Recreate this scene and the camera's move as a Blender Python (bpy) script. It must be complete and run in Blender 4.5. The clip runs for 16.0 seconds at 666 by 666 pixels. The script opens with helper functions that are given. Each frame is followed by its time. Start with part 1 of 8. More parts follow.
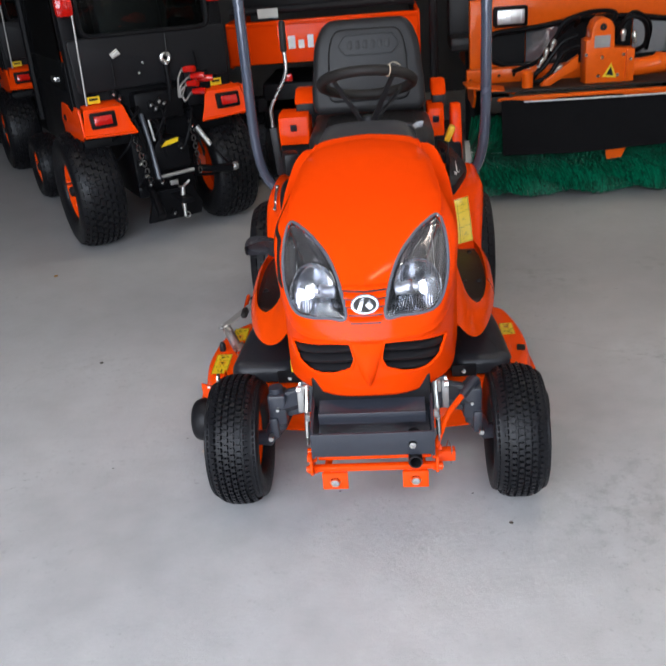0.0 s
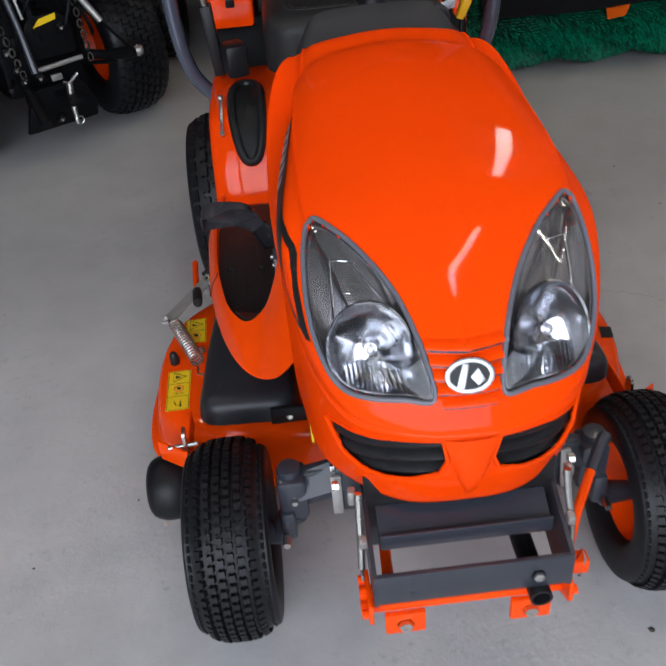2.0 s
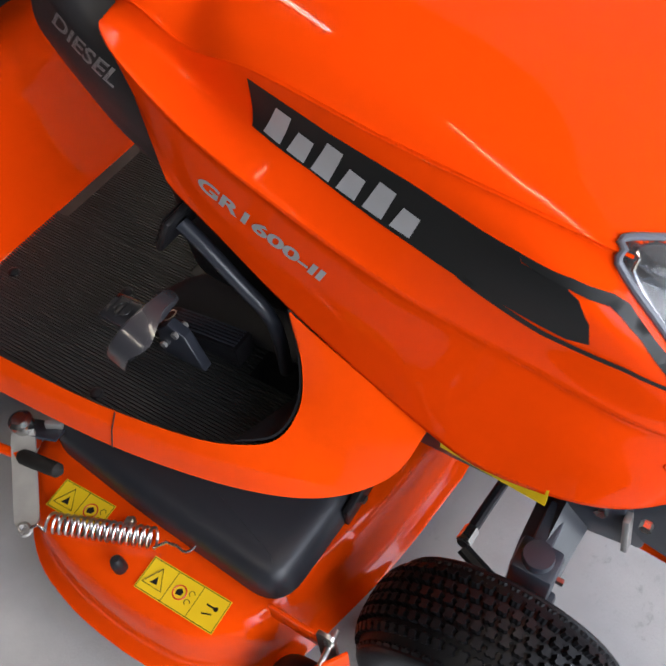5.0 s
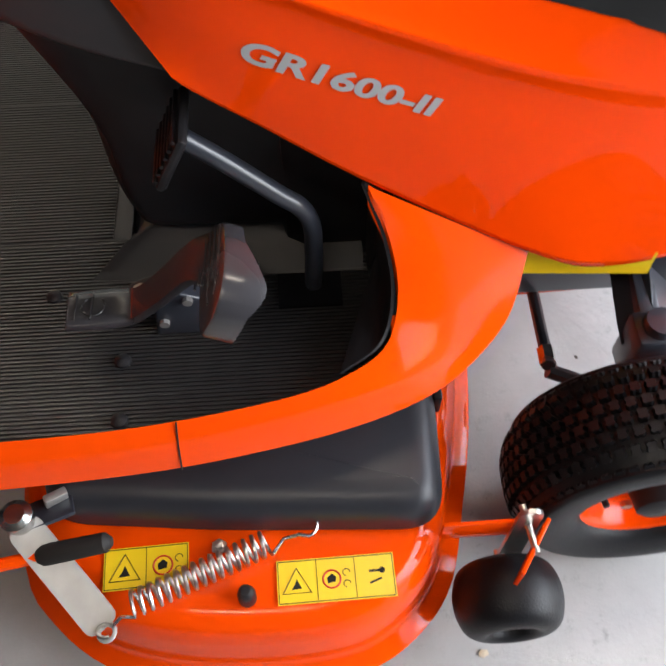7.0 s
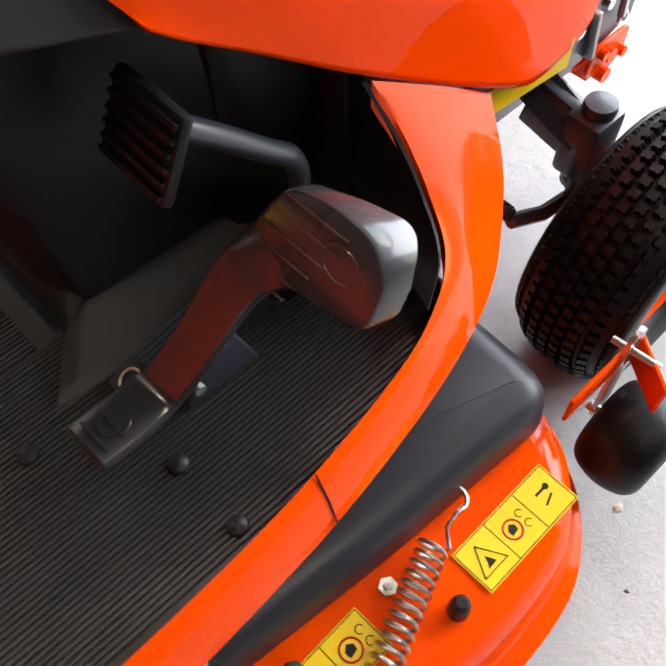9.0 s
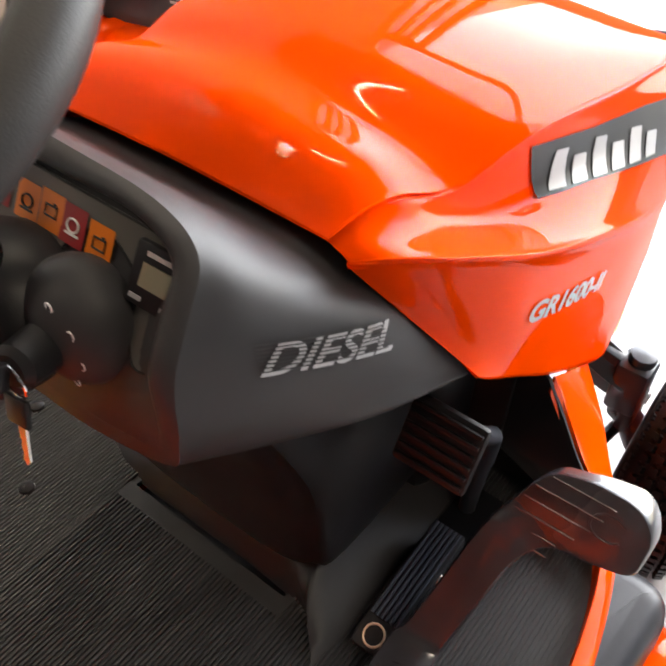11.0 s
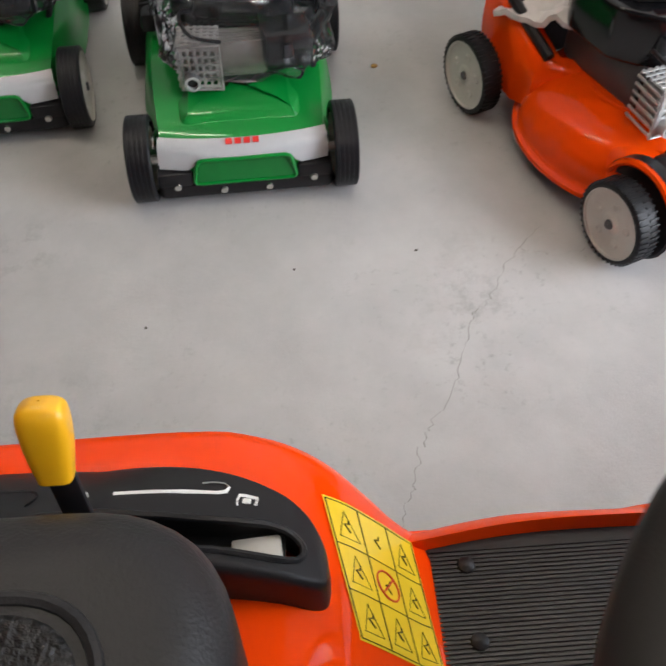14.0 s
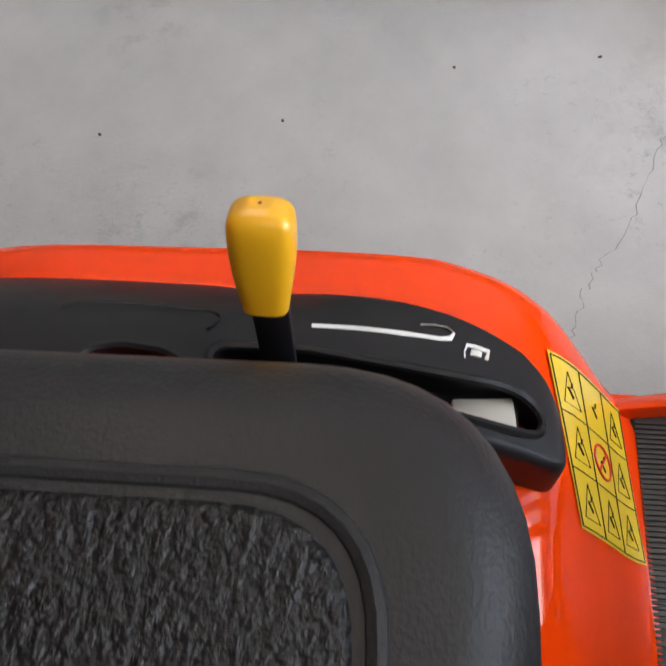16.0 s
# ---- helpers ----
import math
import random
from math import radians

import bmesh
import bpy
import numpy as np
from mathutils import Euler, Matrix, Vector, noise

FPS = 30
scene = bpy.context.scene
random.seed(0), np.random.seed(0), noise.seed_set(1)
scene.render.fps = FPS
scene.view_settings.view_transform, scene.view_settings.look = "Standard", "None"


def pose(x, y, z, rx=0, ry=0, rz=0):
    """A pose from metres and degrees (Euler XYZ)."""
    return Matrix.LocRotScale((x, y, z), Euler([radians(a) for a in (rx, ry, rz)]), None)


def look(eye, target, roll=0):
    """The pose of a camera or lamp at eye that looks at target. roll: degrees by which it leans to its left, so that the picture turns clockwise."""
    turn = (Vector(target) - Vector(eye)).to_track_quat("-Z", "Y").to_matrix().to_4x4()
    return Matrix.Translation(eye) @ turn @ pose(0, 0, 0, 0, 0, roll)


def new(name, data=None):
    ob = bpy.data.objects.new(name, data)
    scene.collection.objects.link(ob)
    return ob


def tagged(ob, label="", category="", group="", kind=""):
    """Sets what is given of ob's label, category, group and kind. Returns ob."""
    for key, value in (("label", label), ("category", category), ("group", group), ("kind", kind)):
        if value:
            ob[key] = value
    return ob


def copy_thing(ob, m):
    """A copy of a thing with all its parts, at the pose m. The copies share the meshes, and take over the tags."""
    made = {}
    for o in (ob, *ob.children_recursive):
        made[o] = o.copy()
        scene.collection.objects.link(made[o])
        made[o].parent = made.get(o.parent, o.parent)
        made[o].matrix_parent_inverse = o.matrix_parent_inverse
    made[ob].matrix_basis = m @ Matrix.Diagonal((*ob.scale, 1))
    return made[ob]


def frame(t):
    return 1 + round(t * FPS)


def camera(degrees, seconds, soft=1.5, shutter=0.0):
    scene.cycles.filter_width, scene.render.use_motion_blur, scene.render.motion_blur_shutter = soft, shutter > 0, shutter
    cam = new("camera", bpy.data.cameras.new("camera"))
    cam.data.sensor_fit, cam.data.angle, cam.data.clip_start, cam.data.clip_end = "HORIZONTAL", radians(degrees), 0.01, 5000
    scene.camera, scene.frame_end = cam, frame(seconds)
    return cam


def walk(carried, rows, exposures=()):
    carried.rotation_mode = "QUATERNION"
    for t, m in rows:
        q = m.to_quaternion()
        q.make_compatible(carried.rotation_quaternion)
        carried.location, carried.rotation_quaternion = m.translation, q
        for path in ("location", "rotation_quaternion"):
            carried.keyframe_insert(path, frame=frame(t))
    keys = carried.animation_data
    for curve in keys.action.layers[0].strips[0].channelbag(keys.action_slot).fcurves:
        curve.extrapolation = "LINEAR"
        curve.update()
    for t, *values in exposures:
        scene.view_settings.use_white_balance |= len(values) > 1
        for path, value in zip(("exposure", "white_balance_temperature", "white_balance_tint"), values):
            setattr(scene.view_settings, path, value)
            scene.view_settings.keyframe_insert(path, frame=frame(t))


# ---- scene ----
cam = camera(44.6, 16.0, soft=1.9, shutter=0.25)
PATH = [
    (0, (0.093, -2.199, 1.623), (-0.074, -0.402, 0.762), -4.8),
    (0.5, (0.073, -1.974, 1.565), (-0.128, -0.255, 0.562), -6.0),
    (1, (-0.057, -1.668, 1.546), (-0.108, 0.023, 0.478), -5.2),
    (1.5, (-0.148, -1.44, 1.53), (-0.103, 0.183, 0.362), -5.5),
    (2, (-0.228, -1.138, 1.542), (-0.178, 0.472, 0.356), -5.4),
    (2.5, (-0.307, -0.951, 1.535), (-0.204, 0.601, 0.277), -4.1),
    (3, (-0.45, -0.787, 1.498), (-0.082, 0.613, 0.118), -3.0),
    (3.5, (-0.58, -0.628, 1.453), (-0.133, 0.653, -0.017), -6.2),
    (4, (-0.645, -0.448, 1.433), (-0.039, 0.729, -0.066), -7.9),
    (4.5, (-0.715, -0.302, 1.454), (0.042, 0.798, -0.035), -10.2),
    (4.7, (-0.784, -0.197, 1.502), (0.109, 0.75, -0.016), -7.8),
    (6.8, (-0.856, 0.441, 1.325), (0.22, 0.515, -0.359), -2.6),
    (7, (-0.88, 0.485, 1.309), (0.194, 0.416, -0.377), -0.1),
    (7.5, (-0.916, 0.619, 1.222), (0.119, 0.342, -0.467), 2.2),
    (8, (-0.843, 0.679, 1.153), (0.105, 0.259, -0.558), 2.4),
    (8.2, (-0.81, 0.697, 1.13), (0.101, 0.221, -0.585), 1.1),
    (10.3, (-0.491, 1.02, 1.207), (0.223, -0.049, -0.325), 0.6),
    (10.5, (-0.482, 1.041, 1.25), (0.278, -0.059, -0.237), 0.3),
    (11, (-0.449, 1.089, 1.332), (0.395, -0.084, -0.052), 2.9),
    (11.5, (-0.412, 1.114, 1.379), (0.601, 0.011, 0.053), 2.7),
    (12, (-0.335, 1.094, 1.404), (0.804, 0.142, 0.064), 2.9),
    (12.5, (-0.249, 1.09, 1.392), (0.993, 0.316, 0.029), 1.9),
    (13, (-0.151, 1.114, 1.371), (1.158, 0.581, -0.044), 2.6),
    (13.5, (-0.07, 1.165, 1.364), (1.26, 0.878, -0.103), 1.6),
    (13.8, (-0.036, 1.203, 1.377), (1.263, 1.043, -0.134), 0.7),
    (14, (0.006, 1.22, 1.37), (1.256, 1.134, -0.188), -0.3),
    (14.5, (0.093, 1.283, 1.344), (1.213, 1.303, -0.313), -0.8),
    (15, (0.161, 1.324, 1.285), (1.132, 1.391, -0.462), -1.6),
    (15.5, (0.171, 1.349, 1.233), (1.037, 1.432, -0.568), -2.4),
    (16, (0.109, 1.348, 1.234), (0.972, 1.455, -0.567), -3.5),
]
walk(cam, [(t, look(eye, target, roll)) for t, eye, target, roll in PATH], exposures=[(0.0, 0.90, 6000, 10), (0.5, 0.68, 6000, 10), (1.5, 0.56, 6000, 10), (3.5, 0.64, 6000, 10), (7.0, 1.68, 6300, 10), (8.0, 1.62, 6300, 10), (10.5, 2.3, 6600, 10), (11.5, 2.35, 6600, 10), (12.7, 2.15, 6400, 10), (13.5, 1.85, 6200, 10), (14.5, 1.45, 6100, 10), (16.0, 1.6, 5900, 10)])
from mathutils.bvhtree import BVHTree

WALL_E, CEIL_Z, REAR_Y, REAR_R = 2.75, 4.34, 1.40, 0.29
SEAT_Z = 0.895
FOOT_END = 1.065

# ---------------------------------------------------------------- world and lights
world = bpy.data.worlds.new("world")
scene.world = world
world.use_nodes = True
wn = world.node_tree
sky = wn.nodes.new("ShaderNodeTexSky")
sky.sky_type = "NISHITA"
sky.sun_disc = False
sky.sun_elevation, sky.sun_rotation = radians(38), radians(200)
wn.links.new(sky.outputs["Color"], wn.nodes["Background"].inputs["Color"])
wn.nodes["Background"].inputs["Strength"].default_value = 0.12


def area_lamp(name, m, sx, sy, watts, colour):
    data = bpy.data.lights.new(name, "AREA")
    data.shape, data.size, data.size_y, data.energy, data.color = "RECTANGLE", sx, sy, watts, colour
    ob = new(name, data)
    ob.matrix_world = m
    return ob


# daylight in the open shop front
area_lamp("daylight_front", look((-1.00, -3.55, 2.25), (-1.00, -0.55, 0.55)), 5.0, 3.4, 140, (0.93, 0.96, 1.0))


# ---------------------------------------------------------------- materials
def material(name, colour, rough=0.5, metal=0.0, coat=0.0, grain=40.0, vary=0.12, bump=0.0, bump_scale=200.0, stain=0.0, coat_rough=0.05, spec=0.5, rand=0.0, deep=0.002):
    m = bpy.data.materials.new(name)
    m.use_nodes = True
    nt = m.node_tree
    b = nt.nodes["Principled BSDF"]
    b.inputs["Metallic"].default_value = metal
    b.inputs["Coat Weight"].default_value = coat
    b.inputs["Coat Roughness"].default_value = coat_rough
    b.inputs["Specular IOR Level"].default_value = spec
    tc = nt.nodes.new("ShaderNodeTexCoord")
    n1 = nt.nodes.new("ShaderNodeTexNoise")
    n1.inputs["Scale"].default_value, n1.inputs["Detail"].default_value = grain, 6
    n2 = nt.nodes.new("ShaderNodeTexNoise")
    n2.inputs["Scale"].default_value, n2.inputs["Detail"].default_value = grain * 0.08, 4
    nt.links.new(tc.outputs["Object"], n1.inputs["Vector"])
    nt.links.new(tc.outputs["Object"], n2.inputs["Vector"])
    mixn = nt.nodes.new("ShaderNodeMath")
    mixn.operation = "MULTIPLY_ADD"
    mixn.inputs[1].default_value, mixn.inputs[2].default_value = 0.5, 0.0
    nt.links.new(n1.outputs["Fac"], mixn.inputs[0])
    add = nt.nodes.new("ShaderNodeMath")
    add.operation = "MULTIPLY_ADD"
    add.inputs[1].default_value = 0.5
    nt.links.new(n2.outputs["Fac"], add.inputs[0])
    nt.links.new(mixn.outputs[0], add.inputs[2])
    ramp = nt.nodes.new("ShaderNodeMapRange")
    ramp.inputs["From Min"].default_value, ramp.inputs["From Max"].default_value = 0.3, 0.7
    ramp.inputs["To Min"].default_value, ramp.inputs["To Max"].default_value = 1 - vary, 1 + vary
    nt.links.new(add.outputs[0], ramp.inputs["Value"])
    hsv = nt.nodes.new("ShaderNodeHueSaturation")
    hsv.inputs["Color"].default_value = (*colour, 1)
    if rand:
        info = nt.nodes.new("ShaderNodeObjectInfo")
        rr = nt.nodes.new("ShaderNodeMapRange")
        rr.inputs["To Min"].default_value, rr.inputs["To Max"].default_value = 1 - rand, 1 + rand
        nt.links.new(info.outputs["Random"], rr.inputs["Value"])
        mul = nt.nodes.new("ShaderNodeMath")
        mul.operation = "MULTIPLY"
        nt.links.new(ramp.outputs[0], mul.inputs[0])
        nt.links.new(rr.outputs[0], mul.inputs[1])
        nt.links.new(mul.outputs[0], hsv.inputs["Value"])
    else:
        nt.links.new(ramp.outputs[0], hsv.inputs["Value"])
    nt.links.new(hsv.outputs["Color"], b.inputs["Base Color"])
    rr = nt.nodes.new("ShaderNodeMapRange")
    rr.inputs["From Min"].default_value, rr.inputs["From Max"].default_value = 0.3, 0.7
    rr.inputs["To Min"].default_value, rr.inputs["To Max"].default_value = rough * 0.85, min(1, rough * 1.15)
    nt.links.new(n2.outputs["Fac"], rr.inputs["Value"])
    nt.links.new(rr.outputs[0], b.inputs["Roughness"])
    if bump:
        n3 = nt.nodes.new("ShaderNodeTexNoise")
        n3.inputs["Scale"].default_value, n3.inputs["Detail"].default_value = bump_scale, 3
        nt.links.new(tc.outputs["Object"], n3.inputs["Vector"])
        bp = nt.nodes.new("ShaderNodeBump")
        bp.inputs["Strength"].default_value, bp.inputs["Distance"].default_value = bump, deep
        nt.links.new(n3.outputs["Fac"], bp.inputs["Height"])
        nt.links.new(bp.outputs["Normal"], b.inputs["Normal"])
    return m


def glow(name, colour, strength):
    m = bpy.data.materials.new(name)
    m.use_nodes = True
    b = m.node_tree.nodes["Principled BSDF"]
    b.inputs["Base Color"].default_value = (*colour, 1)
    b.inputs["Emission Color"].default_value = (*colour, 1)
    b.inputs["Emission Strength"].default_value = strength
    return m


def clear(name, tint=(1, 1, 1), rough=0.0, ior=1.45):
    m = bpy.data.materials.new(name)
    m.use_nodes = True
    nt = m.node_tree
    out = nt.nodes["Material Output"]
    gl = nt.nodes.new("ShaderNodeBsdfGlossy")
    gl.inputs["Roughness"].default_value = rough
    tr = nt.nodes.new("ShaderNodeBsdfTransparent")
    tr.inputs["Color"].default_value = (*tint, 1)
    fr = nt.nodes.new("ShaderNodeFresnel")
    fr.inputs["IOR"].default_value = ior
    mx = nt.nodes.new("ShaderNodeMixShader")
    nt.links.new(fr.outputs[0], mx.inputs[0])
    nt.links.new(tr.outputs[0], mx.inputs[1])
    nt.links.new(gl.outputs[0], mx.inputs[2])
    nt.links.new(mx.outputs[0], out.inputs["Surface"])
    return m


ORANGE = material("orange_paint", (0.88, 0.057, 0.0002), 0.35, spec=0.0, coat=0.22, vary=0.02, coat_rough=0.03, grain=30)
ORANGE_ENAMEL = material("orange_enamel", (0.88, 0.057, 0.0002), 0.35, spec=0.0, coat=0.6, vary=0.02, coat_rough=0.03, grain=30)
ORANGE_PLAIN = material("orange_steel_paint", (0.87, 0.066, 0.0002), 0.35, spec=0.0, coat=0.5, vary=0.04, coat_rough=0.06, bump=0.05, bump_scale=120)
ORANGE_DULL = material("municipal_orange_paint", (0.80, 0.115, 0.003), 0.4, spec=.1, coat=0.3, vary=0.08)
DARKGREY = material("dark_grey_steel_paint", (0.028, 0.031, 0.041), 0.36, coat=0.2, vary=0.1)
PLASTIC = material("black_moulded_plastic", (0.013, 0.0125, 0.014), 0.40, vary=0.15, spec=0.25, bump=0.12, bump_scale=900)
COWL = material("charcoal_cowl_plastic", (0.030, 0.029, 0.031), 0.48, spec=0.32, vary=0.08, bump=0.15, bump_scale=1200)
GRIP = material("soft_black_grip", (0.018, 0.016, 0.015), 0.58, spec=0.25, vary=0.12, bump=0.12, bump_scale=700)
VINYL = material("black_vinyl", (0.020, 0.019, 0.020), 0.42, vary=0.12, spec=0.28, bump=0.4, bump_scale=330)
RUBBER = material("tyre_rubber", (0.0075, 0.0075, 0.009), 0.42, spec=0.25, vary=0.2, bump=0.3, bump_scale=300)
MAT = material("ribbed_rubber_mat", (0.019, 0.0185, 0.019), 0.40, spec=0.5, vary=0.25, grain=25)
DARKSATIN = material("dark_satin_pedal_paint", (0.034, 0.033, 0.038), 0.26, spec=0.5, coat=0.4, vary=0.12)
ASPHALT = material("pale_asphalt", (0.11, 0.11, 0.108), 0.9, vary=0.2, grain=30, bump=0.4, bump_scale=90)
STEEL = material("zinc_plated_steel", (0.62, 0.61, 0.58), 0.28, metal=1.0, vary=0.1, grain=60)
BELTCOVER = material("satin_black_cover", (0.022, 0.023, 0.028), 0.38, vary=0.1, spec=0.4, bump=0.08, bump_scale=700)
DASHRED = material("dash_red_lens", (0.22, 0.012, 0.015), 0.35, vary=0.05)
DASHAMBER = material("dash_amber_lens", (0.55, 0.14, 0.01), 0.35, vary=0.05)
GALV = material("dull_galvanised_steel", (0.38, 0.37, 0.355), 0.48, metal=0.7, vary=0.15)
CHROME = material("chrome", (0.85, 0.85, 0.86), 0.08, metal=1.0, vary=0.03)
LAMPSHELL = material("smoky_lamp_shell", (0.36, 0.345, 0.34), 0.20, metal=0.92, vary=0.1)
BOWL = material("polished_lamp_bowl", (0.66, 0.67, 0.70), 0.14, metal=1.0, vary=0.05, bump=0.35, bump_scale=55)
GASKET = material("grey_lamp_gasket", (0.11, 0.115, 0.14), 0.35, vary=0.06)
REFLECTOR = material("lamp_reflector", (0.88, 0.88, 0.90), 0.32, metal=0.85, vary=0.05, bump=0.2, bump_scale=60)
BADGE = material("satin_badge_silver", (.42, .42, .43), .28, metal=.8, vary=.05)
SILVER = material("silver_print", (0.42, 0.42, 0.43), 0.4, metal=0.3, vary=0.05)
WHITEPRINT = material("white_print", (0.75, 0.75, 0.74), 0.5, vary=0.04)
YELLOW = material("yellow_label_film", (0.88, 0.60, 0.01), 0.35, coat=0.4, vary=0.04)
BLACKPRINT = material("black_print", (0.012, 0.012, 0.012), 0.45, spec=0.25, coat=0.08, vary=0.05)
REDPRINT = material("red_print", (0.62, 0.02, 0.015), 0.4, vary=0.05)
GREYPANEL = material("grey_instrument_panel", (0.075, 0.07, 0.063), 0.4, vary=0.06)
LCD = material("lcd_glass", (0.20, 0.21, 0.15), 0.2, vary=0.05)
BLACKIRON = material("black_iron_paint", (0.005, 0.005, 0.006), 0.45, spec=0.12, vary=0.2, bump=0.1, bump_scale=200)
GLOSSBLACK = material("glossy_black_plastic", (0.006, 0.006, 0.007), 0.16, spec=.3, coat=0.3, vary=0.1)
KNOB_Y = material("yellow_lever_knob", (0.83, 0.42, 0.006), 0.33, coat=0.3, vary=0.04)
GREEN = material("green_mower_paint", (0.005, 0.20, 0.028), 0.35, spec=.2, coat=0.45, vary=0.04, coat_rough=0.06)
BRUSHGREEN = material("green_brush_bristle", (0.003, 0.125, 0.062), 0.45, spec=0.3, vary=0.35, rand=0.0, grain=60)
LAMPRED = material("red_lamp_lens", (0.55, 0.008, 0.004), 0.12, coat=1.0, vary=0.06)
WHITEPLASTIC = material("off_white_plastic", (0.55, 0.53, 0.49), 0.45, vary=0.06)
PALEGREY = material("pale_grey_handle_plastic", (.40, .41, .42), .40, vary=.05)
GREYPLASTIC = material("grey_moulded_plastic", (0.055, 0.055, 0.058), 0.4, vary=0.1)
CARD = material("brown_carton", (0.42, 0.33, 0.26), 0.85, vary=0.08, grain=12)
STRING = material("cotton_string", (0.62, 0.52, 0.38), 0.8, vary=0.1)
# near-black: the hall's shade is put into this wall colour
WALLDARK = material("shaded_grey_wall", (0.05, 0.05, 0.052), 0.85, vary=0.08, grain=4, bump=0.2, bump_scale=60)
WALLPAINT = material("white_wall_paint", (0.70, 0.70, 0.68), 0.85, vary=0.04, grain=4, bump=0.2, bump_scale=60)
WALLGREY = material("grey_wall_base_paint", (0.50, 0.49, 0.47), 0.7, vary=0.06, grain=6)
CABPANEL = material("dark_cab_panel", (.011, .011, .0125), .38, spec=.22, vary=.1)
DARKPLATE = material("oily_brown_black_plate", (.022, .017, .014), .55, spec=.2, vary=.3, grain=14)
# metallic grey puts the daylight seen through the glass into its colour
PALEGLASS = material("daylit_glazing", (.30, .31, .33), .05, metal=.7, vary=.05)
# dark colour holds back bounce and reflection from the unseen ceiling
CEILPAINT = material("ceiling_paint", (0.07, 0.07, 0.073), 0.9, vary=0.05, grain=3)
TUBE = glow("fluorescent_tube", (1.0, 0.86, 0.68), 27.0)
GLASS = clear("window_glass", (0.96, 0.98, 0.97))
LENS = clear("clear_lamp_lens", (0.97, 0.97, 0.99), 0.0, 1.5)
CABGLASS = clear("tinted_cab_glass", (0.55, 0.60, 0.58), 0.0, 1.5)


isl = BRUSHGREEN.node_tree.nodes.new("ShaderNodeNewGeometry")
spread = BRUSHGREEN.node_tree.nodes.new("ShaderNodeMapRange")
spread.inputs["To Min"].default_value, spread.inputs["To Max"].default_value = .35, 1.9
BRUSHGREEN.node_tree.links.new(isl.outputs["Random Per Island"], spread.inputs["Value"])
BRUSHGREEN.node_tree.links.new(spread.outputs[0], next(n for n in BRUSHGREEN.node_tree.nodes if n.type == "HUE_SAT").inputs["Value"])


def film(name, share, rough=0.24, ior=1.38):
    """Thin clear polythene: see-through, glossy, with a little milky scatter."""
    m = clear(name, (0.95, 0.95, 0.96), rough, ior)
    nt = m.node_tree
    out = nt.nodes["Material Output"]
    old = out.inputs["Surface"].links[0].from_socket
    milk = nt.nodes.new("ShaderNodeBsdfDiffuse")
    milk.inputs["Color"].default_value = (0.8, 0.8, 0.82, 1)
    mx = nt.nodes.new("ShaderNodeMixShader")
    mx.inputs[0].default_value = share
    nt.links.new(old, mx.inputs[1])
    nt.links.new(milk.outputs[0], mx.inputs[2])
    nt.links.new(mx.outputs[0], out.inputs["Surface"])
    return m


BAG = film("clear_polythene", 0.18)
WRAP = film("clear_dust_wrap", 0.012, 0.05, 1.30)


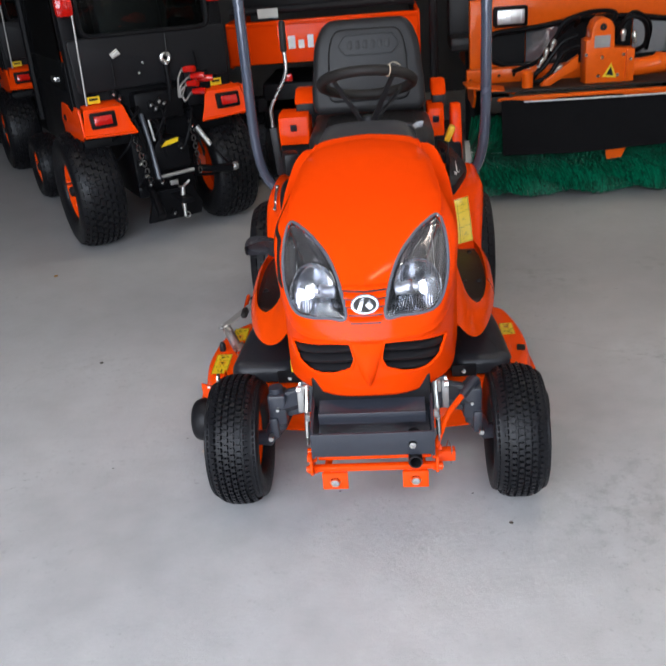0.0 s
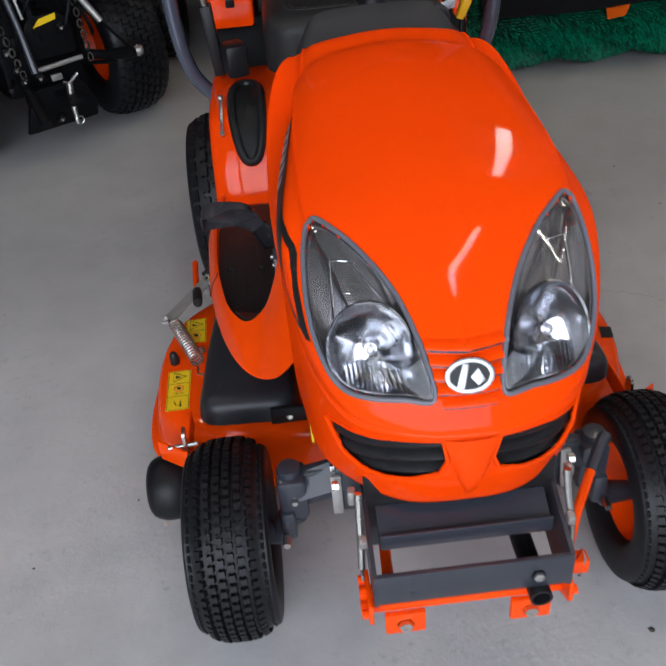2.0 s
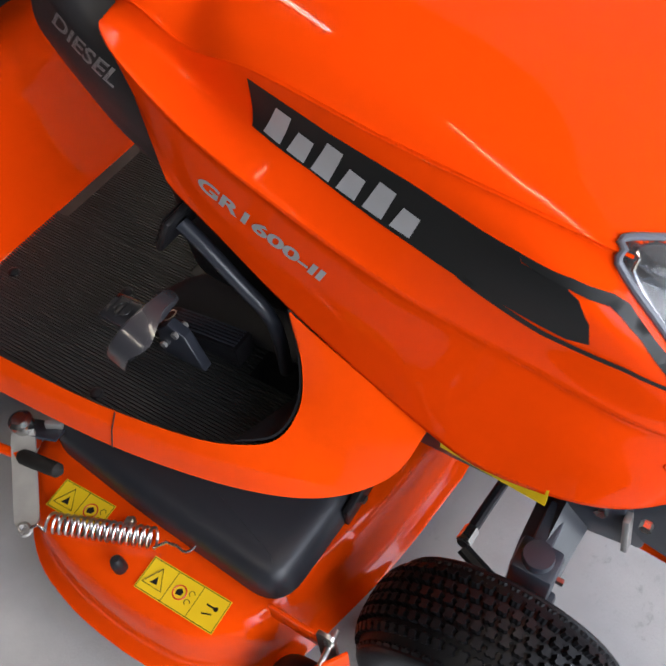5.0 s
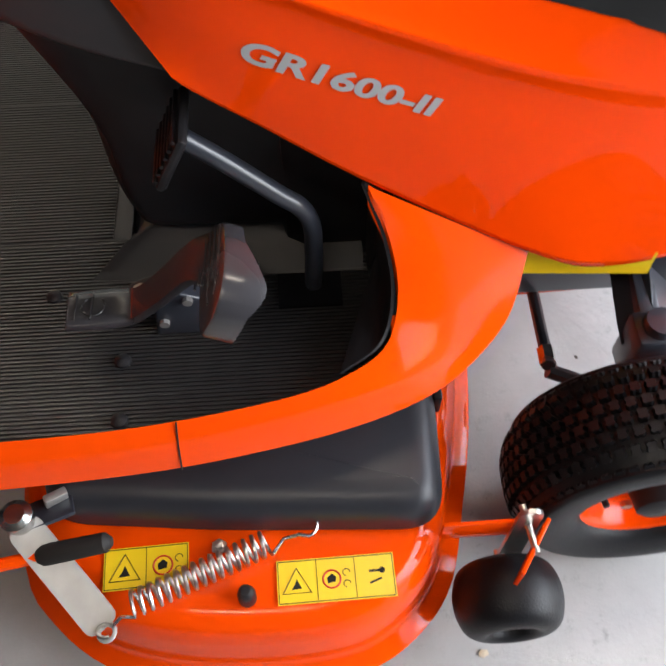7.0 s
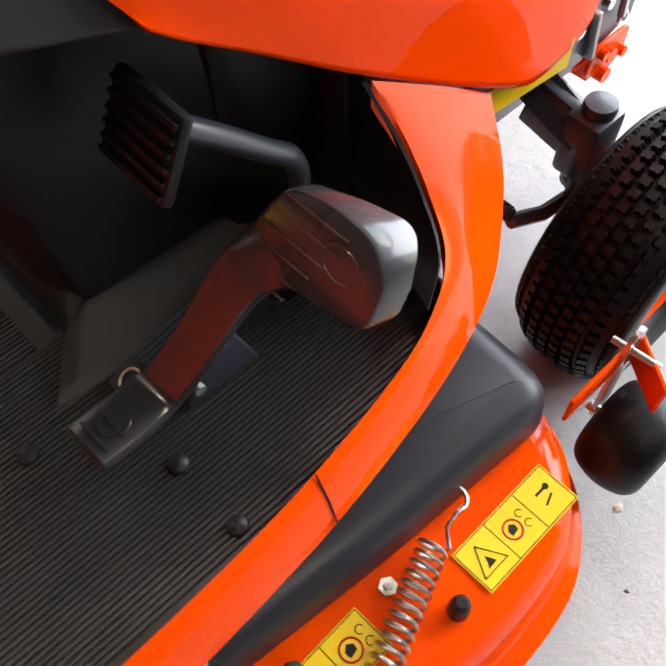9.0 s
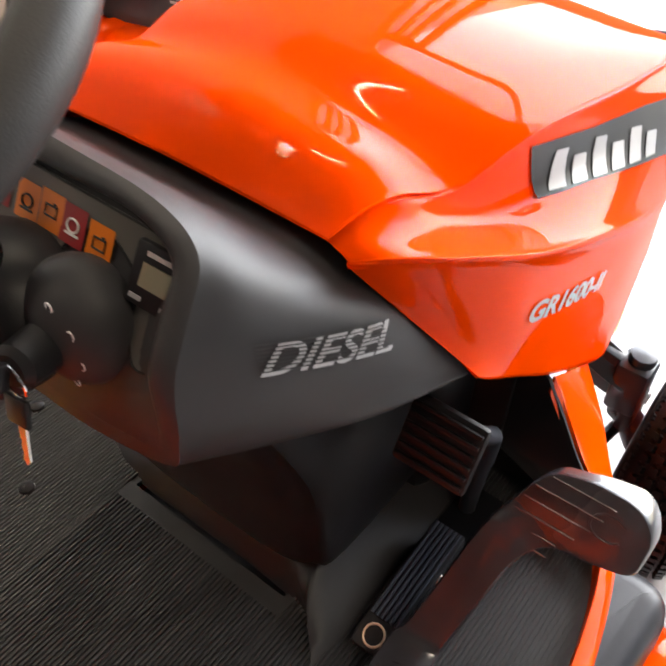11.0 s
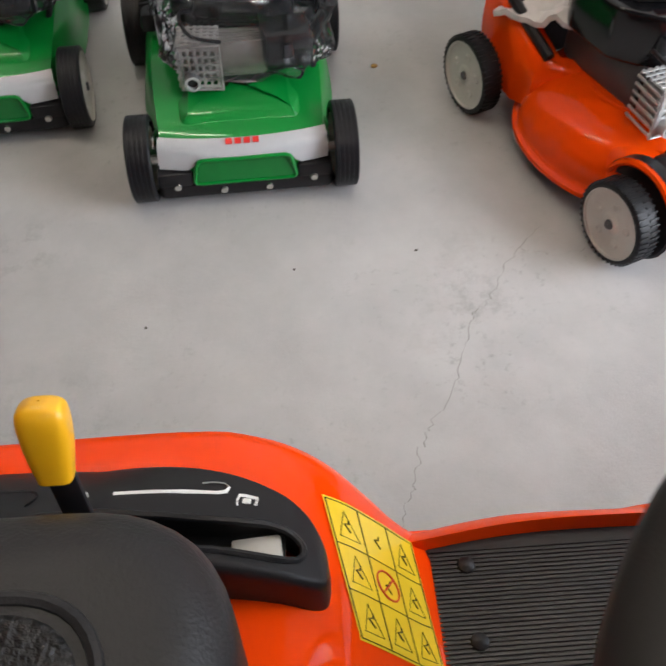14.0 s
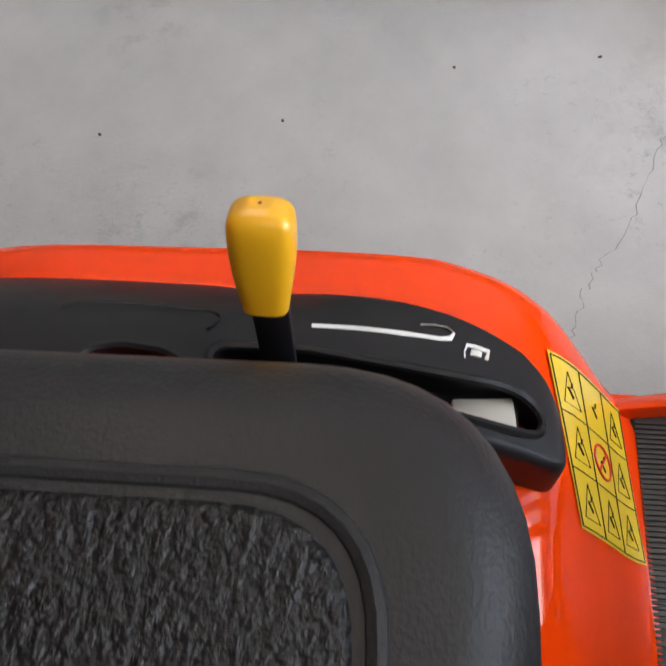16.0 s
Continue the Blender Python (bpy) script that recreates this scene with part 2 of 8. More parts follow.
def floor_material():
    m = bpy.data.materials.new("painted_concrete")
    m.use_nodes = True
    nt = m.node_tree
    b = nt.nodes["Principled BSDF"]
    tc = nt.nodes.new("ShaderNodeTexCoord")

    def noise_tex(scale, detail, rough=0.55):
        n = nt.nodes.new("ShaderNodeTexNoise")
        n.inputs["Scale"].default_value, n.inputs["Detail"].default_value, n.inputs["Roughness"].default_value = scale, detail, rough
        nt.links.new(tc.outputs["Object"], n.inputs["Vector"])
        return n

    big, mid, fine = noise_tex(0.9, 5), noise_tex(7, 6, 0.65), noise_tex(90, 4, 0.7)
    ramp = nt.nodes.new("ShaderNodeValToRGB")
    ramp.color_ramp.elements[0].position, ramp.color_ramp.elements[0].color = 0.36, (0.40, 0.395, 0.39, 1)
    ramp.color_ramp.elements[1].position, ramp.color_ramp.elements[1].color = 0.6, (0.47, 0.465, 0.46, 1)
    nt.links.new(big.outputs["Fac"], ramp.inputs[0])
    r2 = nt.nodes.new("ShaderNodeMapRange")
    r2.inputs["From Min"].default_value, r2.inputs["From Max"].default_value = 0.35, 0.65
    r2.inputs["To Min"].default_value, r2.inputs["To Max"].default_value = 0.93, 1.05
    nt.links.new(mid.outputs["Fac"], r2.inputs["Value"])
    hsv = nt.nodes.new("ShaderNodeHueSaturation")
    nt.links.new(ramp.outputs["Color"], hsv.inputs["Color"])
    nt.links.new(r2.outputs[0], hsv.inputs["Value"])
    # worn, dirty patches with an edge of their own
    patch = noise_tex(1.7, 9, 0.72)
    pr = nt.nodes.new("ShaderNodeValToRGB")
    pr.color_ramp.elements[0].position, pr.color_ramp.elements[0].color = 0.60, (0, 0, 0, 1)
    pr.color_ramp.elements[1].position, pr.color_ramp.elements[1].color = 0.74, (1, 1, 1, 1)
    nt.links.new(patch.outputs["Fac"], pr.inputs[0])
    mix = nt.nodes.new("ShaderNodeMix")
    mix.data_type = "RGBA"
    mix.inputs[7].default_value = (0.30, 0.285, 0.26, 1)
    mp = nt.nodes.new("ShaderNodeMath")
    mp.operation = "MULTIPLY"
    mp.inputs[1].default_value = 0.5
    nt.links.new(pr.outputs["Color"], mp.inputs[0])
    nt.links.new(mp.outputs[0], mix.inputs[0])
    nt.links.new(hsv.outputs["Color"], mix.inputs[6])
    grit, spread = noise_tex(34, 8, 0.78), noise_tex(1.9, 6, 0.62)
    sr = nt.nodes.new("ShaderNodeMapRange")
    sr.inputs["From Min"].default_value, sr.inputs["From Max"].default_value = 0.46, 0.60
    nt.links.new(spread.outputs["Fac"], sr.inputs["Value"])
    gr = nt.nodes.new("ShaderNodeMapRange")
    gr.inputs["From Min"].default_value, gr.inputs["From Max"].default_value = 0.55, 0.68
    gr.inputs["To Max"].default_value = 0.75
    nt.links.new(grit.outputs["Fac"], gr.inputs["Value"])
    both = nt.nodes.new("ShaderNodeMath")
    both.operation = "MULTIPLY"
    nt.links.new(sr.outputs[0], both.inputs[0])
    nt.links.new(gr.outputs[0], both.inputs[1])
    # three worn spots where the paint has flaked away
    worn = None
    for cx, cy, far in ((1.40, 1.86, .17), (.88, 1.76, .24), (.78, -.12, .42), (1.16, .82, .16)):
        dist = nt.nodes.new("ShaderNodeVectorMath")
        dist.operation = "DISTANCE"
        dist.inputs[1].default_value = (cx, cy, 0)
        nt.links.new(tc.outputs["Object"], dist.inputs[0])
        fade = nt.nodes.new("ShaderNodeMapRange")
        fade.inputs["From Min"].default_value, fade.inputs["From Max"].default_value = far, far * .25
        nt.links.new(dist.outputs["Value"], fade.inputs["Value"])
        if worn is None:
            worn = fade.outputs[0]
        else:
            top = nt.nodes.new("ShaderNodeMath")
            top.operation = "MAXIMUM"
            nt.links.new(worn, top.inputs[0])
            nt.links.new(fade.outputs[0], top.inputs[1])
            worn = top.outputs[0]
    rag = nt.nodes.new("ShaderNodeMapRange")
    rag.inputs["From Min"].default_value, rag.inputs["From Max"].default_value = 0.50, 0.64
    rag.inputs["To Max"].default_value = 0.55
    nt.links.new(noise_tex(15, 9, 0.72).outputs["Fac"], rag.inputs["Value"])
    spots = nt.nodes.new("ShaderNodeMath")
    spots.operation = "MULTIPLY"
    nt.links.new(worn, spots.inputs[0])
    nt.links.new(rag.outputs[0], spots.inputs[1])
    wear = nt.nodes.new("ShaderNodeMath")
    wear.operation = "MAXIMUM"
    nt.links.new(both.outputs[0], wear.inputs[0])
    nt.links.new(spots.outputs[0], wear.inputs[1])
    scuff = nt.nodes.new("ShaderNodeMix")
    scuff.data_type = "RGBA"
    scuff.inputs[7].default_value = (0.25, 0.245, 0.235, 1)
    nt.links.new(wear.outputs[0], scuff.inputs[0])
    nt.links.new(mix.outputs[2], scuff.inputs[6])
    nt.links.new(scuff.outputs[2], b.inputs["Base Color"])
    rr = nt.nodes.new("ShaderNodeMapRange")
    rr.inputs["From Min"].default_value, rr.inputs["From Max"].default_value = 0.3, 0.7
    rr.inputs["To Min"].default_value, rr.inputs["To Max"].default_value = 0.32, 0.5
    nt.links.new(mid.outputs["Fac"], rr.inputs["Value"])
    nt.links.new(rr.outputs[0], b.inputs["Roughness"])
    bp = nt.nodes.new("ShaderNodeBump")
    bp.inputs["Strength"].default_value, bp.inputs["Distance"].default_value = 0.45, 0.0035
    # flaking, pitted patches in the paint
    pits, where = noise_tex(48, 7, 0.75), noise_tex(1.3, 5, 0.6)
    wr = nt.nodes.new("ShaderNodeMapRange")
    wr.inputs["From Min"].default_value, wr.inputs["From Max"].default_value = 0.47, 0.62
    wr.inputs["To Min"].default_value, wr.inputs["To Max"].default_value = 0.06, 1.6
    nt.links.new(where.outputs["Fac"], wr.inputs["Value"])
    flake = nt.nodes.new("ShaderNodeMath")
    flake.operation = "MULTIPLY"
    nt.links.new(pits.outputs["Fac"], flake.inputs[0])
    nt.links.new(wr.outputs[0], flake.inputs[1])
    add0 = nt.nodes.new("ShaderNodeMath")
    add0.operation = "MULTIPLY_ADD"
    add0.inputs[1].default_value = 0.35
    nt.links.new(fine.outputs["Fac"], add0.inputs[0])
    deep = nt.nodes.new("ShaderNodeMath")
    deep.operation = "MULTIPLY_ADD"
    deep.inputs[1].default_value = 1.2
    nt.links.new(spots.outputs[0], deep.inputs[0])
    nt.links.new(flake.outputs[0], deep.inputs[2])
    nt.links.new(deep.outputs[0], add0.inputs[2])
    addn = nt.nodes.new("ShaderNodeMath")
    addn.operation = "ADD"
    nt.links.new(add0.outputs[0], addn.inputs[0])
    nt.links.new(patch.outputs["Fac"], addn.inputs[1])
    nt.links.new(addn.outputs[0], bp.inputs["Height"])
    nt.links.new(bp.outputs["Normal"], b.inputs["Normal"])
    return m


FLOOR = floor_material()


# ---------------------------------------------------------------- building helpers
def finish(bm, name, mat, smooth=True, angle=35):
    bmesh.ops.recalc_face_normals(bm, faces=bm.faces[:])
    me = bpy.data.meshes.new(name)
    bm.to_mesh(me)
    bm.free()
    me.materials.append(mat)
    if smooth:
        me.shade_smooth()
        me.set_sharp_from_angle(angle=radians(angle))
    return me


def part(name, bm, mat, parent=None, label="", smooth=True, angle=35):
    ob = new(name, finish(bm, name, mat, smooth, angle))
    if parent is not None:
        ob.parent = parent
    return tagged(ob, label)


def thing(name, label, category, group="", m=None):
    ob = new(name)
    ob.empty_display_size = 0.1
    if m is not None:
        ob.matrix_basis = m
    return tagged(ob, label, category, group)


def box(size, centre=(0, 0, 0), rot=(0, 0, 0), bevel=0.0, bm=None, seg=2):
    bm = bm or bmesh.new()
    made = bmesh.ops.create_cube(bm, size=1.0, matrix=pose(*centre, *rot) @ Matrix.Diagonal((*size, 1)))
    if bevel:
        edges = {e for v in made["verts"] for e in v.link_edges}
        bmesh.ops.bevel(bm, geom=list(edges), offset=bevel, segments=seg, affect="EDGES", profile=0.5)
    return bm


def tube(points, r, seg=10, bm=None, closed=False, caps=True, flat=1.0, up=(0, 0, 1)):
    """A round bar along points; r may be a list. flat squeezes it across 'up'."""
    bm = bm or bmesh.new()
    pts = [Vector(p) for p in points]
    n = len(pts)
    rings = []
    last = None
    for i, p in enumerate(pts):
        a = pts[i - 1] if (i or closed) else p
        b = pts[(i + 1) % n] if (i < n - 1 or closed) else p
        d = (b - a).normalized()
        if last is None:
            s = d.cross(Vector(up))
            if s.length < 0.05:
                s = d.cross(Vector((1, 0, 0)))
            s.normalize()
        else:
            s = (last - d * last.dot(d)).normalized()
        last = s
        w = d.cross(s)
        rad = r[i] if isinstance(r, (list, tuple)) else r
        rings.append([bm.verts.new(p + rad * (math.cos(k * math.tau / seg) * s + flat * math.sin(k * math.tau / seg) * w)) for k in range(seg)])
    for i in range(n if closed else n - 1):
        a, b = rings[i], rings[(i + 1) % n]
        for k in range(seg):
            bm.faces.new((a[k], a[(k + 1) % seg], b[(k + 1) % seg], b[k]))
    if caps and not closed:
        bm.faces.new(rings[0][::-1])
        bm.faces.new(rings[-1])
    return bm


def rod(a, b, r, seg=12, bm=None, bevel=0.0):
    return tube([a, b], r, seg, bm)


def curve_points(ctrl, n=8, closed=False):
    """Catmull-Rom through control points of any dimension."""
    c = np.array(ctrl, float)
    m = len(c)
    out = []
    for i in range(m if closed else m - 1):
        if closed:
            p0, p1, p2, p3 = c[i - 1], c[i], c[(i + 1) % m], c[(i + 2) % m]
        else:
            p1, p2 = c[i], c[i + 1]
            p0 = c[i - 1] if i else 2 * p1 - p2
            p3 = c[i + 2] if i + 2 < m else 2 * p2 - p1
        for k in range(n):
            t = k / n
            out.append(0.5 * (2 * p1 + (p2 - p0) * t + (2 * p0 - 5 * p1 + 4 * p2 - p3) * t * t + (3 * p1 - p0 - 3 * p2 + p3) * t ** 3))
    if not closed:
        out.append(c[-1])
    return np.array(out)


def grid(points, bm=None, closed_u=False, closed_v=False, keep=None):
    """Faces over a 2D array of places."""
    bm = bm or bmesh.new()
    vs = [[bm.verts.new(p) for p in row] for row in points]
    nu, nv = len(vs), len(vs[0])
    for i in range(nu if closed_u else nu - 1):
        for j in range(nv if closed_v else nv - 1):
            quad = (vs[i][j], vs[(i + 1) % nu][j], vs[(i + 1) % nu][(j + 1) % nv], vs[i][(j + 1) % nv])
            if keep is None or keep(sum((v.co for v in quad), Vector()) / 4):
                bm.faces.new(quad)
    return bm


def thicken(bm, t):
    bmesh.ops.recalc_face_normals(bm, faces=bm.faces[:])
    bmesh.ops.solidify(bm, geom=bm.faces[:], thickness=t)
    return bm


def prism(outline, lo, hi, axis=2, bm=None, bevel=0.0):
    """An outline of 2D points, pushed from lo to hi along an axis."""
    bm = bm or bmesh.new()

    def put(p, h):
        q = list(p)
        q.insert(axis, h)
        return bm.verts.new(q)

    a, b = [put(p, lo) for p in outline], [put(p, hi) for p in outline]
    f = [bm.faces.new(a), bm.faces.new(b)]
    n = len(a)
    f += [bm.faces.new((a[k], a[(k + 1) % n], b[(k + 1) % n], b[k])) for k in range(n)]
    bmesh.ops.recalc_face_normals(bm, faces=f)
    if bevel:
        bmesh.ops.bevel(bm, geom=[e for face in f[:2] for e in face.edges], offset=bevel, segments=3, affect="EDGES", profile=0.5)
    return bm


def lathe(profile, centre=(0, 0, 0), axis="x", seg=40, bm=None, close=False):
    """Turn (along, radius) round an axis."""
    rows = []
    for k in range(seg):
        a = k * math.tau / seg
        row = []
        for h, r in profile:
            u, w = r * math.cos(a), r * math.sin(a)
            p = {"x": (h, u, w), "y": (u, h, w), "z": (u, w, h)}[axis]
            row.append(Vector(p) + Vector(centre))
        rows.append(row)
    return grid(rows, bm, closed_u=True, closed_v=close)


def rounded(points, r, n=4):
    """A closed 2D outline with its corners rounded."""
    out = []
    m = len(points)
    for i in range(m):
        p, a, b = np.array(points[i], float), np.array(points[i - 1], float), np.array(points[(i + 1) % m], float)
        rr = r[i] if isinstance(r, (list, tuple)) else r
        da, db = a - p, b - p
        la, lb = np.linalg.norm(da), np.linalg.norm(db)
        k = min(rr, la * 0.49, lb * 0.49)
        s, e = p + da / la * k, p + db / lb * k
        for j in range(n + 1):
            t = j / n
            out.append(tuple((1 - t) ** 2 * s + 2 * t * (1 - t) * p + t * t * e))
    return out


def letters(name, text, m, size, mat, parent, shear=0.0, extrude=0.0, width=None, label="", heavy=0.018):
    """Built-in font, laid in the x-y plane of m; width stretches it to a length."""
    cu = bpy.data.curves.new(name, "FONT")
    cu.body, cu.size, cu.shear, cu.extrude = text, size, shear, extrude
    cu.offset = size * heavy
    tmp = new(name, cu)
    bpy.context.view_layer.update()
    me = bpy.data.meshes.new_from_object(tmp.evaluated_get(bpy.context.evaluated_depsgraph_get()))
    bpy.data.objects.remove(tmp)
    if width:
        xs = [v.co.x for v in me.vertices]
        k = width / (max(xs) - min(xs))
        for v in me.vertices:
            v.co.x = (v.co.x - min(xs)) * k
    me.transform(m)
    me.materials.clear()
    me.materials.append(mat)
    ob = new(name, me)
    ob.parent = parent
    return tagged(ob, label)


def frame_m(origin, xdir, up):
    """A pose with x along xdir and y near up."""
    x = Vector(xdir).normalized()
    z = x.cross(Vector(up)).normalized()
    y = z.cross(x)
    return Matrix.Translation(origin) @ Matrix((x, y, z)).transposed().to_4x4()


# ---------------------------------------------------------------- the hall
def structure(name, bm, mat, label):
    return tagged(part(name, bm, mat, None, label, smooth=False), kind="structure")


SOUTH = -2.62
structure("floor", box((14, 10.4, 0.2), (1.0, 2.55, -0.1)), FLOOR, "grey painted concrete workshop floor with wear and hairline cracks")
structure("pavement", box((60, 30, 0.2), (0, -17.66, -0.104)), ASPHALT, "grey asphalt outside the shop front")
structure("wall_north", box((14, 0.2, 4.4), (1.0, 7.6, 2.2)), WALLDARK, "back wall of the hall, near-black to stand in for shade")
structure("wall_west", box((0.2, 10.4, 4.4), (-5.2, 2.3, 2.2)), WALLDARK, "side wall of the hall, near-black to stand in for shade")
structure("wall_east", box((0.2, 10.4, 4.4), (WALL_E + 0.1, 2.3, 2.2)), WALLPAINT, "white rendered side wall behind the mowers")
structure("trim_east", box((0.012, 10.1, 0.15), (WALL_E - 0.006, 2.5, 0.075)), WALLGREY, "grey painted base band of the side wall")
structure("wall_south", box((WALL_E - 1.56, 0.2, 4.4), ((WALL_E + 1.56) / 2, SOUTH - 0.02, 2.2)), WALLPAINT, "white rendered wall beside the shop front")
structure("trim_south", box((WALL_E - 1.57, 0.012, 0.15), ((WALL_E + 1.56) / 2, SOUTH + 0.086, 0.075)), WALLGREY, "grey painted base band beside the shop front")
structure("wall_south_west", box((1.7, 0.2, 4.4), (-4.45, SOUTH - 0.02, 2.2)), WALLDARK, "wall beside the shop front, near-black to stand in for shade")
structure("wall_south_header", box((5.16, 0.2, .34), (-1.02, SOUTH - 0.02, 4.23)), WALLDARK, "header over the open shop front, near-black to stand in for shade")
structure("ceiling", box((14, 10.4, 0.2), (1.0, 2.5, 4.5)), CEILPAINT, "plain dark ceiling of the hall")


def glazing(name, label, lines, along_x, fixed, top, base=0.0):
    """A glazed front between frame lines: posts, rails and panes."""
    w = tagged(new(name), label, kind="structure")

    def at(c, z):
        return (c, fixed, z) if along_x else (fixed, c, z)

    def size(length, deep, high):
        return (length, deep, high) if along_x else (deep, length, high)

    for x, wide in lines:
        part("window_frame", box(size(wide, 0.08, top - base), at(x, (top + base) / 2), bevel=0.006), GREYPLASTIC, w, "", False)
    for (a, wa), (b, wb) in zip(lines, lines[1:]):
        lo, hi = a + wa / 2, b - wb / 2
        for z in (base + 0.05, top - 0.045):
            part("window_frame", box(size(hi - lo, 0.07, 0.09), at((lo + hi) / 2, z), bevel=0.006), GREYPLASTIC, w, "", False)
        p = part("pane", box(size(hi - lo - 0.004, 0.012, top - base - 0.19), at((lo + hi) / 2, (top + base) / 2)), GLASS, w, "", False)
        p.visible_shadow = False


glazing("window_1", "glazed sliding leaves folded beside the open shop front", [(1.53, .06), (1.38, .045), (1.26, .045), (1.12, .07)], True, SOUTH, 2.75)


glazing("window_2", "glazed transom over the open shop front", [(-3.57, .06), (-2.3, .06), (-1.02, .06), (.26, .06), (1.53, .06)], True, SOUTH, 4.06, 2.76)


def ceiling_light(x, y, length=1.5, turn=0.0):
    t = thing("ceiling_light", "white ceiling batten with a lit tubular diffuser", "ceiling light", "ceiling lights", pose(x, y, CEIL_Z, 0, 0, turn))
    part("batten", box((0.09, length, 0.06), (0, 0, 0.03), bevel=0.008), WHITEPLASTIC, t, "", False)
    part("tube", tube([(0, -length / 2 + 0.03, -0.045), (0, length / 2 - 0.03, -0.045)], 0.038), TUBE, t)
    for s in (-1, 1):
        part("holder", box((0.10, 0.03, 0.10), (0, s * (length / 2 - 0.015), -0.04), bevel=0.004), WHITEPLASTIC, t)
    return t


ceiling_light(.80, -.40, 1.5, -21)
ceiling_light(1.72, 2.45, 1.9, -21)
ceiling_light(-2.30, .90, 1.7, -21)

# ---------------------------------------------------------------- the lawn tractor
tractor = thing("lawn_tractor", "orange ride-on lawn tractor with mid-mounted mower deck, on the concrete floor", "lawn tractor")

RINGS = [
    [(0, -.170, .790), (0, -.105, .838), (0, -.02, .893), (0, .09, .942), (0, .22, .982), (0, .38, 1.016), (0, .52, 1.028), (0, .590, 1.014), (0, .645, 1.020), (0, .675, 1.008), (0, .700, .966)],
    [(0, -.190, .762), (.06, -.142, .803), (.108, -.06, .864), (.147, .06, .923), (.157, .22, .966), (.156, .38, .997), (.150, .52, 1.007), (.146, .588, .992), (.138, .644, 1.005), (.132, .676, .998), (.128, .702, .965)],
    [(0, -.214, .715), (.08, -.199, .727), (.150, -.140, .795), (.201, -.018, .889), (.221, .12, .930), (.220, .30, .956), (.207, .47, .976), (.192, .575, .962), (.182, .645, .984), (.174, .682, .984), (.163, .704, .966)],
    [(0, -.238, .676), (.10, -.221, .678), (.184, -.174, .700), (.240, -.08, .775), (.264, .05, .863), (.250, .22, .893), (.229, .40, .908), (.214, .53, .914), (.204, .630, .954), (.190, .688, .972), (.174, .706, .964)],
    [(0, -.246, .656), (.10, -.229, .656), (.190, -.172, .656), (.243, -.06, .690), (.270, .10, .752), (.283, .25, .800), (.281, .40, .855), (.270, .53, .905), (.246, .635, .950), (.216, .688, .966), (.186, .707, .959)],
    [(0, -.240, .638), (.10, -.222, .638), (.182, -.166, .636), (.236, -.045, .662), (.265, .10, .720), (.277, .25, .768), (.275, .40, .828), (.264, .545, .888), (.240, .638, .930), (.213, .685, .947), (.189, .706, .952)],
    [(0, -.228, .552), (.10, -.212, .550), (.188, -.150, .548), (.239, -.05, .558), (.263, .10, .605), (.278, .25, .668), (.276, .42, .752), (.268, .53, .805), (.254, .592, .842), (.240, .625, .866), (.225, .651, .874)],
    [(0, -.195, .460), (.10, -.181, .458), (.184, -.122, .461), (.238, -.038, .462), (.262, .09, .464), (.274, .19, .511), (.275, .40, .652), (.268, .52, .740), (.265, .565, .772), (.263, .585, .787), (.261, .596, .797)],
]


def between(a, b, k):
    return [tuple(p + (q - p) * k * (1 if j > 2 else .9) for p, q in zip(u, v)) for j, (u, v) in enumerate(zip(a, b))]


# tight rows beside the dome's edge and the shoulder keep both edges crisp
RINGS.insert(3, between(RINGS[2], RINGS[3], .16))
RINGS.insert(5, between(RINGS[4], RINGS[5], .80))


def mirrored(p):
    return (-p[0], p[1], p[2])


N_S = 12
along = []
for r in RINGS:
    ghost = mirrored(r[1]) if r[0][0] == 0 and r[1][0] > 0 else tuple(2 * np.array(r[0]) - np.array(r[1]))
    along.append(curve_points([ghost] + r, N_S)[N_S:])
along = np.array(along)
flip = along[:0:-1].copy()
flip[:, :, 0] *= -1
allr = np.concatenate([flip, along])
full = np.array([curve_points(allr[:, j], 12) for j in range(allr.shape[1])]).transpose(1, 0, 2)


def inside(p, poly):
    x, y = p
    hit = False
    for i in range(len(poly)):
        (x1, y1), (x2, y2) = poly[i - 1], poly[i]
        if (y1 > y) != (y2 > y) and x < (x2 - x1) * (y - y1) / (y2 - y1) + x1:
            hit = not hit
    return hit


HEADLIGHT = [tuple(p) for p in curve_points([(.209, .911), (.225, .882), (.231, .845), (.231, .808), (.224, .768), (.208, .732), (.187, .713), (.150, .709), (.100, .711),
                                             (.055, .711), (.060, .760), (.076, .805), (.100, .845), (.135, .876), (.172, .899)], 5, closed=True)]
INTAKE = rounded([(.222, .602), (.181, .627), (.145, .637), (.092, .648), (.046, .651), (.036, .598), (.048, .566), (.093, .546), (.132, .536), (.164, .536), (.198, .554)], .006)


def hood_keep(c):
    q = (abs(c.x), c.z)
    if c.y < 0.1 and (inside(q, HEADLIGHT) or inside(q, INTAKE)):
        return False
    return True


skin = bmesh.new()
grid(full, skin)
bmesh.ops.remove_doubles(skin, verts=skin.verts[:], dist=1e-5)
bmesh.ops.recalc_face_normals(skin, faces=skin.faces[:])
SKIN = BVHTree.FromBMesh(skin)
skin.free()
bm = grid(full, keep=hood_keep)
bmesh.ops.remove_doubles(bm, verts=bm.verts[:], dist=1e-5)
hood = part("hood", bm, ORANGE, tractor, "glossy orange moulded bonnet", angle=60)
sol = hood.modifiers.new("thickness", "SOLIDIFY")
sol.thickness, sol.offset = 0.004, -1


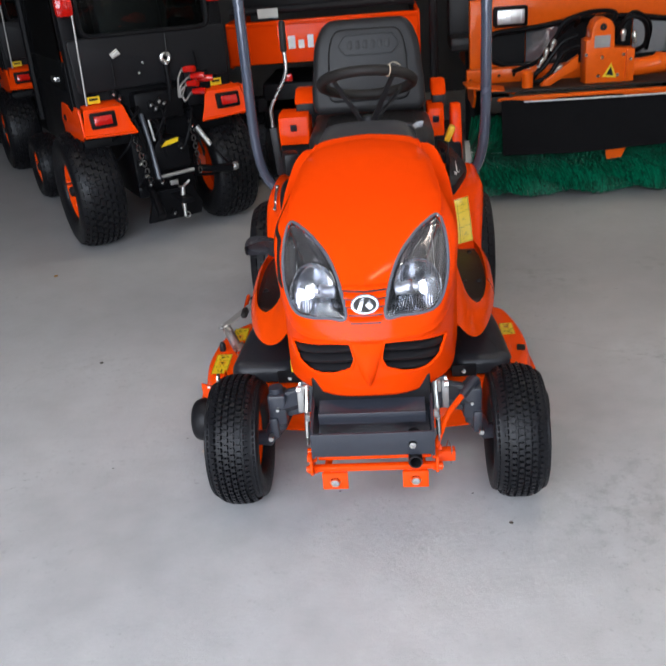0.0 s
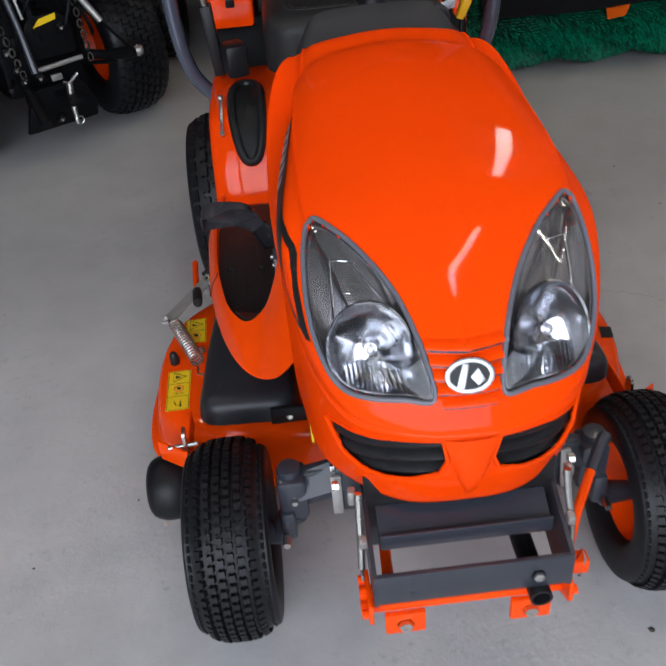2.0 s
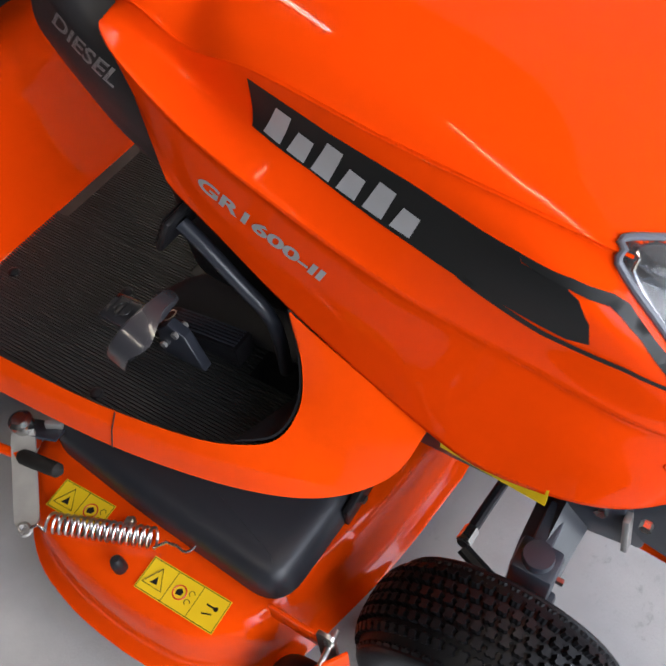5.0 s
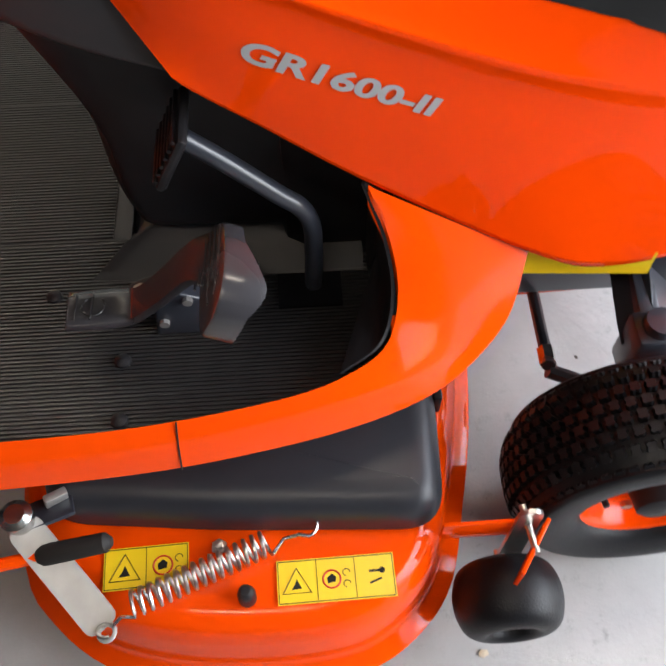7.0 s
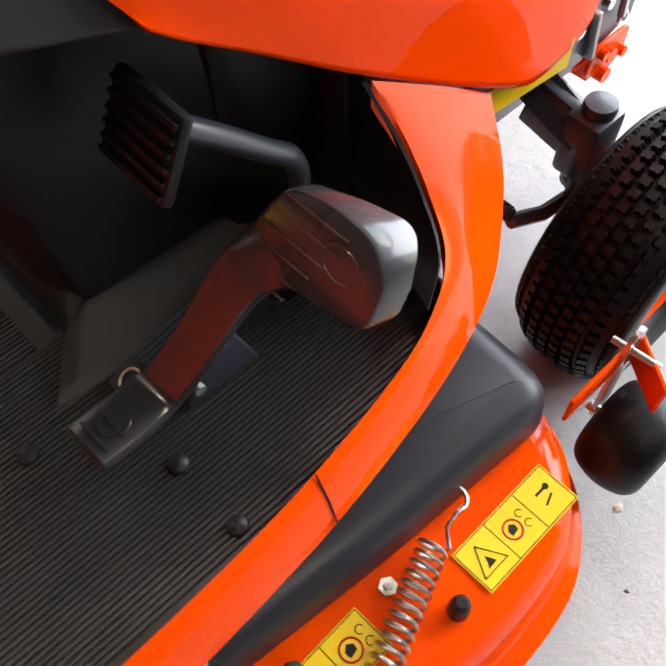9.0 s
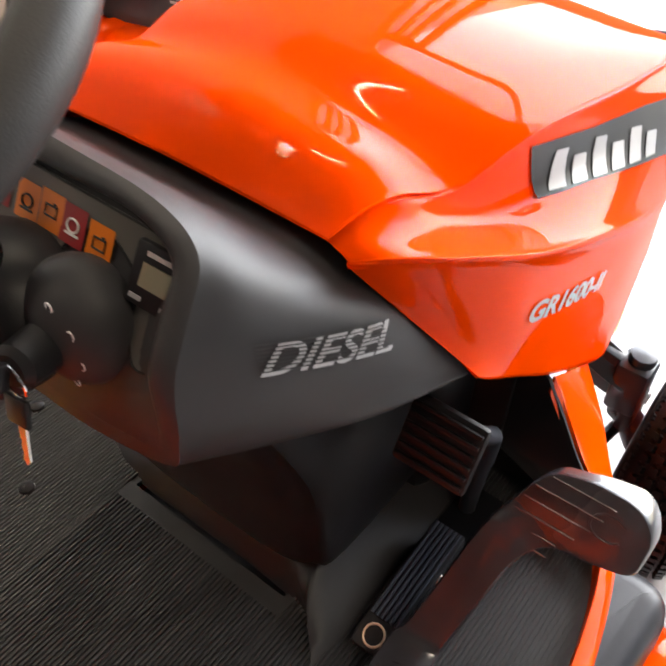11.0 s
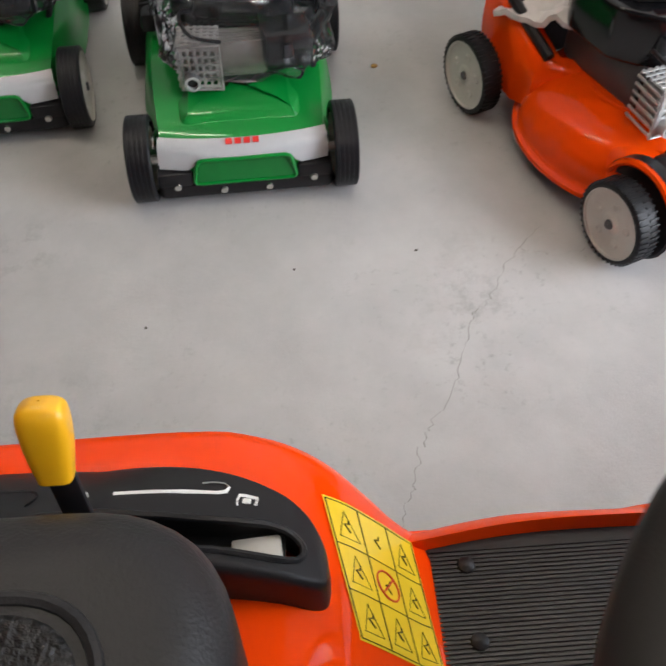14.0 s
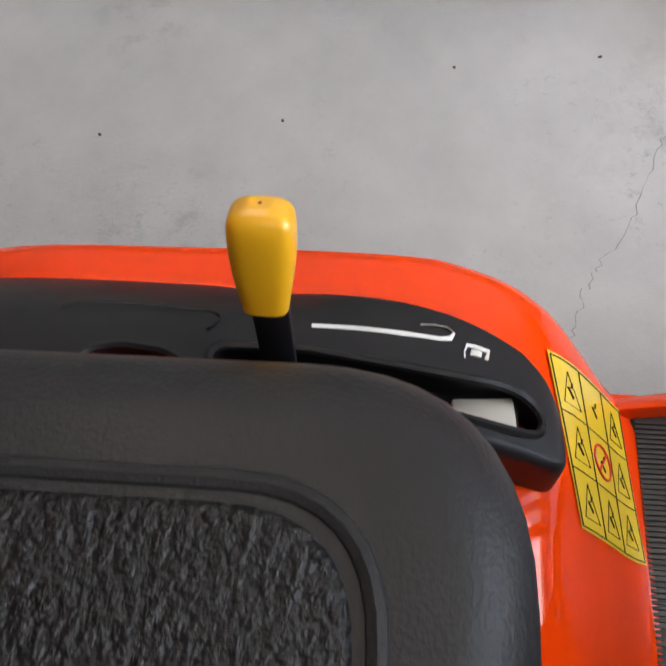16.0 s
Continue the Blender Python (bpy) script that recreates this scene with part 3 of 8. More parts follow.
def on_front(x, z, out=0.0):
    """The place on the bonnet seen from ahead at x, z, moved out by some metres."""
    p, n, _, _ = SKIN.ray_cast(Vector((x, -1, z)), Vector((0, 1, 0)))
    if p is None:
        p, n, _, _ = SKIN.find_nearest(Vector((x, -0.1, z)))
    if n.y > 0:
        n = -n
    return p + n * out


def on_side(y, z, side=-1, out=0.0):
    p, n, _, _ = SKIN.ray_cast(Vector((side, y, z)), Vector((-side, 0, 0)))
    if p is None:
        p, n, _, _ = SKIN.find_nearest(Vector((side * 0.25, y, z)))
    if n.x * side < 0:
        n = -n
    return p + n * out


def tyre(parent, centre, R, W, rim_r, side, rows, around, hub_mat, block=0.009, gap=.88, lean=.5):
    """A turf tyre with moulded blocks on a pressed rim, as a part of a vehicle."""
    wheel = new("wheel")
    wheel.parent = parent
    wheel.location = centre
    h = W / 2
    prof = [(-h * .62, rim_r), (-h * .86, rim_r + .012), (-h * 1.0, rim_r + (R - rim_r) * .45), (-h * .97, rim_r + (R - rim_r) * .75), (-h * .80, R - .022), (-h * .5, R - .012), (0, R - .009)]
    prof = [tuple(p) for p in curve_points(prof + [(-a, b) for a, b in prof[-2::-1]], 3)]
    part("tyre", lathe(prof, seg=64), RUBBER, wheel, "black rubber turf tyre")
    bm = bmesh.new()
    for r in range(rows):
        f = (r + 0.5) / rows * 2 - 1
        x = f * h * 0.90
        rad = R - 0.010 - 0.034 * abs(f) ** 3.2
        half_w, half_l = h / rows * gap, math.pi * R / around * gap
        tilt = math.atan(0.034 * 3.2 * abs(f) ** 2.2 / (h * .9)) * (1 if f > 0 else -1)
        for k in range(around):
            a = (k + lean * (r % 2 if lean == .5 else r)) / around * math.tau
            er, et = Vector((0, math.cos(a), math.sin(a))), Vector((0, -math.sin(a), math.cos(a)))
            ex = (Vector((1, 0, 0)) * math.cos(tilt) - er * math.sin(tilt))
            en = (er * math.cos(tilt) + Vector((1, 0, 0)) * math.sin(tilt))
            c = er * rad + Vector((x, 0, 0))
            outline = [(-.62, -1), (0, -.74), (.62, -1), (1, -.50), (.84, 0), (1, .50), (.62, 1), (0, .74), (-.62, 1), (-1, .50), (-.84, 0), (-1, -.50)]
            lo = [bm.verts.new(c + ex * u * half_w + et * v * half_l - en * 0.004) for u, v in outline]
            hi = [bm.verts.new(c + ex * u * half_w * .86 + et * v * half_l * .86 + en * block) for u, v in outline]
            bm.faces.new(hi)
            for q in range(12):
                bm.faces.new((lo[q], lo[(q + 1) % 12], hi[(q + 1) % 12], hi[q]))
    tagged(part("tread", bm, RUBBER, wheel, "moulded turf tread blocks", smooth=False), kind="stuff")
    if R < .25:
        rng = random.Random(int(centre[0] * 100))
        bm = bmesh.new()
        for k in range(420):
            a, f = rng.uniform(0, math.tau), rng.choice((-1, 1)) * rng.uniform(.80, 1.0)
            er = Vector((0, math.cos(a), math.sin(a)))
            p = er * (R - .010 - .034 * abs(f) ** 3.2) + Vector((f * h * .93, 0, 0))
            d = (er * rng.uniform(.5, 1) + Vector((math.copysign(rng.uniform(.5, 1.2), f), rng.uniform(-.4, .4), rng.uniform(-.4, .4)))).normalized()
            e1 = d.orthogonal().normalized() * .0006
            e2 = d.cross(e1)
            ring = [bm.verts.new(p + q) for q in (e1, e2 - e1 * .5, -e2 - e1 * .5)]
            tip = bm.verts.new(p + d * rng.uniform(.007, .013))
            for q in range(3):
                bm.faces.new((ring[q], ring[(q + 1) % 3], tip))
        tagged(part("moulding_hairs", bm, RUBBER, wheel, "fine rubber hairs of a new tyre", smooth=False), kind="stuff")
    s = side
    disc = [(s * h * .60, rim_r + .002), (s * h * .72, rim_r + .008), (s * h * .66, rim_r - .004), (s * h * .35, rim_r - .016), (s * h * .28, rim_r * .72), (s * h * .42, rim_r * .42), (s * h * .46, rim_r * .3), (s * h * .46, .001)]
    rim = part("rim", lathe([tuple(p) for p in curve_points(disc, 3)], seg=48), hub_mat, wheel, "orange pressed steel rim")
    part("rim_back", lathe([(-s * h * .62, rim_r + .003), (-s * h * .3, rim_r - .015), (-s * h * .1, rim_r * .5), (-s * h * .1, .001)], seg=40), hub_mat, wheel)
    part("hub_cap", lathe([(s * h * .44, .034), (s * h * .80, .030), (s * h * .86, .022), (s * h * .88, .001)], seg=24), PLASTIC, rim, "black hub cap")
    for k in range(4):
        a = k * math.pi / 2 + .4
        part("wheel_nut", tube([(s * h * .42, rim_r * .55 * math.cos(a), rim_r * .55 * math.sin(a)), (s * h * .52, rim_r * .55 * math.cos(a), rim_r * .55 * math.sin(a))], .009, 6), STEEL, rim)
    part("valve", tube([(s * h * .45, rim_r * .8, .02), (s * h * .80, rim_r * .76, .02)], .005, 8), PLASTIC, rim)
    return wheel


for s in (-1, 1):
    tyre(tractor, (s * .436, 0, .206), .206, .165, .104, s, 8, 64, ORANGE_PLAIN, block=.0125, gap=.80)
    tyre(tractor, (-.440 if s < 0 else .395, REAR_Y, REAR_R), REAR_R, .245, .155, s, 7, 36, ORANGE_PLAIN, block=.012)


# ---- fenders, foot boards
GUARD = [(1.052, .418), (1.078, .424), (1.105, .458), (1.150, .534), (1.195, .600), (1.250, .642), (1.34, .658), (1.50, .656), (1.66, .645), (1.78, .60)]
GUARD_LINE = curve_points(GUARD, 8)


def guard_z(y):
    return float(np.interp(y, GUARD_LINE[:, 0], GUARD_LINE[:, 1]))


def fender(s):
    """One side's foot rest and rear mudguard: orange pressed steel and black mat."""
    A = [(.279, .408, .655), (.300, .382, .585), (.330, .372, .520), (.372, .388, .478), (.405, .440, .466), (.430, .522, .462), (.452, .680, .458), (.460, .850, .456), (.458, .980, .455), (.440, FOOT_END + .06, .452)]
    B = [(.264, .200, .505), (.315, .222, .440), (.360, .270, .405), (.400, .330, .396), (.432, .412, .394), (.458, .519, .394), (.480, .664, .394), (.492, .850, .394), (.494, .980, .394), (.468, FOOT_END + .065, .40)]
    if s > 0:
        A, B = [[(x - .030 * min(1, max(0, (x - .30) / .12)), y, z) for x, y, z in line] for line in (A, B)]
    a, b = curve_points(A, 8), curve_points(B, 8)
    skirt = a.copy()
    skirt[:, 2] = np.where(a[:, 1] > .45, .404, a[:, 2] - .03)
    rows = [skirt]
    for t in (0, .04, .12, .3, .5, .7, .88, 1):
        lift = math.sin(math.pi * t) * .004
        q = a * (1 - t) + b * t
        q[:, 0] += lift * 1.1
        q[:, 2] += lift
        rows.append(q)
    sk = np.array(rows)
    sk[:, :, 0] *= s
    bm = thicken(grid(sk), .003)
    part("foot_rest_rim", bm, ORANGE_PLAIN, tractor, "orange pressed steel foot rest edge", angle=50)
    inner_wall = [[(s * (x - .003), y + .004, z) for x, y, z in curve_points(A[:5], 6)], [(s * .225, .384, z) for x, y, z in curve_points(A[:5], 6)]]
    part("foot_well_liner", thicken(grid(inner_wall), .004), PLASTIC, tractor, "black liner of the foot well")
    # mat inside the rim
    edge = curve_points(A, 6)[10:]
    outer = [(.13, .392), (.20, .375), (.30, .372)] + [(x, y) for x, y, z in edge] + [(.13, FOOT_END)]
    bm = prism([(s * x, y) for x, y in outer], .410, .420)
    board = part("foot_board", bm, MAT, tractor, "black ribbed rubber foot board", smooth=False)
    part("foot_pan", prism([(s * (x + (.012 if x > .25 else 0)), y) for x, y in outer], .396, .4085), ORANGE_PLAIN, tractor, "orange pan under the foot board", smooth=False)
    inset = 0 if s < 0 else .030
    part("rim_seam", tube([(s * (.450 - inset), .640, .4605), (s * (.468 - inset), .641, .4310), (s * (.4805 - inset), .642, .395)], .0011, 6), BLACKPRINT, board)
    n = 52
    for k in range(n):
        x = .142 + k * (.0058 if s < 0 else .0053)
        ys = [yy for xx, yy, z in curve_points(A, 10)[30:] if xx > x + .008 and yy < .9]
        y0 = (min(ys) if ys else .385) + .006
        if x > .435:
            y0 = .58
        if x < .42:
            y0 = max(.392, y0 if x > .33 else .392)
        rib = part("mat_rib", box((.0030, FOOT_END + .010 - y0, .0036), (s * x, (y0 + FOOT_END + .010) / 2, .4218)), MAT, board, "", False)
    for x, y in ((.425 if s < 0 else .398, .715), (.341, .717), (.235, .815), (.408 if s < 0 else .392, 1.033), (.30, 1.033)):
        part("rivet", lathe([(.420, .012), (.427, .010), (.4305, .005), (.4310, .0005)], (s * x, y, 0), "z", 14), PLASTIC, board)
    # mudguard over the rear wheel: a sheet lofted along y
    prof = GUARD
    prof = curve_points(prof, 5)
    rows = []
    for x, drop, back in ((.0, .0, 0), (.14, .0, 0), (.26, .0, 0), (.36, -.001, 0), (.42, -.002, 0), (.446, -.006, .001), (.462, -.016, .004), (.470, -.032, .007), (.473, -.075, .01)):
        q = np.column_stack([np.full(len(prof), s * x), prof[:, 0] + back, np.maximum(prof[:, 1] + drop, .40)])
        if s > 0:
            q[:, 0] *= np.interp(prof[:, 0], [1.12, 1.20, 1.30], [.955, .985, 1.015])
        rows.append(q)
    part("mudguard", thicken(grid(rows), .003), ORANGE_ENAMEL, tractor, "orange mudguard over the rear wheel", angle=50)


for s in (-1, 1):
    fender(s)

# ---- mower deck
left_edge = [(.10, .215), (.30, .235), (.42, .27), (.520, .345), (.565, .43), (.585, .55), (.583, .68), (.565, .80), (.53, .90), (.44, .95), (.30, .96), (.10, .94)]
right = [(.10, .215), (.30, .240), (.44, .272), (.545, .302), (.605, .346), (.650, .415), (.665, .50), (.665, .60), (.654, .69), (.626, .78), (.568, .855), (.49, .905), (.30, .93), (.10, .94)]
half = curve_points(right, 4)
outline = [tuple(p) for p in curve_points(left_edge, 4)] + [(-x, y) for x, y in half[::-1]]
cx, cy = 0.0, .58


def shrink(pts, d):
    out = []
    n = len(pts)
    for i in range(n):
        a, p, b = np.array(pts[i - 1]), np.array(pts[i]), np.array(pts[(i + 1) % n])
        t = b - a
        nn = np.array([-t[1], t[0]]) / (np.linalg.norm(t) + 1e-9)
        out.append(p + nn * d)
    return out


rows = []
for d, z in ((-.016, .088), (-.017, .094), (-.012, .099), (.006, .106), (.013, .125), (.018, .185), (.024, .210), (.036, .227), (.055, .236), (.10, .238)):
    rows.append([(x, y, z) for x, y in shrink(outline, d)])
bm = grid(rows, closed_v=True)
bm.faces.new([v for v in bm.verts][-len(outline):])
deck = part("mower_deck", bm, ORANGE_PLAIN, tractor, "orange pressed steel mower deck under the tractor", angle=50)


# ---- lamps in the bonnet
def headlight(s):
    lamp = new("headlight")
    lamp.parent = tractor
    tagged(lamp, "clear wedge-shaped headlight with chrome reflector")
    pts = HEADLIGHT
    mx, mz = .153, .775

    def ring(k, out, ext=0.0):
        row = []
        for x, z in pts:
            p = on_front(mx + (x - mx) * k, mz + (z - mz) * k, out)
            p = p + Vector((0, ext, 0))
            row.append((s * p.x, p.y, p.z))
        return row

    lens = grid([ring(k, .002 + .006 * (1 - k * k)) for k in (1.0, .94, .8, .6, .4, .2, .02)], closed_v=True)
    part("lens", lens, LENS, lamp, "clear polycarbonate lens", angle=80).visible_shadow = False
    house = grid([ring(1.0, 0, .002), ring(.97, 0, .020), ring(.88, 0, .034), ring(.6, 0, .050), ring(.3, 0, .058), ring(.02, 0, .06)], closed_v=True)
    part("housing", house, LAMPSHELL, lamp, "smoky lamp housing", angle=60)
    rim = tube([(s * p.x, p.y, p.z) for p in (on_front(x, z, .0015) for x, z in pts)], .0044, 8, closed=True)
    part("rim", rim, GASKET, lamp, "grey gasket round the lamp")
    inner = tube([(s * p.x, p.y + .006, p.z) for p in (on_front(mx + (x - mx) * .93, mz + (z - mz) * .94, .0) for x, z in pts)], .0022, 6, closed=True)
    part("inner_trim", inner, LAMPSHELL, lamp)
    # a deep main bowl, a small upper cup and a fluted lower field
    for bx, bz, rad, tall, deep, name in ((.149, .772, .066, 1.18, -.010, "main bowl"), (.108, .736, .036, .80, -.012, "dipped bowl")):
        c = on_front(bx, bz, deep)
        c = Vector((s * c.x, c.y, c.z))
        ax = Vector((s * .30, -1, .42)).normalized()
        q = ax.to_track_quat("Z", "Y").to_matrix().to_4x4()
        bm = bmesh.new()
        lathe([(-h, r * rad) for h, r in ((.034, .10), (.030, .32), (.024, .55), (.014, .80), (.004, .97), (0, 1.02), (.003, 1.05))], axis="z", seg=36, bm=bm)
        for k, v in enumerate(bm.verts):
            v.co.z += .0004 * math.sin(5 * math.atan2(v.co.y, v.co.x) + 60 * v.co.length)
        bmesh.ops.transform(bm, matrix=Matrix.Translation(c) @ q @ Matrix.Diagonal((1, tall, 1, 1)), verts=bm.verts[:])
        part("reflector_bowl", bm, BOWL, lamp, "polished reflector of the " + name, angle=50)
        bm = bmesh.new()
        bmesh.ops.create_uvsphere(bm, u_segments=14, v_segments=10, radius=.010, matrix=Matrix.Translation(c - ax * .016))
        part("bulb", bm, REFLECTOR, lamp)
    # fluted field along the lower edge
    for k in range(16):
        f = k / 15
        x = .072 + .115 * f
        a, b = on_front(x, .718, -.012), on_front(x + .006, .742 + .016 * math.sin(math.pi * f), -.022)
        part("reflector_flute", tube([(s * a.x, a.y, a.z), (s * b.x, b.y, b.z)], .0034, 6), BOWL, lamp)
    # a bright frame leads from the bowl to the tip
    fin = [on_front(x, z, d) for x, z, d in ((.118, .838, -.012), (.160, .874, -.010), (.188, .878, -.010), (.198, .850, -.012), (.200, .800, -.014))]
    part("reflector_fin", tube([(s * p.x, p.y, p.z) for p in fin], .0020, 8), CHROME, lamp)


headlight(-1)
headlight(1)

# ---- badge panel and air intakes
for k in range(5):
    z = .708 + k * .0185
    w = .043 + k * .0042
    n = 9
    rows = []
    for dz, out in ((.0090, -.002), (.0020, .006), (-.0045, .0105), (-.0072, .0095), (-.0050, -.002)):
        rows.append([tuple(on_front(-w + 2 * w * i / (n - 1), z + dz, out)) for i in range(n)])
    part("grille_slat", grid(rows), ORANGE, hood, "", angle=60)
    # dark strip under each slat puts the gap's shade into colour
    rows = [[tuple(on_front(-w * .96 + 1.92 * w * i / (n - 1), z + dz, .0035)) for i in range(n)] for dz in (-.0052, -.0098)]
    part("slat_shade", grid(rows), BELTCOVER, hood, "dark strip painted as shade under the slat")
c = on_front(0, .745, .0125)
tilt = Vector((0, -.86, .51))
badge_m = frame_m(c, (1, 0, 0), (0, .51, .86))


def in_plane(bm, m):
    bmesh.ops.transform(bm, matrix=m, verts=bm.verts[:])
    return bm


ell = [(.034 * math.cos(a), .0235 * math.sin(a), 0) for a in np.linspace(0, math.tau, 40)[:-1]]
badge = part("badge", in_plane(tube(ell, .0048, 8, closed=True, flat=.7), badge_m), BADGE, hood, "oval chrome badge ring")
part("badge_back", in_plane(prism([(x * .95, y * .95) for x, y, z in ell], -.004, .001), badge_m), BLACKPRINT, badge)
for mark in ([(-.022, -.016), (-.010, -.019), (.0, .018), (-.010, .020)], [(.0, -.002), (.011, -.016), (.023, -.008), (.013, .012)]):
    part("badge_mark", in_plane(prism(mark, .001, .004, bevel=.001), badge_m), BADGE, badge, "plain silver shape")

for s in (-1, 1):
    for k in range(3):
        z = .626 - k * .033
        n = 10
        x0, x1 = .040, .210 - k * .008
        rows = []
        for dz, dy in ((.015, .036), (.011, .020), (.0, .011), (-.012, .016), (-.014, .038)):
            row = []
            for i in range(n):
                x = x0 + (x1 - x0) * i / (n - 1)
                p = on_front(x, min(max(z - .038 * (x / .2) ** 2, .53), .655))
                row.append((s * x, p.y + dy, z + dz * .82 - .038 * (x / .2) ** 2))
            rows.append(row)
        part("intake_louvre", grid(rows), PLASTIC, hood, "", angle=60)
    edge = [on_front(x, z, .0005) for x, z in INTAKE]
    part("intake_rim", tube([(s * p.x, p.y + .001, p.z) for p in edge], .0042, 6, closed=True), ORANGE, hood)
# centre keel under the badge
keel = [[(-.046, .650, 0), (-.034, .615, .006), (-.022, .565, .008), (-.006, .512, .004)],
        [(-.020, .652, .004), (-.015, .615, .020), (-.010, .565, .024), (-.003, .508, .008)],
        [(.020, .652, .004), (.015, .615, .020), (.010, .565, .024), (.003, .508, .008)],
        [(.046, .650, 0), (.034, .615, .006), (.022, .565, .008), (.006, .512, .004)]]
part("keel", grid([[tuple(on_front(x, z, o)) for x, z, o in curve_points(r, 5)] for r in keel]), ORANGE, hood, "", angle=70)

# ---- side decals on the bonnet
def decal(name, outline, mat, out=.0012, label="", step=.012):
    """A film cut to an outline of (y, z), laid on the right flank."""
    ys = [p[0] for p in outline]
    zs = [p[1] for p in outline]
    bm = bmesh.new()
    f = bm.faces.new([bm.verts.new((0, y, z)) for y, z in outline])
    y = min(ys) + step
    while y < max(ys):
        bmesh.ops.bisect_plane(bm, geom=bm.verts[:] + bm.edges[:] + bm.faces[:], plane_co=(0, y, 0), plane_no=(0, 1, 0))
        y += step
    z = min(zs) + step
    while z < max(zs):
        bmesh.ops.bisect_plane(bm, geom=bm.verts[:] + bm.edges[:] + bm.faces[:], plane_co=(0, 0, z), plane_no=(0, 0, 1))
        z += step
    bmesh.ops.triangulate(bm, faces=bm.faces[:])
    for v in bm.verts:
        v.co = on_side(v.co.y, v.co.z, -1, out)
    return part(name, bm, mat, hood, label, angle=80)


UPPER = [(.472, .960), (.359, .937), (.253, .921), (.164, .904), (.118, .897), (.061, .886), (.022, .874), (.006, .866)]
LOWER = [(.464, .906), (.372, .890), (.284, .870), (.228, .857), (.202, .850), (.116, .831), (.050, .816), (.026, .819)]
decal("side_decal", [*UPPER[:5], (.113, .889), (.069, .882), (.049, .870), (.032, .847), *LOWER[::-1]], BLACKPRINT, .0018, "black side decal film")
decal("decal_stripe", [*UPPER[4:], (-.015, .847), (-.051, .813), (-.099, .764), (-.089, .763), (-.067, .779), (-.050, .800), (-.017, .836), (.008, .857), (.021, .866), (.061, .878), (.113, .890)], BLACKPRINT, .0022)
decal("decal_line", [(-.067, .779), (-.013, .800), (.075, .817), (.162, .846), (.195, .853), (.169, .840), (.076, .809), (-.013, .793), (-.069, .773), (-.090, .764)], BLACKPRINT, .0020)
# plain bars stand for the maker's word
for k, h in enumerate((.036, .025, .036, .025, .034, .025)):
    y0, z0 = .446 - k * .0365, .9065 - k * .0072
    decal("decal_mark", [(y0, z0), (y0 - .026, z0 - .0052), (y0 - .026 - h * .35, z0 - .0052 + h * .93), (y0 - .004 - h * .35, z0 + h * .93)], SILVER, .0030)

word = letters("model_lettering", "GR1600-II", Matrix.Identity(4), .05, SILVER, hood, shear=.12, heavy=.034, width=.198, label="silver model lettering")
ux, uz = Vector((0, -.192, -.074)).normalized(), Vector((0, -.32, .947))
for v in word.data.vertices:
    q = Vector((0, .531, .822)) + ux * v.co.x + uz * v.co.y * .62
    v.co = on_side(q.y, q.z, -1, .0016)

# ---- cowl, instruments
COWL_L = [
    [(0, .640, .930), (0, .72, .962), (0, .78, 1.015), (0, .806, 1.034)],
    [(.10, .640, .930), (.10, .72, .962), (.10, .78, 1.012), (.10, .808, 1.030)],
    [(.150, .640, .925), (.162, .72, .955), (.157, .79, .996), (.148, .818, 1.014)],
    [(.190, .620, .900), (.196, .72, .936), (.180, .80, .967), (.160, .842, .985)],
    [(.222, .600, .862), (.214, .71, .898), (.190, .80, .930), (.166, .865, .948)],
    [(.246, .580, .800), (.222, .70, .836), (.200, .79, .868), (.170, .872, .895)],
    [(.242, .572, .786), (.215, .69, .803), (.180, .79, .828), (.150, .868, .852)],
    [(.12, .565, .782), (.10, .69, .796), (.09, .79, .815), (.07, .874, .838)],
    [(0, .565, .780), (0, .69, .794), (0, .79, .812), (0, .875, .836)],
]
half_cowl = np.array([curve_points(r, 6) for r in COWL_L])
half_cowl = np.array([curve_points(half_cowl[:, j], 5) for j in range(half_cowl.shape[1])])
left = half_cowl.copy()
left[:, :, 0] *= -1
ringed = np.concatenate([left[:, ::-1], half_cowl[:, 1:]], 1)
cowl = part("dash_cowl", grid(ringed), COWL, tractor, "charcoal plastic dash cowl", angle=60)
FACE = [(.806, 1.034, .120), (.820, 1.000, .145), (.838, .965, .155), (.862, .930, .160), (.872, .890, .162), (.872, .855, .140), (.873, .838, .10)]
face = curve_points(FACE, 4)
def on_face(x, z, out=0.0):
    """A place on the dash face and its outward direction."""
    zs = face[::-1, 1]
    y = float(np.interp(z, zs, face[::-1, 0]))
    dy = float(np.interp(z + .01, zs, face[::-1, 0]) - np.interp(z - .01, zs, face[::-1, 0])) / .02
    n = Vector((0, 1, -dy)).normalized()
    return Vector((x, y, z)) + n * out, n


# a rolled edge runs round the dash and drops into the sunk face
loop = [Vector(p) for p in ringed[-1]]
mid_face = Vector((0, 0, .930))
rows = [loop]
for run, rise in ((.004, .0045), (.009, .0070), (.015, .0072), (.0195, .0045), (.0205, -.0030)):
    row = []
    for p in loop:
        n = on_face(p.x, p.z)[1]
        d = mid_face - Vector((p.x, 0, p.z))
        d.normalize()
        q = Vector((p.x + d.x * run, p.y - n.z / n.y * d.z * run, p.z + d.z * run))
        row.append(q + n * rise * min(1, max(0, (p.z - .880) / .06)))
    rows.append(row)
part("dash_bezel", grid(rows), COWL, cowl, "", angle=70)
inner = rows[-1]
rows = []
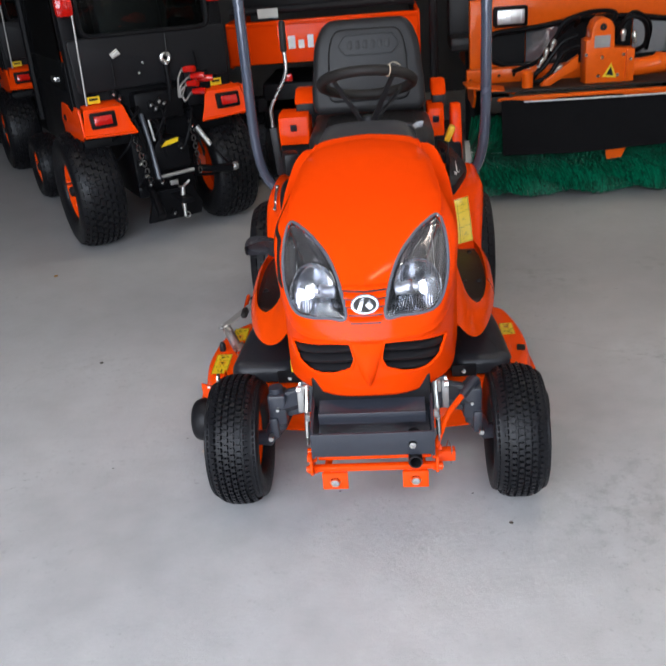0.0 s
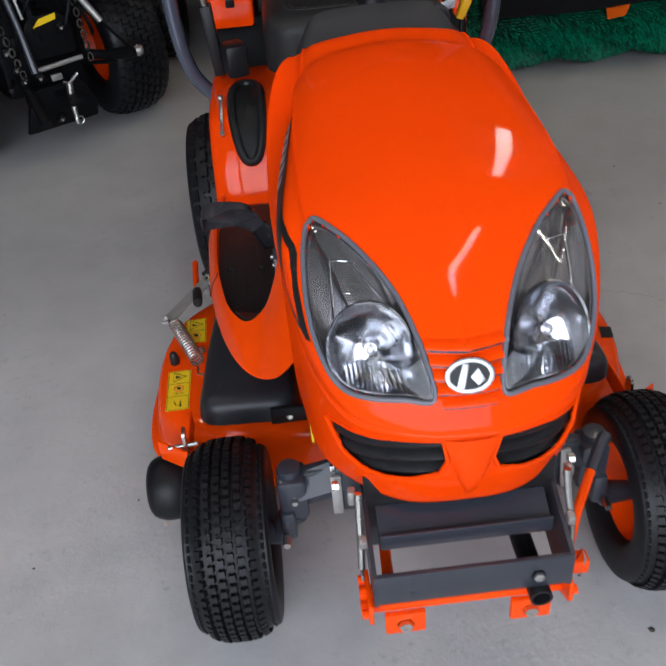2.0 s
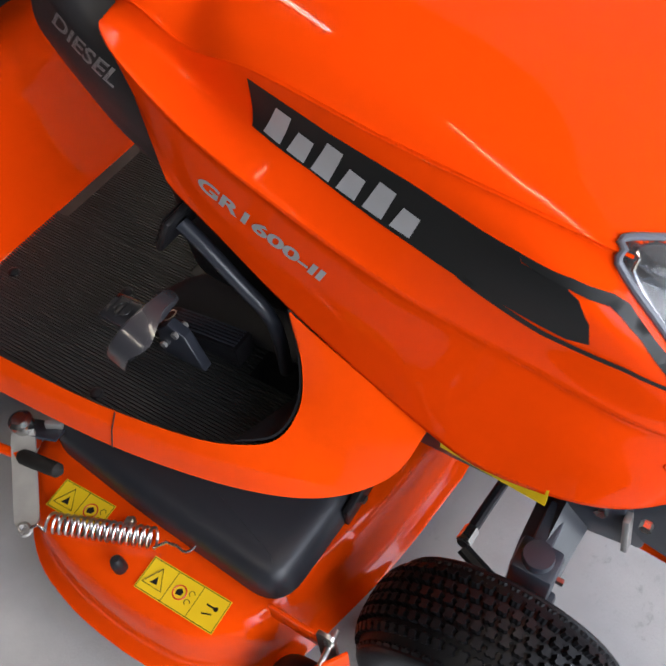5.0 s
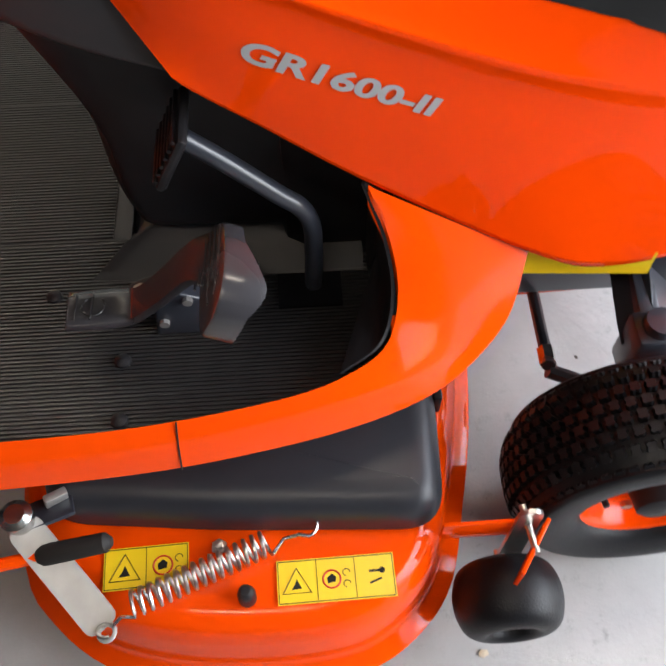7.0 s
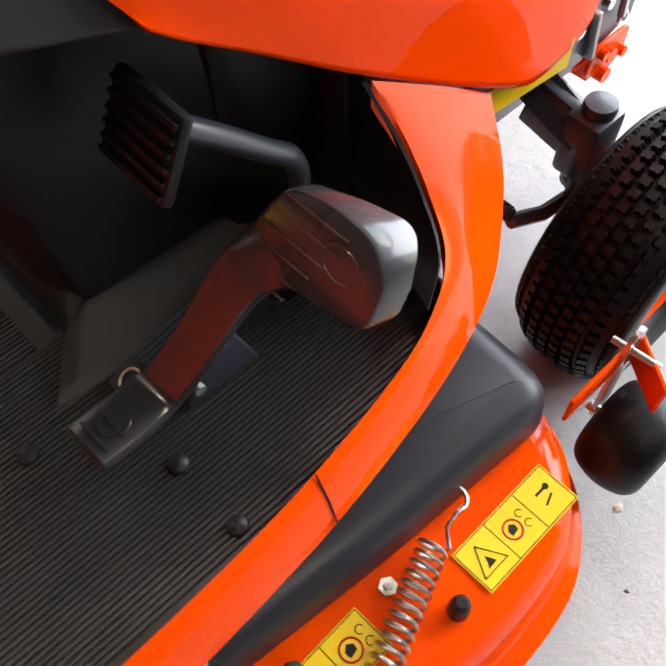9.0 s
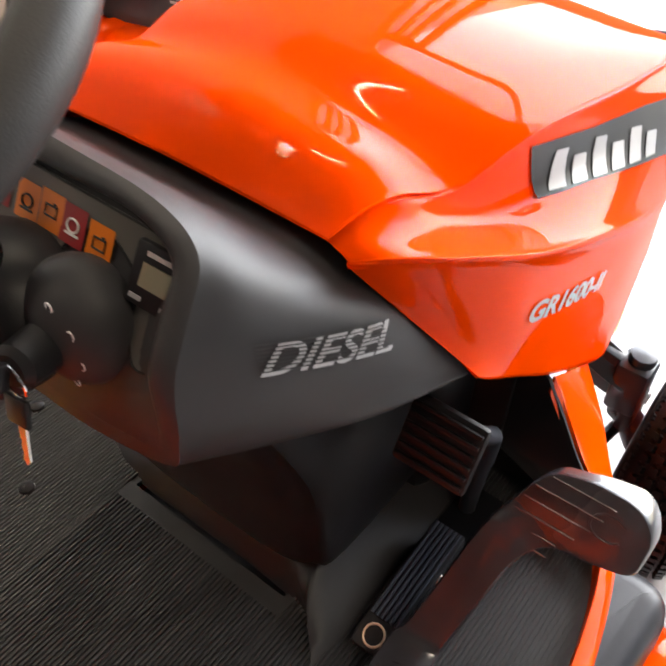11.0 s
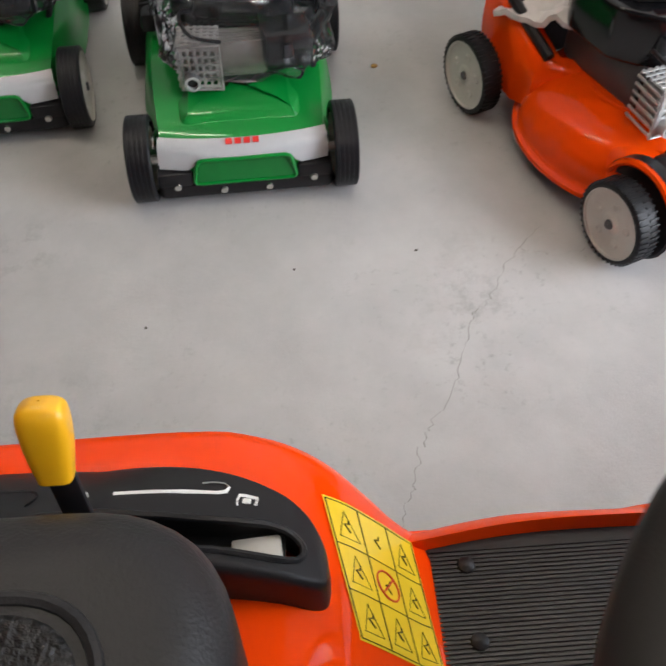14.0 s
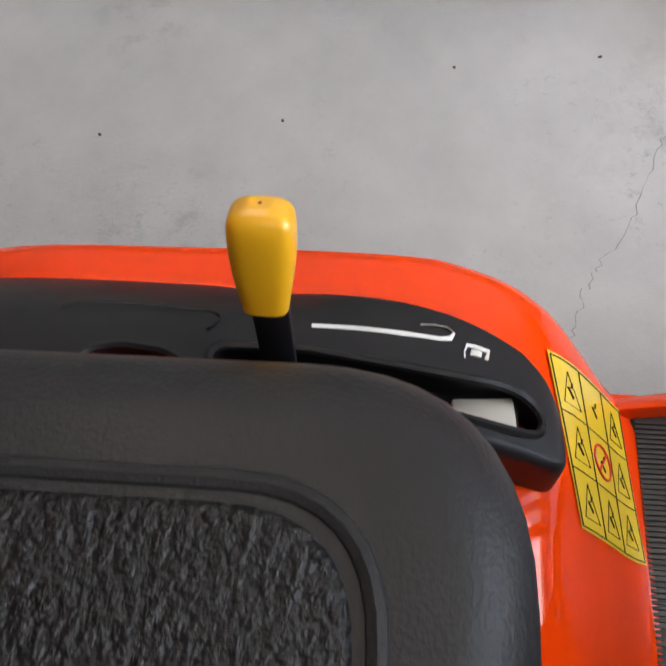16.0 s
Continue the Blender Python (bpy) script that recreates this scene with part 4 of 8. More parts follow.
for k in (1.0, .8, .55, .3, .02):
    row = []
    for p in inner:
        x, z = p.x * k, mid_face.z + (p.z - mid_face.z) * k
        base = on_face(x, z, -.003 * min(1, max(0, (z - .88) / .06)))[0]
        row.append(p.lerp(base, 1.0) if k < 1 else p)
    rows.append(row)
part("dash_face", grid(rows), COWL, cowl, "", angle=60)


def film_on_face(name, outline, mat, out, parent, label=""):
    bm = bmesh.new()
    bm.faces.new([bm.verts.new((x, 0, z)) for x, z in outline])
    for z in np.arange(.85, 1.03, .012):
        bmesh.ops.bisect_plane(bm, geom=bm.verts[:] + bm.edges[:] + bm.faces[:], plane_co=(0, 0, z), plane_no=(0, 0, 1))
    for v in bm.verts:
        v.co = on_face(v.co.x, v.co.z, out)[0]
    return part(name, bm, mat, parent, label, angle=80)


PANEL = rounded([(-.128, 1.010), (.122, 1.010), (.136, .990), (.134, .945), (.055, .940), (.020, .962), (-.022, .962), (-.034, .985), (-.066, .996), (-.100, .978), (-.108, .945), (-.120, .926), (-.140, .934), (-.142, .975)], .012)
panel = film_on_face("instrument_panel", PANEL, GREYPANEL, -.001, cowl, "grey instrument panel film")
part("panel_edge", tube([on_face(x, z, -.0008)[0] for x, z in PANEL], .0011, 6, closed=True), BLACKPRINT, cowl)
for x, z, mat, glyph in ((.078, .990, DASHRED, 0), (.050, .986, DASHRED, 1), (.018, .985, DASHAMBER, 1), (-.008, .987, DASHAMBER, 0), (-.032, .986, DASHRED, 1), (-.060, .984, DASHAMBER, 0)):
    ic = film_on_face("warning_lamp", [(x - .0125, z - .013), (x + .0125, z - .013), (x + .0125, z + .013), (x - .0125, z + .013)], mat, .0002, panel, "square tell-tale lamp")
    p, n = on_face(x, z, .0010)
    m = frame_m(p, (-1, 0, 0), (0, -n.z, n.y))
    g = WHITEPRINT if mat is DASHRED else BLACKPRINT
    if glyph:
        part("glyph", in_plane(tube([(.006 * math.cos(a), .005 * math.sin(a), 0) for a in np.linspace(0, math.tau, 14)[:-1]], .0009, 5, closed=True), m), g, ic)
        part("glyph_bar", in_plane(box((.014, .0016, .0008), (0, -.0065, 0)), m), g, ic)
    else:
        part("glyph", in_plane(tube([(-.006, -.004, 0), (.006, -.004, 0), (.006, .004, 0), (-.006, .004, 0)], .0009, 5, closed=True), m), g, ic)
        part("glyph_bar", in_plane(box((.003, .002, .0008), (.003, .0055, 0)), m), g, ic)
p, n = on_face(-.121, .984, .000)
m = frame_m(p, (-1, -.10, -.10), (0, -n.z, n.y))
meter = part("hour_meter", in_plane(box((.046, .046, .008), (0, 0, .002), bevel=.003), m), PLASTIC, panel, "black hour meter")
part("display", in_plane(box((.026, .017, .002), (0, .001, .0062)), m), LCD, meter, "greenish display")
for bx, by, w in ((0, .016, .024), (-.013, -.016, .010), (.012, -.016, .008)):
    part("print_bar", in_plane(box((w, .0032, .0008), (bx, by, .0065)), m), SILVER, meter)
# ignition boss and key
bm = bmesh.new()
bmesh.ops.create_uvsphere(bm, u_segments=32, v_segments=18, radius=.046, matrix=pose(-.066, .856, .938) @ Matrix.Diagonal((1, .85, 1.1, 1)))
boss = part("ignition_boss", bm, COWL, cowl, "rounded black ignition switch boss")
part("lock_barrel", tube([(-.066, .885, .938), (-.074, .918, .944), (-.075, .923, .945)], [.019, .017, .012], 20), PLASTIC, boss)
part("key_bow", box((.006, .012, .020), (-.076, .930, .945), (25, 0, 20), bevel=.002), PLASTIC, boss, "black plastic key head")
part("key_ring", tube([(-.076 + .014 * math.cos(a), .924, .938 + .014 * math.sin(a)) for a in np.linspace(0, math.tau, 22)[:-1]], .0011, 6, closed=True), CHROME, boss)
part("spare_key_head", box((.026, .005, .022), (-.079, .928, .914), (15, 12, 0), bevel=.0022), PLASTIC, boss)
part("spare_key_blade", prism([(-.004, 0), (.004, 0), (.004, -.010), (.002, -.013), (.004, -.017), (.002, -.022), (.003, -.027), (0, -.032), (-.004, -.028)], -.001, .001, axis=1), STEEL, boss).matrix_basis = pose(-.083, .930, .904, 15, 12, 0)
for k in range(4):
    a = radians(75 - k * 42)
    q = Vector((-.066, .856, .938)) + Vector((-.030 * math.cos(a), .0285, .036 * math.sin(a)))
    part("switch_mark", tube([q + Vector((.003 * math.cos(b), 0, .004 * math.sin(b))) for b in np.linspace(0, math.tau, 10)[:-1]], .0007, 5, closed=True), WHITEPRINT, boss)
# throttle quadrant and rocker switch at the far end of the dash
oval_t = [(.146 + .027 * math.cos(a), .968 + .043 * math.sin(a)) for a in np.linspace(0, math.tau, 30)[:-1]]
thr = part("throttle_bezel", tube([on_face(x, z, -.002)[0] for x, z in oval_t], .0085, 10, closed=True), COWL, cowl, "charcoal throttle quadrant")
film_on_face("throttle_plate", oval_t, GREYPANEL, .002, thr, "grey quadrant plate")
film_on_face("throttle_slot", rounded([(.1415, .947), (.1485, .947), (.1525, .993), (.1455, .993)], .003), BLACKPRINT, .0032, thr, "dark lever slot")
part("quadrant_rib", tube([on_face(.131, .989, .003)[0], on_face(.128, .938, .003)[0]], .0042, 8), GREYPANEL, thr)
p, n = on_face(.109, .972, .0)
m = frame_m(p, (-1, 0, 0), (0, -n.z, n.y))
rocker = part("rocker_switch", in_plane(box((.025, .040, .006), (0, 0, .001), bevel=.0025), m), PLASTIC, panel, "black rocker switch")
part("rocker_paddle", in_plane(box((.018, .026, .008), (0, .004, .004), (12, 0, 0), bevel=.002), m), COWL, rocker)
part("rocker_gap", in_plane(box((.018, .007, .001), (0, -.014, .0045)), m), BLACKPRINT, rocker)
part("throttle_rod", rod((.145, .845, .950), (.150, .885, .951), .005), PLASTIC, thr)
part("throttle_grip", tube([(.149, .868, .950), (.151, .880, .951), (.156, .915, .954), (.161, .950, .957), (.162, .958, .957)], [.007, .013, .015, .014, .008], 14, flat=.75), PLASTIC, thr, "black throttle grip")
# lettering on the cowl
d0, d1, u0 = Vector((-.189, .811, .926)), Vector((-.224, .696, .883)), Vector((-.188, .795, .944))
cowl_bvh = BVHTree.FromObject(cowl, bpy.context.evaluated_depsgraph_get())
word = letters("diesel_lettering", "DIESEL", Matrix.Identity(4), .05, SILVER, cowl, shear=.42, width=.134, label="raised silver lettering with scan lines")
for v in word.data.vertices:
    q = d0 + (d1 - d0).normalized() * v.co.x + Vector((-.02, -.25, .968)) * v.co.y * .70
    p, n, _, _ = cowl_bvh.ray_cast(Vector((-1, q.y, q.z)), Vector((1, 0, 0)))
    v.co = (p if p is not None else q) + Vector((-.0022, 0, 0))
for k in range(8):
    a = d0 + Vector((0, 0, .003 + k * .0033))
    bm = bmesh.new()
    row = []
    for i in range(13):
        q = a + (d1 - d0) * (i / 12) + Vector((0, -.25, .968)) * .0
        p, n, _, _ = cowl_bvh.ray_cast(Vector((-1, q.y, q.z)), Vector((1, 0, 0)))
        row.append((p if p is not None else q) + Vector((-.0026, 0, 0)))
    grid([row, [r + Vector((0, 0, .0014)) for r in row]], bm)
    part("scan_line", bm, COWL, word)

# ---- dark works under the bonnet and the tunnel
part("engine_shroud", box((.36, .52, .36), (0, .25, .58), bevel=.03), PLASTIC, tractor, "black engine shroud under the bonnet")
rows = []
TOWER = [(.416, .712, .758, .224), (.428, .704, .735, .205), (.448, .690, .690, .168), (.466, .672, .640, .150), (.472, .676, .640, .152), (.476, .700, .646, .166), (.50, .716, .656, .172), (.56, .724, .664, .172), (.66, .735, .675, .165), (.82, .80, .74, .155)]
for z, yb, yc, w in [tuple(p) for p in curve_points(TOWER, 4)]:
    sec = [(-w, .40), (-w, yc), (-w + .02, (yb + yc) / 2 + .012), (-w * .55, yb), (w * .55, yb), (w - .02, yb - .015), (w, yb - .06), (w, .40)]
    rows.append([(x, y, z) for x, y in curve_points(sec, 4)])
part("steering_tower", grid(rows), PLASTIC, tractor, "black plastic tower under the dash", angle=50)
part("foot_bulkhead", box((.58, .02, .12), (0, .372, .475), bevel=.004), PLASTIC, tractor)
part("front_bulkhead", box((.46, .02, .26), (0, .385, .55), bevel=.004), PLASTIC, tractor, "black bulkhead ahead of the foot wells")
warn = part("bonnet_label", box((.004, .17, .045), (-.245, .105, .452), (0, 0, -4), bevel=.0), YELLOW, tractor, "yellow label on the frame under the bonnet", False)
tunnel = part("tunnel_board", box((.30, .36, .012), (0, .90, .416)), MAT, tractor, "black ribbed mat over the tunnel", False)
for k in range(48):
    part("mat_rib", box((.0030, .30, .0036), (-.1363 + k * .0058, .895, .4238)), MAT, tunnel, "", False)
part("frame_rail", box((.34, 1.75, .12), (0, .75, .335), bevel=.008), DARKGREY, tractor, "dark grey chassis")

# ---- steering wheel
wheel = new("steering_wheel")
wheel.parent = tractor
tagged(wheel, "black four-spoke steering wheel")
C, TA, RR = Vector((.006, .965, 1.144)), radians(23), .172
E1, E2, EN = Vector((1, 0, 0)), Vector((0, -math.cos(TA), math.sin(TA))), Vector((0, math.sin(TA), math.cos(TA)))
part("rim", tube([C + RR * (math.cos(a) * E1 + math.sin(a) * E2) for a in np.linspace(0, math.tau, 65)[:-1]], .0190, 16, closed=True, up=EN), GRIP, wheel, "thick black grip ring")
HUB = Vector((.005, .914, 1.018))
for deg in (51, 142, 229, 324):
    a = radians(deg)
    rim_p = C + (RR - .012) * (math.cos(a) * E1 + math.sin(a) * E2)
    hub_p = HUB + .030 * (math.cos(a) * E1 + math.sin(a) * E2) - EN * .006
    mid = hub_p.lerp(rim_p, .82) + EN * .001
    side = (rim_p - hub_p).cross(EN).normalized()
    nn = side.cross((rim_p - hub_p).normalized())
    bm = bmesh.new()
    rows = []
    for t, w, th in ((0, .0115, .004), (.5, .0105, .004), (.9, .0095, .004), (1, .010, .005)):
        p = hub_p.lerp(rim_p, t)
        rows.append([p + side * w * u + nn * th * v for u, v in ((-1, -1), (-1, .4), (-.8, 1), (.8, 1), (1, .4), (1, -1))])
    grid(rows, bm, closed_v=True)
    sp = part("spoke", bm, PLASTIC, wheel, "flat black steel spoke")
    part("spoke_root", tube([rim_p - (rim_p - hub_p).normalized() * .022, rim_p], [.0095, .0130], 20), GRIP, sp)
m = frame_m(HUB, (.75, .6, -.25), (.25, -.6, .75))
q = EN.to_track_quat("Z", "Y").to_matrix().to_4x4()
bm = lathe([(-.05, .026), (-.03, .034), (.002, .034), (.007, .033), (.009, .030)], axis="z", seg=36)
part("hub", in_plane(bm, Matrix.Translation(HUB) @ q), PLASTIC, wheel, "black hub")
bm = lathe([(.008, .031), (.0115, .029), (.0128, .018), (.0130, .001)], axis="z", seg=36)
cap = part("hub_cap", in_plane(bm, Matrix.Translation(HUB) @ q), material("olive_gloss_cap", (.042, .040, .028), .20, coat=.6, vary=.05), wheel, "glossy olive hub cap with silver marks", angle=60)
for k in range(5):
    d = (E1 * .55 + E2 * .83)
    p = HUB + EN * .0134 + d * (.018 - k * .009)
    part("cap_mark", in_plane(box((.0026, .0085, .0008), bevel=.0), Matrix.Translation(p) @ q @ pose(0, 0, 0, 0, 0, 128)), WHITEPRINT, cap)
part("column", tube([HUB - EN * .20 + Vector((0, .0, 0)), HUB - EN * .045], [.030, .024], 24), PLASTIC, wheel, "steering column")
part("column_boot", in_plane(lathe([(-.11, .075), (-.085, .066), (-.06, .05), (-.05, .03)], axis="z", seg=32), Matrix.Translation(HUB) @ q), PLASTIC, wheel, "black column boot")
tp = C + RR * (math.cos(radians(62)) * E1 + math.sin(radians(62)) * E2)
rad = (tp - C).normalized()
tie = thing("string_tie", "short white cotton string tied round the steering wheel rim", "string")
part("loop", tube([tp + .0199 * (math.cos(a) * rad + math.sin(a) * EN) for a in np.linspace(0, math.tau, 18)[:-1]], .0018, 6, closed=True), STRING, tie)
part("tail", tube([tuple(q) for q in curve_points([tp + EN * .018, tp + EN * .023 - rad * .018, tp + EN * .015 - rad * .034 + E1 * .006], 5)], .0011, 6), STRING, tie)
part("tail", tube([tuple(q) for q in curve_points([tp + EN * .018 + rad * .01, tp + EN * .024 + rad * .020 + E1 * .012, tp + EN * .008 + rad * .030 + E1 * .030], 5)], .0011, 6), STRING, tie)

# ---- clear bag that hangs on the throttle
bag = thing("plastic_bag", "crumpled clear polythene bag hanging from the throttle grip", "bag")
LEFT_E = curve_points([(.210, .905, .991), (.162, .924, .975), (.121, .960, .959), (.075, .962, .945), (.025, .956, .930)], 4)
RIGHT_E = curve_points([(.208, .900, .991), (.165, .879, .983), (.125, .872, .972), (.085, .898, .957), (.027, .952, .930)], 4)
pts = []
for i, (a, b) in enumerate(zip(LEFT_E, RIGHT_E)):
    t, row = i / (len(LEFT_E) - 1), []
    for j in range(15):
        f = j / 14
        fold = .007 * math.sin(5 * f + 5 * t) + .004 * math.sin(13 * f - 7 * t) + .002 * math.sin(29 * f + 15 * t)
        row.append(Vector(a).lerp(Vector(b), f) + Vector((.25, -.1, .96)) * fold)
    pts.append(row)
part("seal_strip", tube([LEFT_E[k] for k in range(0, len(LEFT_E), 2)], .0016, 6), BAG, bag)
part("film", thicken(grid(pts), .0015), BAG, bag, angle=20)


# ---- labels
def warning_label(parent, m, w, h, cells, name="warning_label"):
    """A yellow film with framed pictograms; x of m runs along it, z away from the surface."""
    lab = part(name, in_plane(box((w, h, .0006), (0, 0, .0006)), m), YELLOW, parent, "yellow warning label with black pictograms", False)
    line = .0011
    for y in (-h / 2 + .002, h / 2 - .002):
        part("print_line", in_plane(box((w - .004, line, .0004), (0, y, .0011)), m), BLACKPRINT, lab, "", False)
    for k in range(cells + 1):
        x = -w / 2 + .002 + k * (w - .004) / cells
        part("print_line", in_plane(box((line * .8, h - .004, .0004), (x, 0, .0011)), m), BLACKPRINT, lab, "", False)
    cw = w / cells
    t = min(cw, h) * .36
    x = -w / 2 + cw * .5
    tri = [(x - t, -t * .8, .0012), (x + t, -t * .8, .0012), (x, t * .95, .0012)]
    part("triangle", in_plane(tube(tri, .0012, 4, closed=True, up=(0, 0, 1)), m), BLACKPRINT, lab, "", False)
    part("pictogram", in_plane(prism([(x - t * .4, -t * .55), (x + t * .35, -t * .5), (x + t * .2, -t * .2), (x, t * .2), (x - t * .15, -t * .2)], .0009, .0013), m), BLACKPRINT, lab, "", False)
    x = -w / 2 + cw * 1.5
    part("ring", in_plane(tube([(x - t * .3 + t * .62 * math.cos(a), t * .62 * math.sin(a), .0012) for a in np.linspace(0, math.tau, 20)[:-1]], .0012, 4, closed=True), m), REDPRINT, lab, "", False)
    part("pictogram", in_plane(prism([(x - t * .6, -t * .3), (x - t * .05, -t * .2), (x, t * .15), (x - t * .3, t * .38), (x - t * .65, t * .1)], .0009, .0013), m), BLACKPRINT, lab, "", False)
    for s in (-1, 1):
        part("pictogram", in_plane(tube([(x + t * .75 + t * .25 * math.cos(a), s * t * .4 + t * .25 * math.sin(a), .0011) for a in np.linspace(0, 4.5, 10)], .0006, 4), m), BLACKPRINT, lab, "", False)
    if cells > 2:
        x = -w / 2 + cw * 2.5
        part("pictogram", in_plane(box((t * .9, t * .16, .0004), (x, t * .35, .0011)), m), BLACKPRINT, lab, "", False)
        part("pictogram", in_plane(lathe([(.0009, t * .22), (.0013, t * .22), (.0013, .0001)], (x + t * .5, t * .35, 0), "z", 12), m), BLACKPRINT, lab, "", False)
        part("pictogram", in_plane(box((t * .9, t * .14, .0004), (x, -t * .35, .0011), (0, 0, 20)), m), BLACKPRINT, lab, "", False)
    return lab


def flat(x, y, z, turn=0.0):
    """Lying on the deck, read from the right-hand side."""
    return Matrix.Translation((x, y, z)) @ frame_m((0, 0, 0), (0, -1, 0), (1, 0, 0)) @ pose(0, 0, 0, 0, 0, turn)


ZD = .2395
warning_label(deck, flat(-.548, .711, ZD, 2), .112, .056, 2)
warning_label(deck, flat(-.580, .462, ZD, 1), .155, .058, 3)
warning_label(deck, flat(.500, .66, ZD) @ pose(0, 0, 0, 0, 0, 180), .10, .05, 2)
part("rating_plate", box((.045, .030, .002), (.530, .50, ZD), (0, 0, 80), bevel=.0), BLACKPRINT, deck, "small black rating plate", False)

# ---- deck fittings, right-hand side
def belt_cover(s):
    prof = [(-.002, .243), (.0, .262), (.003, .276), (.009, .288), (.018, .297), (.030, .302), (.045, .304), (.20, .309)]
    out = rounded([(.28, .300), (.522, .312), (.505, .60), (.478, .85), (.28, .86)], [.07, .06, .05, .06, .07], 7)
    out = [(s * x * (1 if s < 0 else .92), y) for x, y in out]
    if s < 0:
        out = out[::-1]
    rows = []
    for d, z in prof[:-1]:
        rows.append([(x, y, z) for x, y in shrink(out, d)])
    bm = grid(rows, closed_v=True)
    n = len(out)
    bm.verts.ensure_lookup_table()
    bm.faces.new(bm.verts[-n:])
    c = part("belt_cover", bm, BELTCOVER, deck, "black moulded belt cover on the deck", angle=60)
    part("cover_tab", box((.085, .012, .045), (s * .305, .300, .262), bevel=.003), PLASTIC, c)
    part("cover_bolt", lathe([(0, .008), (.006, .008), (.007, .0005)], axis="y", seg=6), STEEL, c).location = (s * .303, .287, .262)
    return c


belt_cover(-1)
belt_cover(1)
part("deck_bolt", lathe([(ZD, .011), (ZD + .004, .011), (ZD + .004, .006), (ZD + .014, .006), (ZD + .015, .0005)], (-.528, .615, 0), "z", 6), STEEL, deck)
part("grease_cap", tube([(-.597, .578, ZD - .002), (-.597, .578, ZD + .018), (-.597, .578, ZD + .030), (-.597, .578, ZD + .034)], [.012, .012, .0095, .006], 14), PLASTIC, deck, "black round cap")
# return spring
p0, p1 = Vector((-.602, .722, .262)), Vector((-.533, .548, .262))
ax = (p1 - p0).normalized()
s1, s2 = ax.cross(Vector((0, 0, 1))).normalized(), Vector((0, 0, 1))
turns, per = 16, 12
coil = [p0 + (p1 - p0) * (i / (turns * per)) + .0165 * (math.cos(i / per * math.tau) * s1 + math.sin(i / per * math.tau) * s2) for i in range(turns * per + 1)]
hook_a = [Vector((-.632, .752, .262)) + Vector((.008 * math.cos(a), .010 * math.sin(a), 0)) for a in np.linspace(3.6, -.9, 9)] + [Vector((-.618, .732, .270))]
hook_b = [Vector((-.531, .528, .266)), Vector((-.528, .508, .270))] + [Vector((-.513, .497, .268)) + Vector((.016 * math.cos(a), .014 * math.sin(a), -.004)) for a in np.linspace(3.3, 6.6, 9)]
part("return_spring", tube([*hook_a, *coil, *hook_b], .0026, 7), STEEL, deck, "bright steel coil spring with hooked ends")
part("spring_post", rod((-.505, .492, .238), (-.500, .492, .275), .004), ORANGE_PLAIN, deck)
strap = prism(rounded([(-.022, -.085), (.022, -.085), (.022, .085), (-.022, .085)], .015), -.002, .002)
part("spring_lever", in_plane(strap, frame_m((-.566, .806, .284), (.62, -.78, .1), (-.78, -.62, -.36))), GALV, deck, "dull grey steel lever")
part("lever_eye", tube([(-.632 + .011 * math.cos(a), .752 + .010 * math.sin(a), .256) for a in np.linspace(0, math.tau, 16)[:-1]], .003, 6, closed=True), GALV, deck)
hinge = part("hinge_pin", tube([(-.505, .858, .26), (-.502, .858, .300), (-.502, .858, .322), (-.502, .858, .334), (-.502, .858, .340)], [.015, .015, .021, .021, .013], 18), STEEL, deck, "zinc plated hinge pin")
part("hinge_bracket", box((.05, .07, .006), (-.485, .832, .298), (0, 25, 20), bevel=.002), DARKGREY, deck)
part("hinge_clip", box((.012, .03, .02), (-.470, .82, .305), (10, 0, 30), bevel=.002), GALV, deck)
part("lift_bar", tube([(-.560, 1.02, .275), (-.552, .92, .282), (-.542, .835, .292)], .009, 10), ORANGE_PLAIN, deck, "orange lift bar")
part("lift_grip", tube([(-.543, .838, .291), (-.541, .83, .292), (-.534, .75, .306), (-.534, .742, .307)], [.010, .0145, .013, .006], 12), GRIP, deck, "black rubber grip")


def gauge_wheel(s):
    g = new("gauge_wheel")
    g.parent = deck
    x0 = .598 if s < 0 else .53
    prof = [(-.016, .012), (-.030, .026), (-.044, .032), (-.050, .042), (-.047, .057), (-.036, .069), (-.016, .076), (0, .0775)]
    prof += [(-a, b) for a, b in prof[-2::-1]]
    part("roller", lathe([tuple(p) for p in curve_points(prof, 3)], (s * x0, .222, .147), "x", 36), RUBBER, g, "black rounded gauge roller", angle=60)
    part("axle", rod((s * (x0 - .07), .222, .147), (s * (x0 + .026), .222, .147), .008), STEEL, g)
    part("arm", box((.006, .11, .05), (s * (x0 - .064), .265, .265), bevel=.002), ORANGE_PLAIN, g, "orange bracket arm")
    part("arm_outer", box((.085, .006, .055), (s * (x0 - .030), .205, .262), (0, 0, s * 35), bevel=.002), ORANGE_PLAIN, g)
    tab = prism(rounded([(-.016, -.13), (.016, -.13), (.016, .075), (-.016, .075)], .014), -.003, .003)
    t = part("height_plate", in_plane(tab, frame_m((s * (x0 - .060), .212, .255), (0, 1, 0), (0, 0, 1))), STEEL, g, "zinc height setting plate with holes")
    for k in range(4):
        part("hole", in_plane(lathe([(-.0035, .005), (.0035, .005)], (0, .055 - k * .016, 0), "z", 10), frame_m((s * (x0 - .060), .212, .255), (0, 1, 0), (0, 0, 1))), BLACKPRINT, t)
    part("cross_pin", rod((s * (x0 - .085), .212, .285), (s * (x0 - .02), .205, .285), .005), STEEL, g)


gauge_wheel(-1)
gauge_wheel(1)

